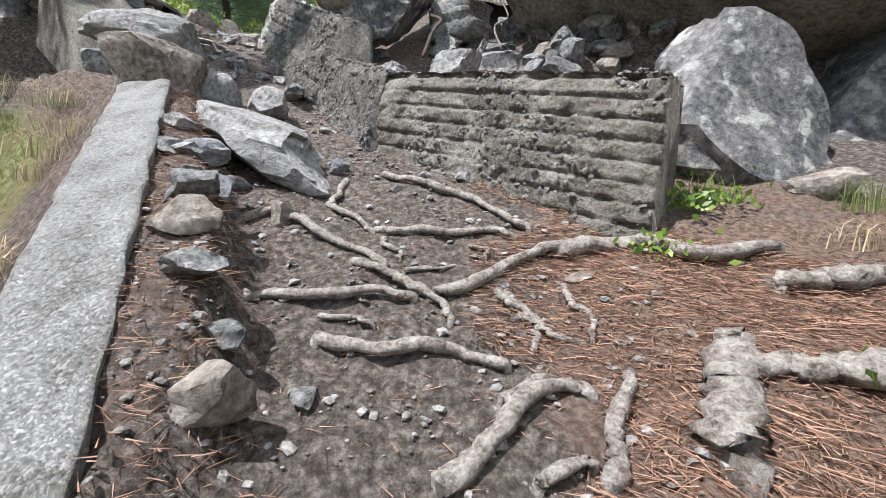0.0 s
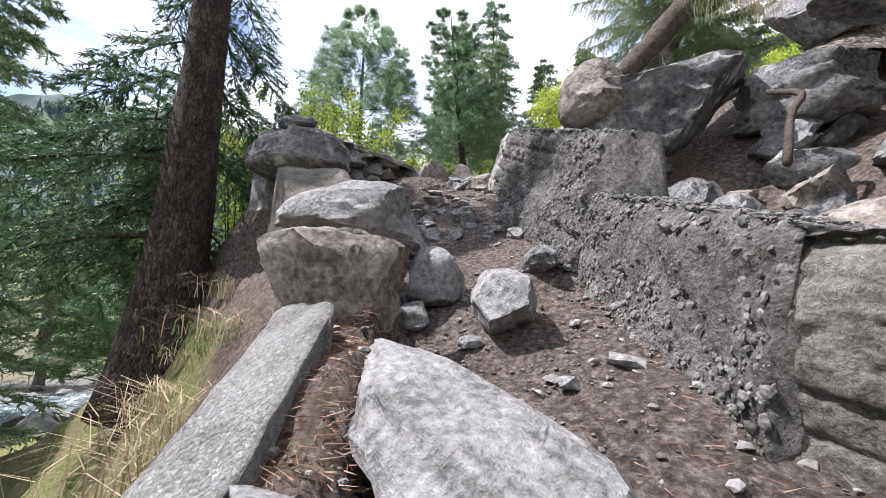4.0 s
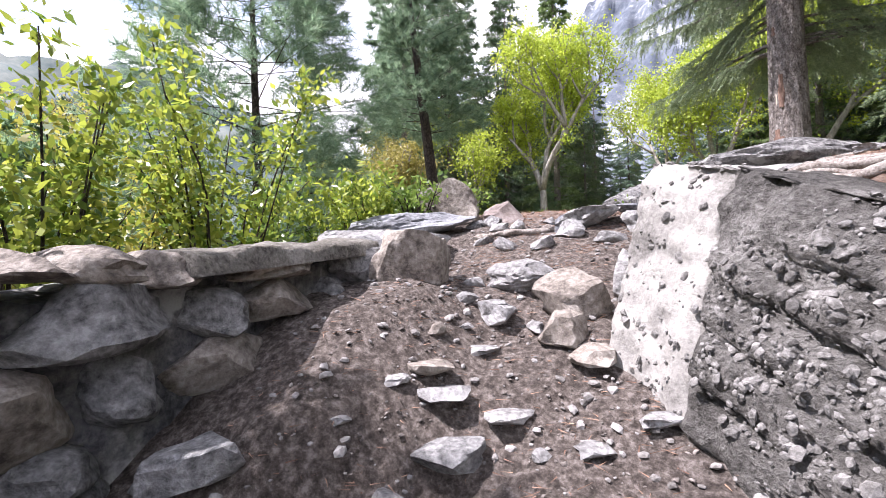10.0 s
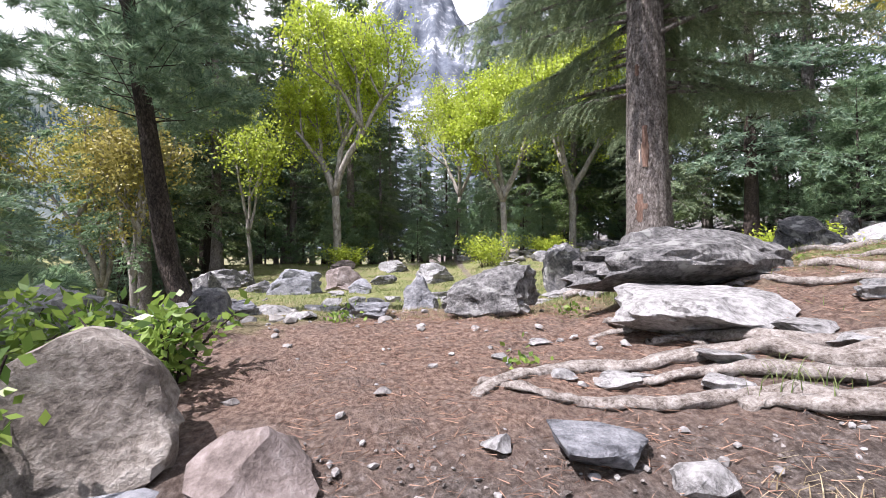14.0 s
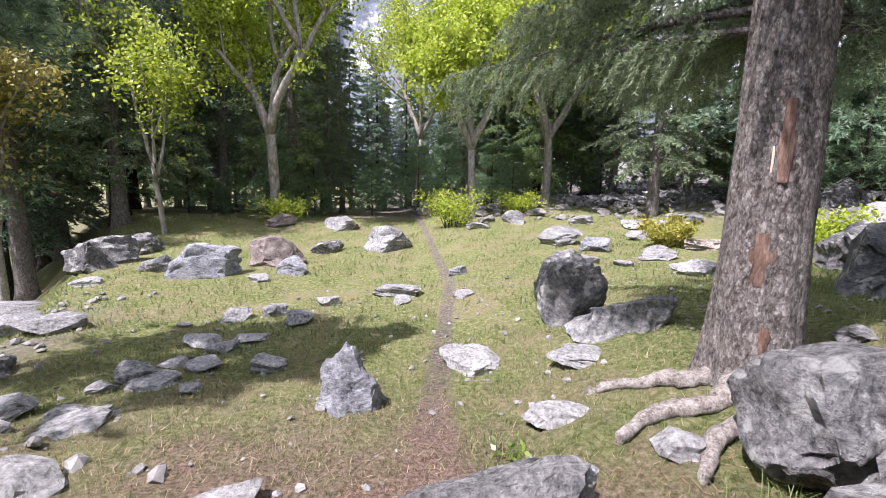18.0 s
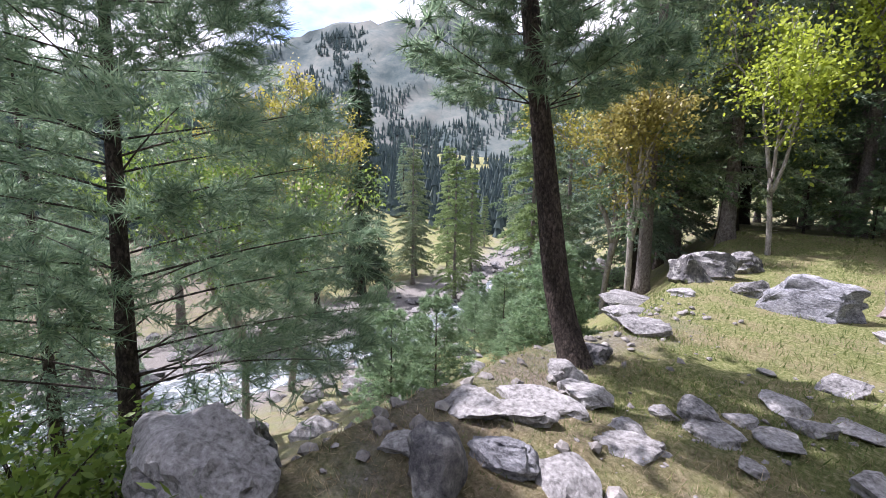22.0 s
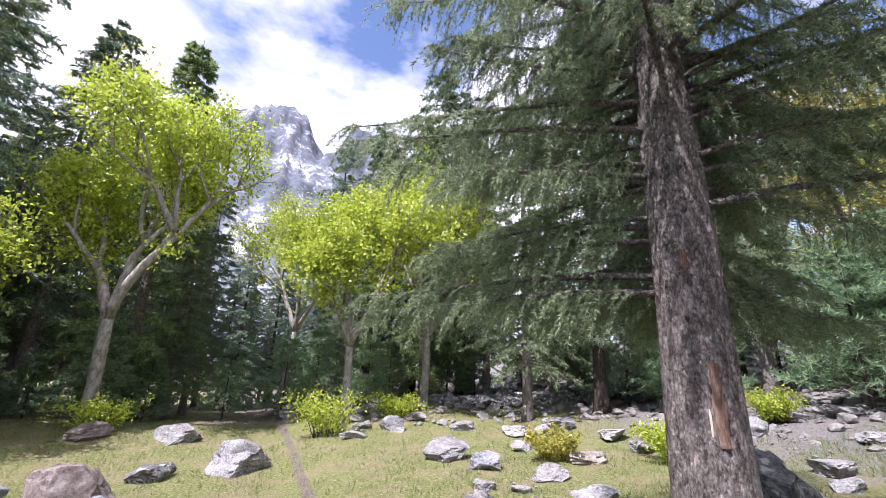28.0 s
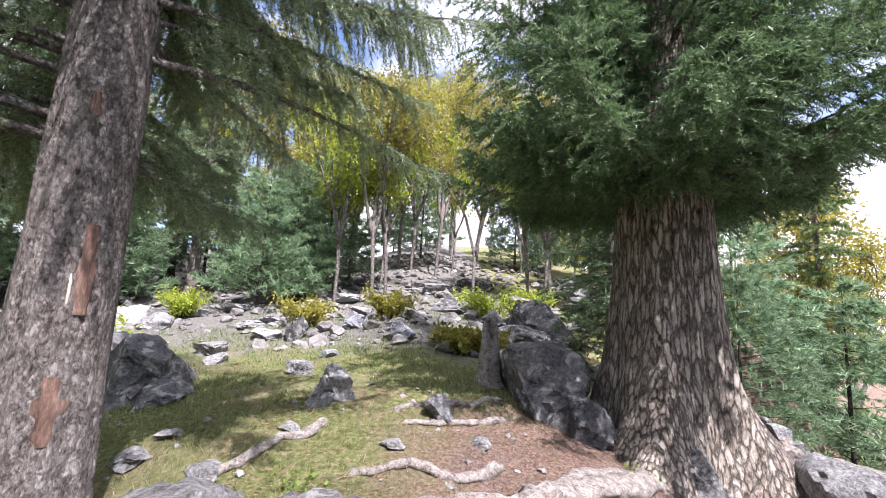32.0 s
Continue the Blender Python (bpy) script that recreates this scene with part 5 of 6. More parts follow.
scatter([(10.40, 21.83, 1.03, 0.45, -27, 'G'), (-2.17, 31.61, 0.85, 0.39, -31, 'P'), (2.56, 36.59, 1.77, 0.78, -31, 'G'), (4.90, 37.01, 1.67, 0.73, 3, 'P'), (-6.34, 13.40, 0.50, 0.22, 26, 'B'), (-6.71, 12.82, 0.29, 0.13, -19, 'P'), (-6.94, 13.54, 0.57, 0.17, 16, 'P'), (-6.84, 13.97, 0.54, 0.20, 39, 'P'), (-7.51, 15.00, 0.49, 0.27, 0, 'P'), (-7.10, 14.91, 0.56, 0.25, -25, 'P'), (-18.34, 20.20, 1.19, 0.73, 14, 'G'), (-6.69, 15.41, 0.27, 0.14, -17, 'P'), (-6.57, 15.70, 0.46, 0.24, -29, 'G'), (-6.33, 16.02, 0.29, 0.13, 22, 'P'), (-6.34, 16.76, 0.45, 0.15, -36, 'P')])
scatter([(-5.98, 16.52, 0.39, 0.21, 39, 'P'), (-6.24, 14.42, 0.49, 0.12, 36, 'P'), (-5.81, 16.99, 0.43, 0.10, -6, 'P'), (-7.01, 17.83, 0.23, 0.09, 9, 'P'), (-5.82, 15.21, 0.26, 0.08, -32, 'P'), (-25.44, 35.90, 3.31, 1.86, -19, 'D'), (-34.61, 44.52, 3.50, 2.03, 34, 'G'), (-41.74, 45.86, 3.43, 3.30, 35, 'D'), (-13.88, 23.92, 2.29, 0.65, 37, 'G'), (-8.03, 16.02, 0.53, 0.23, -12, 'D'), (-10.11, 20.80, 0.55, 0.17, 2, 'P'), (-26.82, 42.91, 2.38, 1.19, 21, 'D'), (0.59, 11.64, 0.41, 0.27, -6, 'G'), (2.66, 13.71, 0.53, 0.19, 36, 'G'), (7.82, 13.85, 0.77, 0.56, 39, 'B')])
scatter([(10.99, 15.91, 1.17, 0.70, 26, 'D'), (7.26, 15.22, 0.91, 0.70, 13, 'D'), (9.77, 16.73, 1.11, 0.47, -15, 'G'), (3.78, 13.57, 0.40, 0.16, -13, 'B'), (6.13, 12.39, 0.74, 0.40, 33, 'B'), (11.16, 11.16, 1.44, 0.60, -5, 'D'), (10.35, 9.75, 1.17, 0.64, -5, 'G'), (9.59, 20.91, 1.40, 0.88, -19, 'P'), (9.04, 19.91, 1.01, 0.60, -36, 'G'), (6.03, 16.72, 1.08, 0.39, 36, 'P'), (0.04, 14.06, 0.31, 0.10, 36, 'P'), (-0.30, 14.11, 0.32, 0.09, 18, 'G'), (-0.68, 13.35, 0.30, 0.08, 36, 'G'), (0.04, 13.00, 0.25, 0.08, 26, 'G'), (10.80, 19.78, 0.77, 0.35, -30, 'G')])
scatter([(8.85, 17.13, 0.83, 0.33, -31, 'P'), (7.36, 16.05, 1.03, 0.35, 37, 'P'), (9.60, 13.80, 1.07, 0.43, -24, 'P'), (7.43, 12.71, 0.75, 0.33, -33, 'G'), (12.24, 19.02, 1.27, 0.42, -35, 'P'), (13.36, 15.09, 1.37, 0.50, 8, 'P'), (14.43, 16.75, 1.21, 0.48, -9, 'G'), (8.89, 12.17, 0.85, 0.37, 38, 'P'), (11.84, 13.55, 1.25, 0.42, -15, 'P'), (13.74, 11.69, 1.41, 0.52, -16, 'G'), (17.59, 9.67, 2.01, 0.75, 28, 'D'), (-0.25, 12.05, 0.28, 0.08, 19, 'P'), (0.03, 11.26, 0.22, 0.09, 1, 'G'), (1.86, 19.80, 0.77, 0.49, -2, 'P'), (1.23, 17.86, 0.86, 0.39, -3, 'W')])
scatter([(1.64, 15.10, 0.71, 0.47, -23, 'D'), (4.75, 16.00, 0.63, 0.36, 17, 'P'), (3.78, 20.80, 1.09, 0.34, -16, 'N'), (0.69, 19.15, 0.42, 0.17, -18, 'P'), (0.14, 19.58, 0.56, 0.24, 35, 'P'), (2.27, 22.90, 0.43, 0.17, 22, 'P'), (5.91, 20.86, 0.93, 0.37, 17, 'G'), (6.67, 22.68, 1.21, 0.42, 15, 'P'), (6.52, 25.13, 1.28, 0.40, 7, 'G'), (4.81, 25.37, 1.30, 0.39, 40, 'P')])
scatter([(-4.43, 7.62, 0.22, 0.07, 25, 'N'), (-4.34, 7.56, 0.24, 0.07, 35, 'P'), (-4.36, 7.16, 0.15, 0.11, 25, 'P'), (-4.23, 7.38, 0.30, 0.11, 30, 'G'), (-4.06, 7.61, 0.22, 0.06, 24, 'P'),
         (-3.76, 7.99, 0.22, 0.10, 23, 'N'), (-3.72, 7.54, 0.15, 0.04, 36, 'P'), (-3.90, 7.48, 0.08, 0.05, 37, 'P'), (-3.49, 7.69, 0.17, 0.05, 34, 'P'), (-3.34, 7.21, 0.11, 0.07, 24, 'P'),
         (-3.78, 7.27, 0.14, 0.06, 26, 'P'), (-3.87, 7.15, 0.13, 0.06, 32, 'P'), (-3.58, 7.10, 0.18, 0.08, 38, 'P'), (-3.59, 7.22, 0.15, 0.03, 32, 'P'), (-4.60, 7.18, 0.08, 0.04, 23, 'P'),
         (-4.36, 8.30, 0.21, 0.07, 27, 'P'), (-4.48, 6.96, 0.12, 0.04, 20, 'P'), (-4.52, 7.47, 0.12, 0.04, 19, 'P'), (-4.30, 7.97, 0.17, 0.05, 31, 'P')])
scatter([(-4.48, 6.96, 0.12, 0.04, 20, 'P'), (-4.52, 7.47, 0.12, 0.04, 19, 'P'), (-4.30, 7.97, 0.17, 0.05, 31, 'P')])
scatter([(-3.96, 9.82, 0.57, 0.23, 29, 'P'), (-4.09, 9.57, 0.26, 0.20, -22, 'P'), (-3.56, 9.64, 0.32, 0.24, -29, 'P'), (-2.86, 9.68, 0.76, 0.38, -20, 'P'), (-3.28, 10.18, 0.23, 0.16, 0, 'P'), (-3.59, 10.35, 0.40, 0.14, -9, 'B'), (-4.80, 9.83, 0.21, 0.12, -17, 'P'), (-4.93, 10.06, 0.27, 0.13, -30, 'G'), (-5.16, 10.08, 0.19, 0.12, 22, 'G'), (-4.61, 9.78, 0.14, 0.18, -16, 'P'), (-4.36, 10.03, 0.13, 0.11, -3, 'P'), (-4.00, 10.42, 0.13, 0.08, 22, 'P'), (-4.92, 9.65, 0.19, 0.10, -11, 'N'), (-3.12, 9.68, 0.24, 0.12, 24, 'P'), (-3.11, 4.91, 0.23, 0.14, 29, 'G')])
scatter([(-3.29, 6.01, 0.19, 0.16, -2, 'P'), (-3.00, 6.03, 0.19, 0.13, 3, 'G'), (-2.64, 6.06, 0.12, 0.10, 6, 'G'), (-3.11, 6.41, 0.29, 0.19, -20, 'G'), (-2.60, 6.38, 0.22, 0.20, 10, 'G'), (-2.35, 6.02, 0.19, 0.14, 12, 'P'), (-2.06, 5.89, 0.08, 0.14, -15, 'P'), (-3.10, 5.56, 0.19, 0.10, 18, 'P'), (-3.93, 5.75, 0.21, 0.11, -11, 'P'), (-3.56, 6.36, 0.20, 0.11, -16, 'P'), (-3.53, 5.84, 0.13, 0.09, 9, 'P'), (-3.90, 8.41, 0.44, 0.33, 1, 'N'), (-4.27, 8.63, 0.47, 0.29, -13, 'P'), (-4.32, 8.23, 0.27, 0.17, -6, 'P'), (-4.49, 8.21, 0.15, 0.09, -10, 'P')])
scatter([(-3.58, 8.64, 0.24, 0.41, 0, 'P'), (-4.09, 8.22, 0.12, 0.07, -24, 'P'), (-4.56, 8.53, 0.15, 0.10, -6, 'P'), (-4.28, 9.34, 0.18, 0.14, -22, 'P'), (-4.13, 9.80, 0.25, 0.19, 9, 'B'), (-4.63, 9.43, 0.23, 0.15, -6, 'P'), (-4.87, 9.56, 0.20, 0.12, 17, 'P'), (-3.77, 9.44, 0.25, 0.14, 0, 'P'), (-2.52, 11.42, 1.04, 0.40, -26, 'P'), (-4.42, 8.02, 0.07, 0.04, -10, 'P'), (-4.51, 7.84, 0.10, 0.07, 30, 'N')])
scatter([(-3.21, 11.00, 0.29, 0.10, -4, 'P'), (-3.11, 10.97, 0.14, 0.06, 4, 'P'), (-2.68, 10.89, 0.34, 0.07, -12, 'P'), (-2.16, 10.98, 0.38, 0.10, -10, 'P'), (-2.08, 10.77, 0.28, 0.07, -11, 'P'),
         (-3.50, 11.61, 0.18, 0.04, 3, 'P'), (-3.82, 11.33, 0.12, 0.05, -9, 'P'), (-1.61, 11.08, 0.29, 0.09, -5, 'P'), (-1.45, 11.24, 0.19, 0.07, 1, 'G'), (-2.81, 10.73, 0.26, 0.07, -13, 'P'),
         (-3.53, 11.02, 0.14, 0.08, -7, 'P'), (-2.36, 11.07, 0.12, 0.04, -1, 'P')])
scatter([(-3.34, 6.07, 0.20, 0.15, 32, 'P'), (-3.05, 6.09, 0.19, 0.10, 37, 'P'), (-2.65, 6.07, 0.12, 0.10, 24, 'P'), (-3.18, 6.46, 0.29, 0.23, 28, 'G'), (-2.63, 6.46, 0.25, 0.21, 26, 'G'),
         (-2.34, 6.04, 0.17, 0.14, 25, 'P'), (-3.92, 5.57, 0.23, 0.08, 32, 'P'), (-3.70, 5.75, 0.12, 0.07, 27, 'P'), (-3.51, 5.80, 0.12, 0.08, 38, 'P'), (-4.17, 5.93, 0.14, 0.07, 23, 'P'),
         (-3.61, 6.39, 0.21, 0.12, 41, 'P'), (-4.66, 6.13, 0.21, 0.10, 24, 'G'), (-3.10, 5.44, 0.18, 0.13, 19, 'G'), (-3.32, 5.42, 0.12, 0.09, 27, 'G'), (-2.05, 5.87, 0.10, 0.12, 40, 'P'),
         (-3.94, 5.38, 0.19, 0.13, 30, 'P'), (-4.97, 5.66, 0.19, 0.14, 23, 'P'), (-4.47, 6.29, 0.21, 0.10, 20, 'G'), (-4.66, 6.30, 0.19, 0.12, 33, 'G'), (-4.69, 6.20, 0.16, 0.10, 25, 'G')])
scatter([(-4.97, 5.66, 0.19, 0.14, 23, 'P'), (-4.47, 6.29, 0.21, 0.10, 20, 'G'), (-4.66, 6.30, 0.19, 0.12, 33, 'G'), (-4.69, 6.20, 0.16, 0.10, 25, 'G'), (-3.84, 6.20, 0.18, 0.14, 23, 'G'),
         (-4.15, 6.86, 0.25, 0.11, 31, 'G'), (-3.69, 6.76, 0.19, 0.12, 23, 'G'), (-3.53, 6.99, 0.19, 0.14, 39, 'P'), (-3.91, 8.10, 0.26, 0.19, 29, 'N'), (-4.96, 6.86, 0.39, 0.14, 25, 'G'),
         (-3.01, 6.33, 0.15, 0.09, 37, 'G'), (-3.54, 6.12, 0.13, 0.13, 21, 'G')])
scatter([(-1.26, 4.05, 0.11, 0.07, 42, 'P'), (-1.07, 4.28, 0.18, 0.07, 27, 'P'), (-1.33, 4.08, 0.08, 0.05, 34, 'P'), (-3.70, 6.46, 0.26, 0.13, 41, 'G'), (-4.13, 6.68, 0.28, 0.13, 28, 'G'),
         (-2.66, 6.16, 0.19, 0.09, 20, 'G'), (-2.66, 6.72, 0.27, 0.23, 32, 'G'), (-2.49, 4.73, 0.31, 0.17, 39, 'B')])
scatter([(0.25, 3.38, 0.18, 0.08, 29, 'P'), (-0.06, 3.42, 0.11, 0.07, 22, 'P'), (0.90, 2.67, 0.08, 0.05, 21, 'G'), (-0.81, 3.15, 0.13, 0.09, 11, 'P'), (-0.22, 3.05, 0.11, 0.05, 12, 'P'),
         (-1.24, 3.00, 0.18, 0.12, 23, 'B'), (-1.18, 2.67, 0.19, 0.14, 14, 'B'), (-1.17, 2.40, 0.12, 0.05, 25, 'G'), (-1.06, 2.30, 0.09, 0.04, 30, 'G'), (-1.30, 2.60, 0.22, 0.08, 8, 'P'),
         (0.81, 2.31, 0.13, 0.06, 7, 'N'), (0.45, 2.23, 0.06, 0.03, 29, 'G'), (-1.84, 4.28, 0.15, 0.08, 24, 'P')])


# ---- dry stone wall on the brink ----
stone_wall = new("dry_stone_wall")
tagged(stone_wall, "low dry stone wall of grey and tan field stones with a rough cap", "stone wall", kind="structure")


def wall_stone(y, z, w, h, material, depth=0.34, x=-5.15, name="wall_stone", rot=0):
    SEED[0] += 1
    ob = link(name, rock_mesh(depth, w * 1.04, h * 1.06, SEED[0], 3, 9, 0.06), material)
    sharpen(ob)
    ob.matrix_world = pose(x - 0.15, y, z - h / 2, random.uniform(-5, 5), random.uniform(-5, 5), rot + random.uniform(-6, 6))
    ob.parent = stone_wall
    return ob


W_MATS = (ROCK_GREY, ROCK_BROWN, ROCK_BLUE, ROCK_GREY)
for i, (y, z, w, h) in enumerate(((6.12, 4.22, 0.20, 0.16), (6.32, 4.25, 0.22, 0.20), (6.70, 4.20, 0.50, 0.27), (7.14, 4.16, 0.32, 0.24), (7.50, 4.36, 0.53, 0.11),
                                  (7.50, 4.20, 0.44, 0.24), (6.36, 3.91, 0.54, 0.32), (6.76, 3.92, 0.22, 0.28), (7.19, 3.95, 0.52, 0.25), (7.64, 3.95, 0.34, 0.22),
                                  (7.88, 4.14, 0.26, 0.30), (8.28, 4.30, 0.62, 0.50), (8.72, 4.36, 0.36, 0.42), (9.0, 4.5, 0.42, 0.28))):
    wall_stone(y, z, w, h, W_MATS[(i * 7 + 2) % 4] if i not in (6, 8, 4) else ROCK_BROWN)
rs_w = random.Random(8)
BIG = ((6.12, 4.22, 0.20, 0.16), (6.32, 4.25, 0.22, 0.20), (6.70, 4.20, 0.50, 0.27), (7.14, 4.16, 0.32, 0.24), (7.50, 4.25, 0.53, 0.36), (6.36, 3.91, 0.54, 0.32), (6.76, 3.92, 0.22, 0.28),
       (7.19, 3.95, 0.52, 0.25), (7.64, 3.95, 0.34, 0.22), (7.88, 4.14, 0.26, 0.30), (8.28, 4.30, 0.62, 0.50))
for course in range(7):
    y = 5.45 + 0.1 * rs_w.random()
    while y < 8.15:
        w, h = rs_w.uniform(0.16, 0.40), rs_w.uniform(0.15, 0.21)
        y += w * 0.5
        z = 3.22 + 0.17 * course + rs_w.uniform(-0.03, 0.03)
        if z > gz(-5.0, y) - 0.08 and z < 4.36 and not any(abs(y - a) < 0.42 * (w + c) and abs(z - e) < 0.42 * (h + d) for a, e, c, d in BIG):
            wall_stone(y, z, w, h, rs_w.choice(W_MATS), 0.32, -5.17, "wall_stone")
        y += w * 0.5
y = 5.5
while y < 6.95:
    w = rs_w.uniform(0.2, 0.46)
    wall_stone(y + w / 2, 4.36 + 0.03 * rs_w.random(), w, rs_w.uniform(0.10, 0.2), rs_w.choice(W_MATS), 0.5, -5.25, "cap_stone")
    y += w
core = slab("wall_core", (-5.75, 5.40), (-5.75, 8.25), (-5.30, 5.40), (-5.32, 8.25), 4.20, 4.42, 1.5, ROCK_DARK, "", 30, 6, 0.03)
core.parent = stone_wall
for key in ("label", "category", "kind"):
    if key in core:
        del core[key]
cap = slab("wall_cap", (-5.74, 6.95), (-5.72, 8.30), (-5.14, 6.95), (-5.18, 8.30), 4.43, 4.55, 0.10, CONCRETE_RIB, "", 34, 8, 0.02)
cap.parent = stone_wall
for key in ("label", "category", "kind"):
    if key in cap:
        del cap[key]
rock(-5.45, 8.85, 1.25, 0.85, 0.34, ROCK_PALE, "flat pale slab lying over the end of the stone wall", 75, (3, 2), 0.1, z=4.36, cuts=2, flat_top=True, rough=0.05)
rock(-4.98, 8.35, 0.52, 0.5, 0.72, ROCK_BROWN, "angular brown block at the end of the stone wall", 20, (0, 3), 0.1, z=3.95, cuts=6, rough=0.06)

# ---- roots ----
R_LABEL = "bare weathered root creeping over the trail"
for pts, r in (
    ([(-0.39, 3.46), (-0.08, 3.19), (0.18, 3.05), (0.37, 2.90), (0.54, 2.78), (0.64, 2.67)], 0.037),
    ([(-0.63, 3.27), (-0.58, 3.01), (-0.54, 2.83), (-0.36, 2.65), (-0.22, 2.61)], 0.03),
    ([(-0.30, 2.64), (0.01, 2.56), (0.22, 2.55), (0.41, 2.61), (0.56, 2.55)], 0.032),
    ([(-1.07, 2.62), (-0.89, 2.74), (-0.67, 2.61), (-0.48, 2.46), (-0.31, 2.38), (-0.09, 2.22)], 0.037),
    ([(-0.32, 2.31), (-0.18, 2.20), (-0.03, 2.17), (0.06, 2.08), (0.16, 2.00), (0.23, 1.95)], 0.032),
    ([(-0.65, 1.92), (-0.56, 2.03), (-0.35, 1.98), (-0.16, 2.03), (0.00, 2.04), (0.08, 2.05)], 0.034),
    ([(0.15, 2.10), (0.26, 2.15), (0.40, 2.27), (0.55, 2.37), (0.70, 2.48), (0.87, 2.55), (1.01, 2.53)], 0.042),
):
    root(pts, r * 0.85, r * 0.6, ROOT, R_LABEL, r * 0.55, 0.02)
for pts, r in (
    ([(0.39, 2.19), (0.47, 2.13), (0.52, 2.07), (0.56, 2.04)], 0.03),
    ([(-0.30, 1.92), (-0.18, 1.91), (-0.06, 1.89)], 0.018),
    ([(-0.01, 2.25), (0.13, 2.28), (0.23, 2.35)], 0.016),
    ([(0.29, 2.48), (0.40, 2.41)], 0.016),
    ([(-0.20, 2.54), (-0.10, 2.38), (-0.04, 2.33)], 0.02),
    ([(-0.32, 1.80), (-0.16, 1.79), (0.01, 1.77), (0.18, 1.80), (0.33, 1.77), (0.46, 1.80)], 0.042),
    ([(0.20, 1.34), (0.31, 1.42), (0.41, 1.50), (0.50, 1.63), (0.61, 1.67), (0.73, 1.68)], 0.045),
    ([(0.69, 1.39), (0.74, 1.52), (0.80, 1.64), (0.87, 1.78)], 0.042),
    ([(0.47, 1.37), (0.57, 1.42), (0.68, 1.47)], 0.03),
    ([(0.41, 2.20), (0.54, 2.08), (0.56, 1.86)], 0.024),
    ([(0.72, 2.28), (0.76, 2.06), (0.79, 1.89)], 0.022),
    ([(0.49, 2.08), (0.60, 1.98), (0.74, 1.88)], 0.022),
    ([(0.71, 2.49), (0.99, 2.55), (1.20, 2.42), (1.50, 2.33), (1.78, 2.36)], 0.065),
    ([(0.40, 1.60), (0.51, 1.70), (0.58, 1.73)], 0.03),
):
    root(pts, r * 0.85, r * 0.55, ROOT, R_LABEL, r * 0.5, 0.012)
root([(0.98, 1.36), (1.08, 1.52), (1.18, 1.70), (1.24, 1.84)], 0.10, 0.075, ROOT, "thick barkless root stub among fallen needles", 0.02, wild=1.0, flat=0.6)
root([(1.20, 1.64), (1.38, 1.62), (1.55, 1.61), (1.9, 1.6)], 0.045, 0.085, ROOT, "thick root running to a trunk beside the trail", 0.03, wild=1.0, flat=0.7)
root([(1.55, 2.10), (1.84, 2.09), (2.15, 2.03)], 0.05, 0.085, ROOT, "thick root running to a trunk beside the trail", 0.03, wild=1.0, flat=0.7)
R2 = "knotted grey root of the old fir over the ground"
for pts, r in (
    ([(-4.02, 10.86), (-3.71, 11.05), (-3.27, 11.15), (-2.98, 11.1), (-2.6, 10.95), (-2.2, 10.6), (-1.4, 10.1), (-0.4, 9.4)], 0.075),
    ([(-2.9, 11.9), (-2.69, 11.51), (-2.42, 11.0), (-2.0, 10.7), (-1.2, 10.0), (-0.2, 9.2)], 0.075),
    ([(-2.93, 10.55), (-2.61, 10.45), (-2.24, 10.2), (-1.6, 9.7), (-0.8, 9.0), (0.2, 8.6)], 0.08),
    ([(-3.33, 10.95), (-2.93, 10.9), (-2.6, 10.7), (-2.0, 10.2), (-1.2, 9.5)], 0.055),
    ([(-4.05, 11.00), (-3.71, 10.81), (-3.29, 10.71), (-2.80, 10.6), (-2.3, 10.3)], 0.05),
    ([(-3.14, 11.65), (-2.77, 11.63), (-2.5, 11.5)], 0.04),
    ([(-2.87, 10.98), (-2.61, 11.19), (-2.80, 11.44)], 0.028),
    ([(-1.95, 11.96), (-1.67, 11.56), (-1.08, 11.20), (-0.3, 10.5), (0.3, 9.6)], 0.07),
    ([(-5.01, 9.69), (-4.81, 9.75), (-4.52, 9.69), (-4.24, 9.90)], 0.05),
    ([(-3.1, 9.5), (-2.5, 9.4), (-1.7, 9.0), (-0.8, 8.6), (0.3, 8.3)], 0.09),
    ([(-2.6, 9.15), (-2.0, 8.9), (-1.2, 8.6), (-0.2, 8.3)], 0.07),
    ([(-1.18, 12.1), (-0.98, 11.5), (-0.6, 10.7), (0.0, 9.9), (0.7, 9.2)], 0.12),
):
    root(pts, r * 0.6, r * 1.5, ROOT, R2, r * 0.1, 0.01, "roots of the old fir", n=40, wild=1.3, flat=0.55)
for pts, r in (
    ([(-0.68, 12.31), (-0.56, 11.90), (-0.61, 11.55), (-0.28, 11.12)], 0.05),
    ([(0.53, 12.10), (1.06, 11.50), (1.60, 10.82)], 0.05),
    ([(-0.88, 10.97), (-0.72, 10.73), (-0.25, 10.20), (0.4, 9.3)], 0.08),
    ([(0.2, 12.0), (0.5, 11.4), (0.9, 10.9)], 0.045),
    ([(-0.9, 13.4), (-0.3, 13.0), (0.2, 12.7)], 0.05),
):
    root(pts, r * 0.7, r * 1.1, ROOT, R2, r * 0.25, 0.01, "roots of the old fir", wild=0.6)
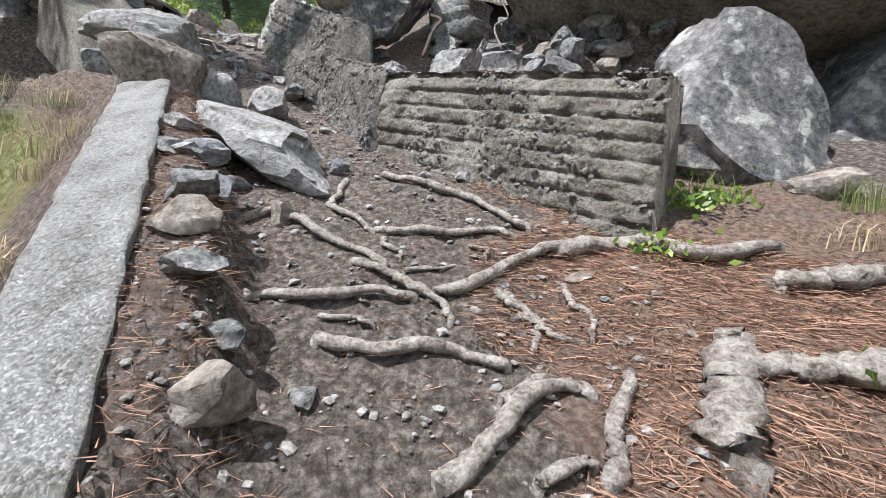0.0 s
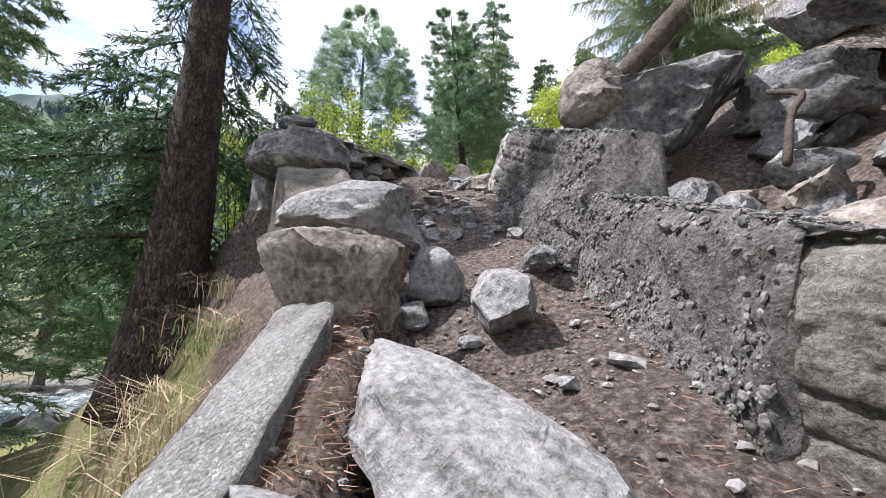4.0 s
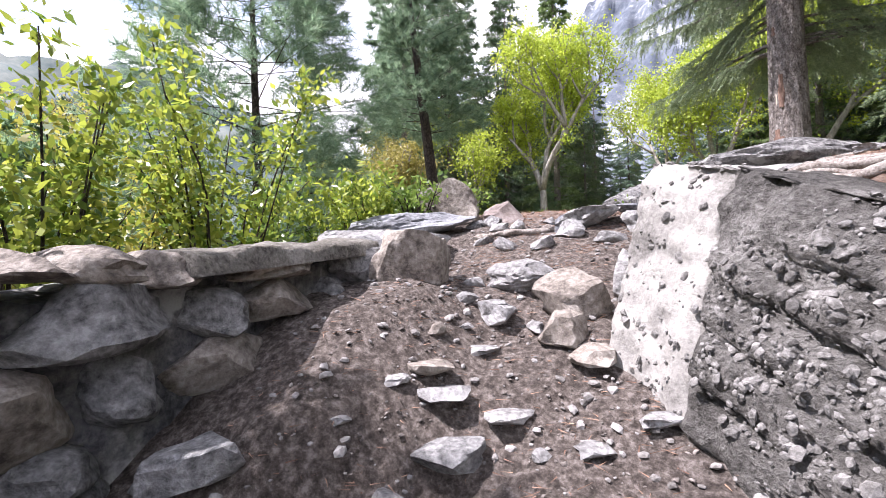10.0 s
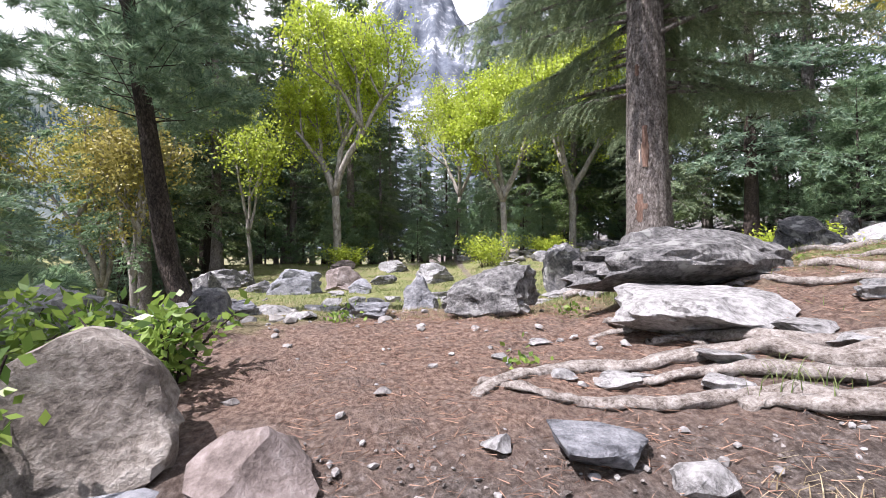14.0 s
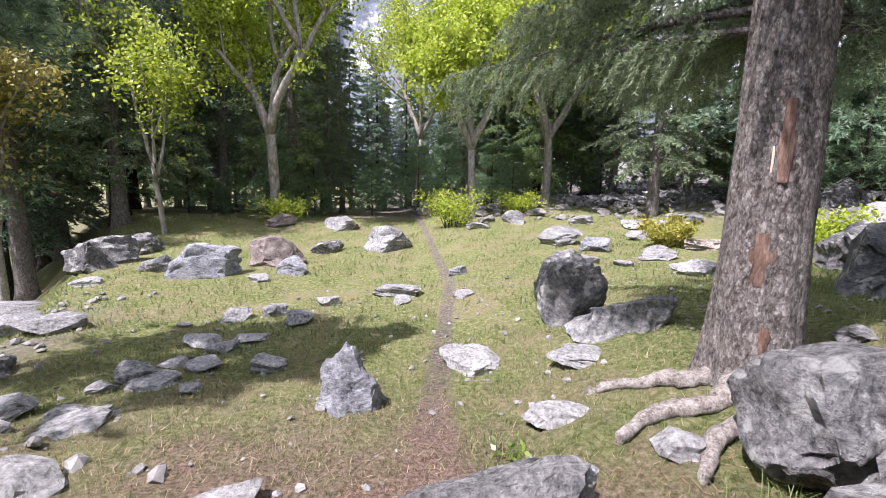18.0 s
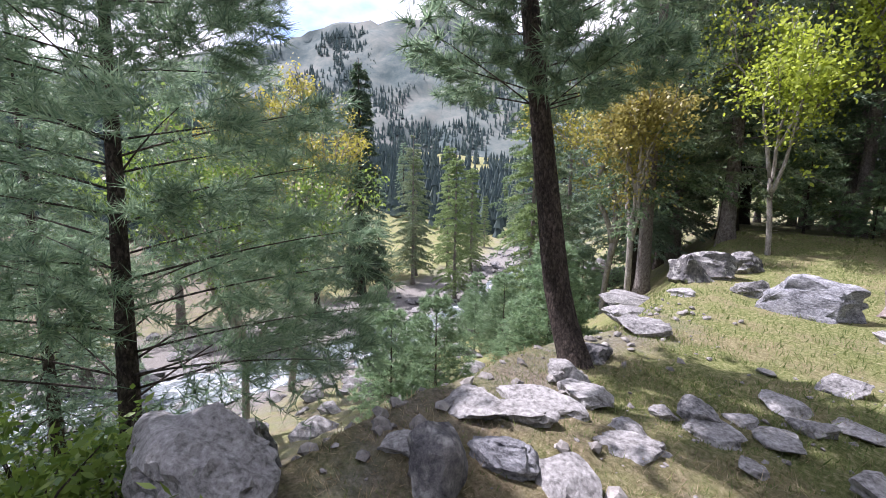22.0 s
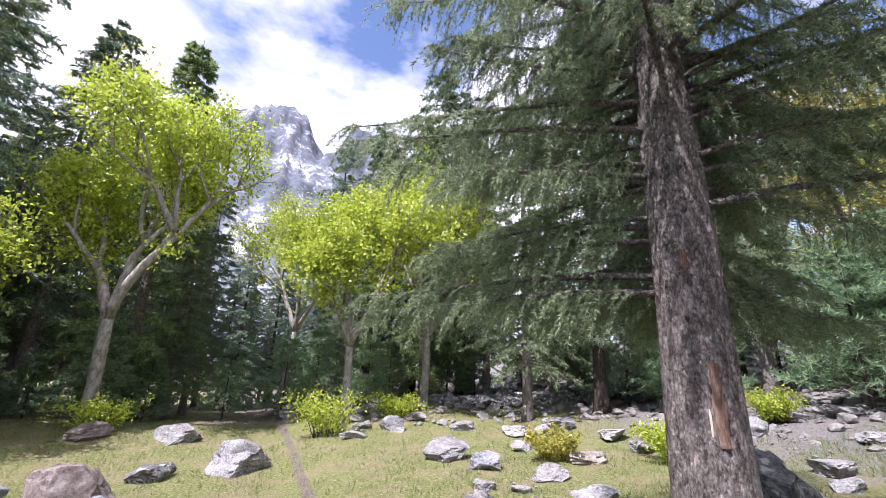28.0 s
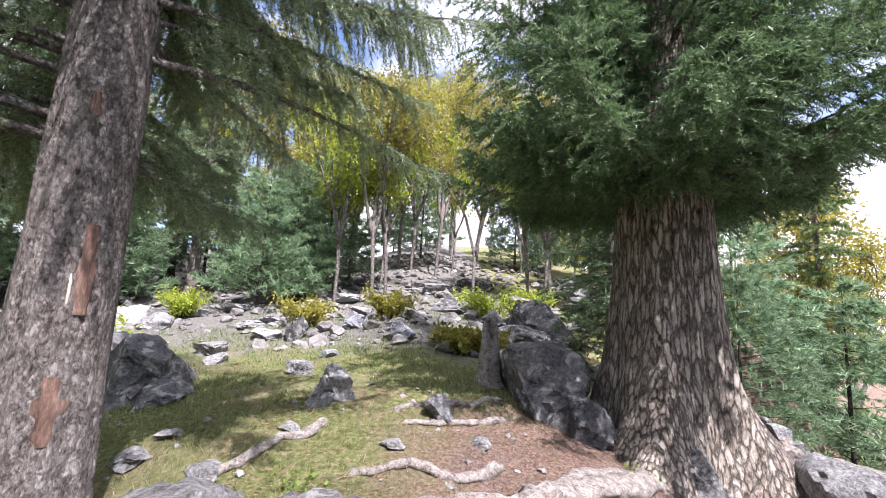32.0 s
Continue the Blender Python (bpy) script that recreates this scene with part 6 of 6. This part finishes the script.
for pts, r in (
    ([(-1.65, 13.75), (-1.95, 13.6), (-2.3, 13.65), (-2.75, 13.45)], 0.10),
    ([(-1.62, 13.68), (-1.85, 13.35), (-2.2, 13.3), (-2.55, 13.0)], 0.09),
    ([(-1.7, 13.9), (-2.1, 14.0), (-2.5, 14.25)], 0.09),
    ([(-1.4, 13.65), (-1.3, 13.25), (-1.35, 12.9)], 0.08),
):
    root(pts, r, r * 0.4, ROOT, "broad root spreading from the foot of the spruce", r * 0.35, 0.0, "roots of the spruce")


def free_limb(pts, r0, r1, material, label, name="tree_root", n=18, segs=10):
    SEED[0] += 1
    line = curve_points(pts, n)
    v, f = tube([tuple(p) for p in line], [r0 + (r1 - r0) * i / (n - 1) for i in range(n)], segs, 0.12, SEED[0])
    return tagged(from_arrays(name, v, f, material, True), label, "root", "roots in the bank")


free_limb([(-5.2, 5.82, 3.58), (-4.94, 6.33, 3.48), (-4.58, 6.66, 3.43), (-4.3, 7.0, 3.42), (-4.12, 7.2, 3.36)], 0.055, 0.04, ROOT_DARK, "dark root forming a ledge across the trail")
free_limb([(-1.98, 6.75, 4.12), (-1.6, 6.85, 4.5), (-1.2, 7.0, 5.0), (-0.95, 7.2, 5.4), (-0.6, 7.5, 5.7)], 0.09, 0.15, ROOT_DARK, "thick dark root hanging down the bank")
free_limb([(-0.35, 5.35, 2.95), (-0.28, 5.6, 3.35), (-0.2, 5.75, 3.55), (-0.35, 5.95, 3.7)], 0.025, 0.02, ROOT_DARK, "forked dark root stump on the bank")
free_limb([(0.5, 4.5, 2.75), (0.42, 4.6, 3.0), (0.55, 4.7, 3.15), (0.45, 4.8, 3.4)], 0.012, 0.008, ROOT, "thin crooked root dangling from the bank", segs=6)

stump = new("tree_stump")
tagged(stump, "broken grey brown stump with torn wood at its top", "stump")
sv, sf = flared_trunk(0.16, 30, 0.30, 5, 21, 30, 24, 0.22)
top_ = [0.62 + 0.38 * (0.5 + 0.5 * math.sin(3 * k * 0.2094 + 1.0)) * random.uniform(0.7, 1.1) for k in range(30)]
sv = [(x * (1 - 0.25 * min(z, 1)) + 0.1 * min(max(z, 0), 1), y * (1 - 0.25 * min(z, 1)), min(z, top_[i % 30])) for i, (x, y, z) in enumerate(sv)]
part_arrays("stump_wood", sv, sf, ROOT, stump, "", True)
stump.matrix_world = pose(2.5, 10.85, gz(2.5, 10.85), 0, 6, 0)

# ---- stones packed in the bank behind the wall ----
rs_b = random.Random(21)
B_MATS = (ROCK_GREY, ROCK_DARK, ROCK_BROWN, ROCK_GREY)
for i in range(90):
    y = rs_b.uniform(2.95, 7.9)
    d = 0.5 + 2.3 * rs_b.random() ** 1.3
    x = float(wall_x(y)) + d / 0.74
    w = rs_b.uniform(0.18, 0.62)
    if 1.5 < x < 3.1 and 3.0 < y < 4.3:
        continue
    rock(x, y, w, w * 0.8, w * rs_b.uniform(0.6, 0.9), B_MATS[i % 4], "grey stone packed in the earth of the bank", rs_b.uniform(0, 360), (rs_b.uniform(-20, 20), rs_b.uniform(-20, 20)),
         0.3, "bank_stone", group="stones in the bank", sub=3, cuts=9)
for i in range(70):
    x = rs_b.uniform(0.7, 4.4)
    y = 4.35 + 0.9 * rs_b.random() + 0.12 * (x - 2)
    w = rs_b.uniform(0.16, 0.42)
    rock(x, y, w, w * 0.8, w * rs_b.uniform(0.6, 0.9), (ROCK_GREY, ROCK_DARK, ROCK_BROWN)[i % 3], "grey stone packed in the earth under the overhang", rs_b.uniform(0, 360),
         (rs_b.uniform(-20, 20), rs_b.uniform(-20, 20)), 0.25, "bank_stone", group="stones in the bank", sub=2)
rock(2.9, 4.95, 5.4, 2.9, 1.9, ROCK_BROWN, "dark brown rock overhanging the bank", -8, (0, 0), 0.0, z=2.85, cuts=5, sub=4, name="overhang_rock")
rock(3.9, 4.3, 1.6, 1.2, 1.9, ROCK_DARK, "dark rock under the overhang", 20, (0, 0), 0.1, z=1.6)
rock(4.4, 2.9, 1.6, 1.4, 1.3, ROCK_DARK, "mossy dark rock beside the trail", 40, (0, 0), 0.15)


# ---- small stuff lying about: joined, too many to count ----
def pebbles(name, n, area, size, material, label, seed, ok=None, sub=1):
    rs = random.Random(seed)
    kinds = []
    for k in range(6):
        bm = rock_mesh(1, 0.8, 0.55, seed * 10 + k, sub, 6, 0.1)
        kinds.append(([tuple(v.co) for v in bm.verts], [tuple(q.index for q in f.verts) for f in bm.faces]))
        bm.free()
    v, f, made = [], [], 0
    while made < n:
        x, y = area(rs)
        made += 1
        if ok and not ok(x, y):
            continue
        s = size[0] + (size[1] - size[0]) * rs.random() ** 2.5
        kv, kf = rs.choice(kinds)
        m = pose(x, y, gz(x, y) - 0.1 * s, rs.uniform(-25, 25), rs.uniform(-25, 25), rs.uniform(0, 360)) @ Matrix.Diagonal((s, s, s, 1))
        o = len(v)
        v.extend(tuple(m @ Vector(q)) for q in kv)
        f.extend(tuple(i + o for i in one) for one in kf)
    return tagged(from_arrays(name, v, f, material, False), label, "gravel", kind="stuff")


def on_trail(rs):
    y = rs.uniform(0.3, 10.5)
    lo = max(float(edge_x(y)) + 0.3, float(shoulder_x(y)) - 0.4 if y < 5 else -5.1)
    hi = min(float(wall_x(y)) - 0.05, 1.2) if y < 8.2 else -2.4
    return rs.uniform(lo, max(hi, lo + 0.5)), y


RUBBLE = mat("tan_grey_rubble", [(0.09, 0.084, 0.076), (0.16, 0.152, 0.14), (0.225, 0.215, 0.20), (0.31, 0.30, 0.28)], 2.0, 0.92, 0.6, 20, 0.4)
SOIL = mat("dark_soil_crumbs", [(0.05, 0.043, 0.038), (0.10, 0.087, 0.078), (0.17, 0.15, 0.135), (0.28, 0.255, 0.235)], 9, 0.95, 0.5, 50, 0.5)
PEBBLE = mat("trail_gravel", [(0.08, 0.073, 0.067), (0.17, 0.16, 0.15), (0.26, 0.25, 0.24), (0.38, 0.37, 0.355)], 7, 0.9, 0.4, 40, 0.4)
pebbles("gravel", 2600, on_trail, (0.012, 0.055), PEBBLE, "loose gravel and pebbles strewn on the trail", 3)
pebbles("soil_crumbs", 5000, on_trail, (0.008, 0.032), SOIL, "dark crumbs of loose soil on the trail", 8)
pebbles("gravel", 900, lambda rs: (rs.uniform(-7, 2.5), rs.uniform(10.3, 20)), (0.015, 0.09), PEBBLE, "small pale stones strewn in the turf", 4)
pebbles("rubble", 5200, lambda rs: (rs.uniform(-1, 30), rs.uniform(2, 40)), (0.10, 0.62), RUBBLE, "rubble of broken grey stones on the open slope", 5,
        lambda x, y: (x - 0.25 * (y - 13) > 5.0 and y > 8.5 - 0.2 * x and math.hypot(x - 1.35, y - 8.35) > 2.2) or (y > 27 and x > -6), 2)
pebbles("gravel", 380, lambda rs: (float(edge_x(y0 := rs.uniform(11.8, 20))) + rs.gauss(0.2, 0.9), y0), (0.02, 0.16), RUBBLE, "pale stones and grit along the brink", 14, None, 1)
pebbles("rubble", 1500, lambda rs: (float(river_mid(y0 := rs.uniform(-10, 70))) + rs.gauss(0, 5), y0), (0.2, 1.3), ROCK_GREY, "grey stream stones along the water", 6, None, 1)
pebbles("wall_rubble", 420, lambda rs: (4 + 0.9 * (u0 := rs.uniform(0, 16)) + rs.gauss(0, 0.7), 27 + 0.35 * (16 - u0) + rs.gauss(0, 0.7)), (0.3, 1.1), ROCK_DARK,
        "tumbled dark field wall at the edge of the wood", 7, None, 2)


def blades_on(name, n, area, length, width, material, label, seed, flat=False, ok=None, lean=0.5):
    rs = np.random.RandomState(seed)
    P = area(rs, n)
    if ok is not None:
        P = P[ok(P[:, 0], P[:, 1])]
    m = len(P)
    z = ground(P[:, 0], P[:, 1])
    base = np.stack([P[:, 0], P[:, 1], z + (0.012 if flat else -0.01)], -1)
    if flat:
        a = rs.uniform(0, 2 * np.pi, m)
        way = unit(np.stack([np.cos(a), np.sin(a), rs.uniform(-0.12, 0.3, m)], -1))
    else:
        way = unit(np.stack([rs.normal(0, lean, m), rs.normal(0, lean, m), np.ones(m)], -1))
    v, f = blades(base, way, rs.uniform(length[0], length[1], m), np.full(m, width), rs)
    return tagged(from_arrays(name, v.tolist(), f.tolist(), material), label, "grass" if not flat else "needles", kind="stuff")


def box_area(x0, x1, y0, y1):
    return lambda rs, n: np.stack([rs.uniform(x0, x1, n), rs.uniform(y0, y1, n)], -1)


def turf_ok(x, y):
    keep = smooth01(12.2, 17.0, y + 0.8 * (x + 4) * (x > -4)) > np.abs(np.sin(x * 12.9 + y * 78.2) * 0.9)
    patch = bumps(x, y, 0.9, 5.0) + 0.6 * bumps(x, y, 2.7, 1.0) > -0.75
    mid = np.interp(y, [12, 15, 20, 26], [-4.0, -3.6, -2.7, -2.5])
    return keep & patch & ~((np.abs(x - mid) < 0.14) & (y > 12.8)) & (x > edge_x(y) - 3)


blades_on("grass", 60000, box_area(-9, 3.5, 10.5, 18), (0.03, 0.085), 0.007, GRASS, "short cropped meadow grass", 31, ok=turf_ok)
blades_on("grass", 60000, box_area(-15, 9, 16, 34), (0.05, 0.13), 0.016, GRASS, "short cropped meadow grass", 32, ok=turf_ok)
blades_on("grass", 30000, box_area(1, 14, 9, 18), (0.05, 0.12), 0.014, GRASS, "short grass between the stones", 33, ok=turf_ok)
blades_on("dry_grass", 9000, box_area(-9, 3, 10.5, 19), (0.05, 0.14), 0.006, GRASS_DRY, "dry straw between the grass", 34, ok=turf_ok)
def worn_turf(x, y):
    return (bumps(x, y, 1.3, 3.0) > -0.2) & (x > edge_x(y) - 1.5)


blades_on("dry_grass", 16000, box_area(-8.5, -2.2, 12.2, 16.5), (0.03, 0.09), 0.006, GRASS_DRY, "dry straw and thin grass on the worn turf", 41, ok=worn_turf, lean=0.9)
blades_on("grass", 16000, box_area(-8.5, -2.2, 12.4, 16.5), (0.03, 0.07), 0.007, GRASS, "thin worn grass near the brink", 42, ok=lambda x, y: ~worn_turf(x + 0.4, y) | (np.sin(x * 91.7 + y * 37.1) > 0.2))
blades_on("fallen_needles", 34000, box_area(0.3, 3.0, 0.4, 3.4), (0.06, 0.14), 0.0045, LITTER, "orange carpet of fallen pine needles", 35, True,
          ok=lambda x, y: (x > 0.35 + 0.4 * np.sin(y * 5)) & (x < wall_x(y) - 0.03))
blades_on("fallen_needles", 14000, box_area(-2.6, -0.2, 0.4, 4.2), (0.05, 0.1), 0.004, LITTER, "fallen pine needles between the stones", 36, True,
          ok=lambda x, y: (np.abs(x - shoulder_x(y) + 0.18) < 0.3) & (x > edge_x(y) + 0.3))
blades_on("fallen_needles", 14000, box_area(-4.9, 1.5, 8.8, 13.4), (0.05, 0.11), 0.004, LITTER, "fallen pine needles among the roots", 37, True)
blades_on("fallen_needles", 8000, box_area(-3.2, 1.6, 4.2, 8.6), (0.05, 0.11), 0.004, LITTER, "fallen pine needles on the ledge", 38, True,
          ok=lambda x, y: (x - wall_x(y)) * 0.74 > 0.3)
blades_on("fallen_needles", 16000, box_area(-5, 1, 0.5, 9), (0.03, 0.08), 0.004, LITTER, "scattered fallen needles on the trail", 39, True,
          ok=lambda x, y: ((x - wall_x(y)) * 0.74 < -0.02) & (x > edge_x(y) + 0.4))


def tussock(x, y, n, length, material, label, seed, droop=0.6, z=None, width=0.006, spread_=0.12, side=(0, 0), name="grass_tussock"):
    """A tuft of long bent blades."""
    rs = np.random.RandomState(seed)
    v, f = [], []
    z0 = gz(x, y) if z is None else z
    for i in range(n):
        a = rs.uniform(0, 2 * math.pi)
        out = np.array([math.cos(a) + side[0], math.sin(a) + side[1], 0])
        p = np.array([x, y, z0 - 0.02]) + np.array([rs.normal(0, spread_), rs.normal(0, spread_), 0])
        ln = length * rs.uniform(0.5, 1.1)
        s = np.cross(out, [0, 0, 1])
        s = s / max(np.linalg.norm(s), 1e-6) * width / 2
        o = len(v)
        for k, u in enumerate((0, 0.35, 0.7, 1.0)):
            q = p + out * ln * 0.5 * u * u * (0.4 + droop) + np.array([0, 0, ln * (u - droop * u * u)])
            w = 1 - u * 0.85
            v.extend([tuple(q + s * w), tuple(q - s * w)])
        for k in range(3):
            f.append((o + 2 * k, o + 2 * k + 1, o + 2 * k + 3, o + 2 * k + 2))
    return tagged(from_arrays(name, v, f, material), label, "grass", "grass tussocks", "stuff")


rs_t = random.Random(77)
for i in range(30):
    y = rs_t.uniform(0.4, 5.2)
    x = float(edge_x(y)) - rs_t.uniform(0.15, 1.3)
    dry = i % 5 != 0
    tussock(x, y, 70, rs_t.uniform(0.35, 0.7) if dry else 0.35, GRASS_DRY if dry else GRASS,
            "straw-coloured dry grass hanging down the slope" if dry else "fresh green grass tuft on the slope", 500 + i, 0.75, None, 0.007, 0.14, (-0.8, 0))
for i, (x, y, z, ln, dry, n) in enumerate(((1.75, 3.05, None, 0.35, 0, 90), (2.5, 2.7, None, 0.4, 0, 120), (2.2, 2.35, None, 0.45, 1, 60), (1.9, 1.3, None, 0.25, 0, 80), (2.1, 1.7, None, 0.35, 0, 80),
                                        (-0.3, 6.4, 4.7, 0.6, 1, 90), (-0.7, 6.7, 5.0, 0.5, 0, 90), (0.1, 6.9, 5.2, 0.7, 1, 120), (0.4, 5.3, None, 0.4, 1, 60), (-0.1, 5.0, None, 0.3, 1, 50),
                                        (-2.95, 10.0, None, 0.3, 1, 70), (-2.6, 10.6, None, 0.25, 0, 60), (-2.35, 12.75, None, 0.28, 0, 110), (-2.5, 12.55, None, 0.2, 0, 60))):
    tussock(x, y, n, ln, GRASS_DRY if dry else GRASS, "tuft of bleached dry grass" if dry else "tuft of fresh green grass", 600 + i, 0.7 if dry else 0.45, z)
for i in range(14):
    x, y = rs_t.uniform(-8, 2), rs_t.uniform(12.5, 19)
    tussock(x, y, 40, rs_t.uniform(0.12, 0.25), GRASS if i % 2 else GRASS_DRY, "small tuft of meadow grass", 700 + i, 0.5)


def herb(x, y, n, size, seed, label="broad-leaved green herb growing low on the ground", z=None, material=None, high=0.2, name="herb"):
    rs = np.random.RandomState(seed)
    z0 = gz(x, y) if z is None else z
    base = np.stack([x + rs.normal(0, size, n), y + rs.normal(0, size, n), z0 + np.abs(rs.normal(0, high * 0.5, n)) * 0.6 + 0.01], -1)
    v, f = leaves(base, rs.uniform(0.03, 0.065, n), rs.uniform(0.02, 0.04, n), rs, -0.4)
    return tagged(from_arrays(name, v.tolist(), f.tolist(), material or LEAF_GREEN), label, "plant", "low herbs", kind="stuff")


for i, (x, y, n, s, z) in enumerate(((1.55, 2.85, 120, 0.12, None), (1.75, 2.95, 120, 0.14, None), (1.2, 2.35, 60, 0.1, None), (1.7, 1.45, 70, 0.12, None), (-2.6, 11.9, 90, 0.08, None), (-5.0, 12.4, 60, 0.08, None),
                                   (-4.9, 12.9, 40, 0.07, None), (-2.9, 7.2, 50, 0.1, None), (-2.7, 6.9, 40, 0.1, None), (-1.9, 6.55, 50, 0.05, 4.45), (-3.3, 13.6, 40, 0.06, None), (-2.6, 9.2, 70, 0.15, None),
                                   (-3.7, 11.2, 30, 0.06, None), (-0.9, 12.6, 40, 0.1, None), (0.1, 9.8, 60, 0.1, None), (-3.0, 12.4, 40, 0.07, None))):
    herb(x, y, n, s, 800 + i, z=z)


# ---- far hills ----
def ridge(name, label, mid_yaw, half, dist, peaks, material, seed, depth=0.55, n=90, m=26, base=-40, rough=0.10):
    """A hill that spans angles round mid_yaw (degrees to the left of +y), seen over a distance; peaks: (share across, degrees up)."""
    v, f = [], []
    px_, pz_ = zip(*peaks)
    for j in range(m + 1):
        t = j / m
        r = dist * (1 - depth * (1 - t))
        for i in range(n + 1):
            u = i / n
            a = radians(mid_yaw + half * (1 - 2 * u))
            top = math.tan(radians(float(np.interp(u, px_, pz_)))) * dist
            q = Vector((u * 9 + seed, t * 4, seed))
            k = t ** 1.25
            z = base + (top - base) * k * (1 + rough * (1 - 0.6 * t) * (noise.noise(q) + 0.5 * noise.noise(q * 2.3) + 0.3 * noise.noise(q * 5.1)))
            if t > 0.9:
                z += top * 0.02 * noise.noise(q * 9)
            rr = r * (1 + 0.03 * noise.noise(q * 3))
            v.append((-4 - math.sin(a) * rr, 12 + math.cos(a) * rr, z))
    for j in range(m):
        for i in range(n):
            o = j * (n + 1) + i
            f.append((o, o + 1, o + n + 2, o + n + 1))
    return tagged(from_arrays(name, v, f, material, True), label, "mountain", kind="structure")


# the valley haze is painted into HILL's blue-grey greens; no air is modelled
HILL = mat("haze_tinted_hillside", [(0.05, 0.078, 0.078), (0.085, 0.112, 0.107), (0.125, 0.145, 0.13), (0.165, 0.175, 0.155)], 0.012, 1.0, 0, 0.06, 0.35)
SNOW = mat("snowy_rock_face", [(0.055, 0.068, 0.088), (0.085, 0.10, 0.125), (0.14, 0.157, 0.18), (0.55, 0.57, 0.60)], 0.011, 1.0, 0, 0.09, 0.45)
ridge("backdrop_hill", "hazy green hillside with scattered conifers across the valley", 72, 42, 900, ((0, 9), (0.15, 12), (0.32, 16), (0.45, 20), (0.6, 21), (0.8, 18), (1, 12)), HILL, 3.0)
ridge("backdrop_mountain", "snow-streaked grey mountain above the forest", -6, 28, 880, ((0, 16), (0.15, 24), (0.3, 31), (0.42, 32.5), (0.5, 29.5), (0.56, 30.5), (0.7, 30.5), (0.85, 27), (1, 18)), SNOW, 8.0, 0.5, 150, 50, -20, 0.2)


def far_trees(name, n, mid, half, r0, r1, label, seed, up):
    """Cones of far conifers on a hillside, too many to count."""
    rs = random.Random(seed)
    v, f = [], []
    for _ in range(n):
        a = radians(mid + half * rs.uniform(-1, 1))
        r = rs.uniform(r0, r1)
        x, y = -4 - math.sin(a) * r, 12 + math.cos(a) * r
        z = up(a, r)
        if noise.noise(Vector((x * 0.012, y * 0.012, 3))) < -0.05:
            continue
        h = rs.uniform(9, 17) * (0.45 + 0.55 * min(1.0, r / 300))
        w = h * 0.2
        o = len(v)
        for lev in range(3):
            zb, zt, ww = z + h * (0.08 + 0.27 * lev), z + h * (0.5 + 0.25 * lev), w * (1 - 0.27 * lev)
            b = len(v)
            for k in range(5):
                an = k * 1.2566 + rs.uniform(-0.3, 0.3)
                v.append((x + ww * math.cos(an), y + ww * math.sin(an), zb + rs.uniform(-0.4, 0.4)))
            v.append((x, y, zt))
            for k in range(5):
                f.append((b + k, b + (k + 1) % 5, b + 5))
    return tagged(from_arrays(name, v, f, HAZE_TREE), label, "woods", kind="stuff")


# bluish needles: distance haze put into the colour of the far trees
HAZE_TREE = leaf_mat("haze_tinted_far_conifers", (0.04, 0.07, 0.07), (0.08, 0.12, 0.105), 0.1, 0.9)


def hill_z(a, r):
    u = (72 - math.degrees(a)) / 84 + 0.5
    top = math.tan(radians(float(np.interp(u, (0, 0.15, 0.32, 0.45, 0.6, 0.8, 1), (9, 12, 16, 20, 21, 18, 12))))) * 900
    t = min(max(1 - (1 - r / 900) / 0.55, 0), 1)
    return -40 + (top + 40) * t ** 1.25 - 3


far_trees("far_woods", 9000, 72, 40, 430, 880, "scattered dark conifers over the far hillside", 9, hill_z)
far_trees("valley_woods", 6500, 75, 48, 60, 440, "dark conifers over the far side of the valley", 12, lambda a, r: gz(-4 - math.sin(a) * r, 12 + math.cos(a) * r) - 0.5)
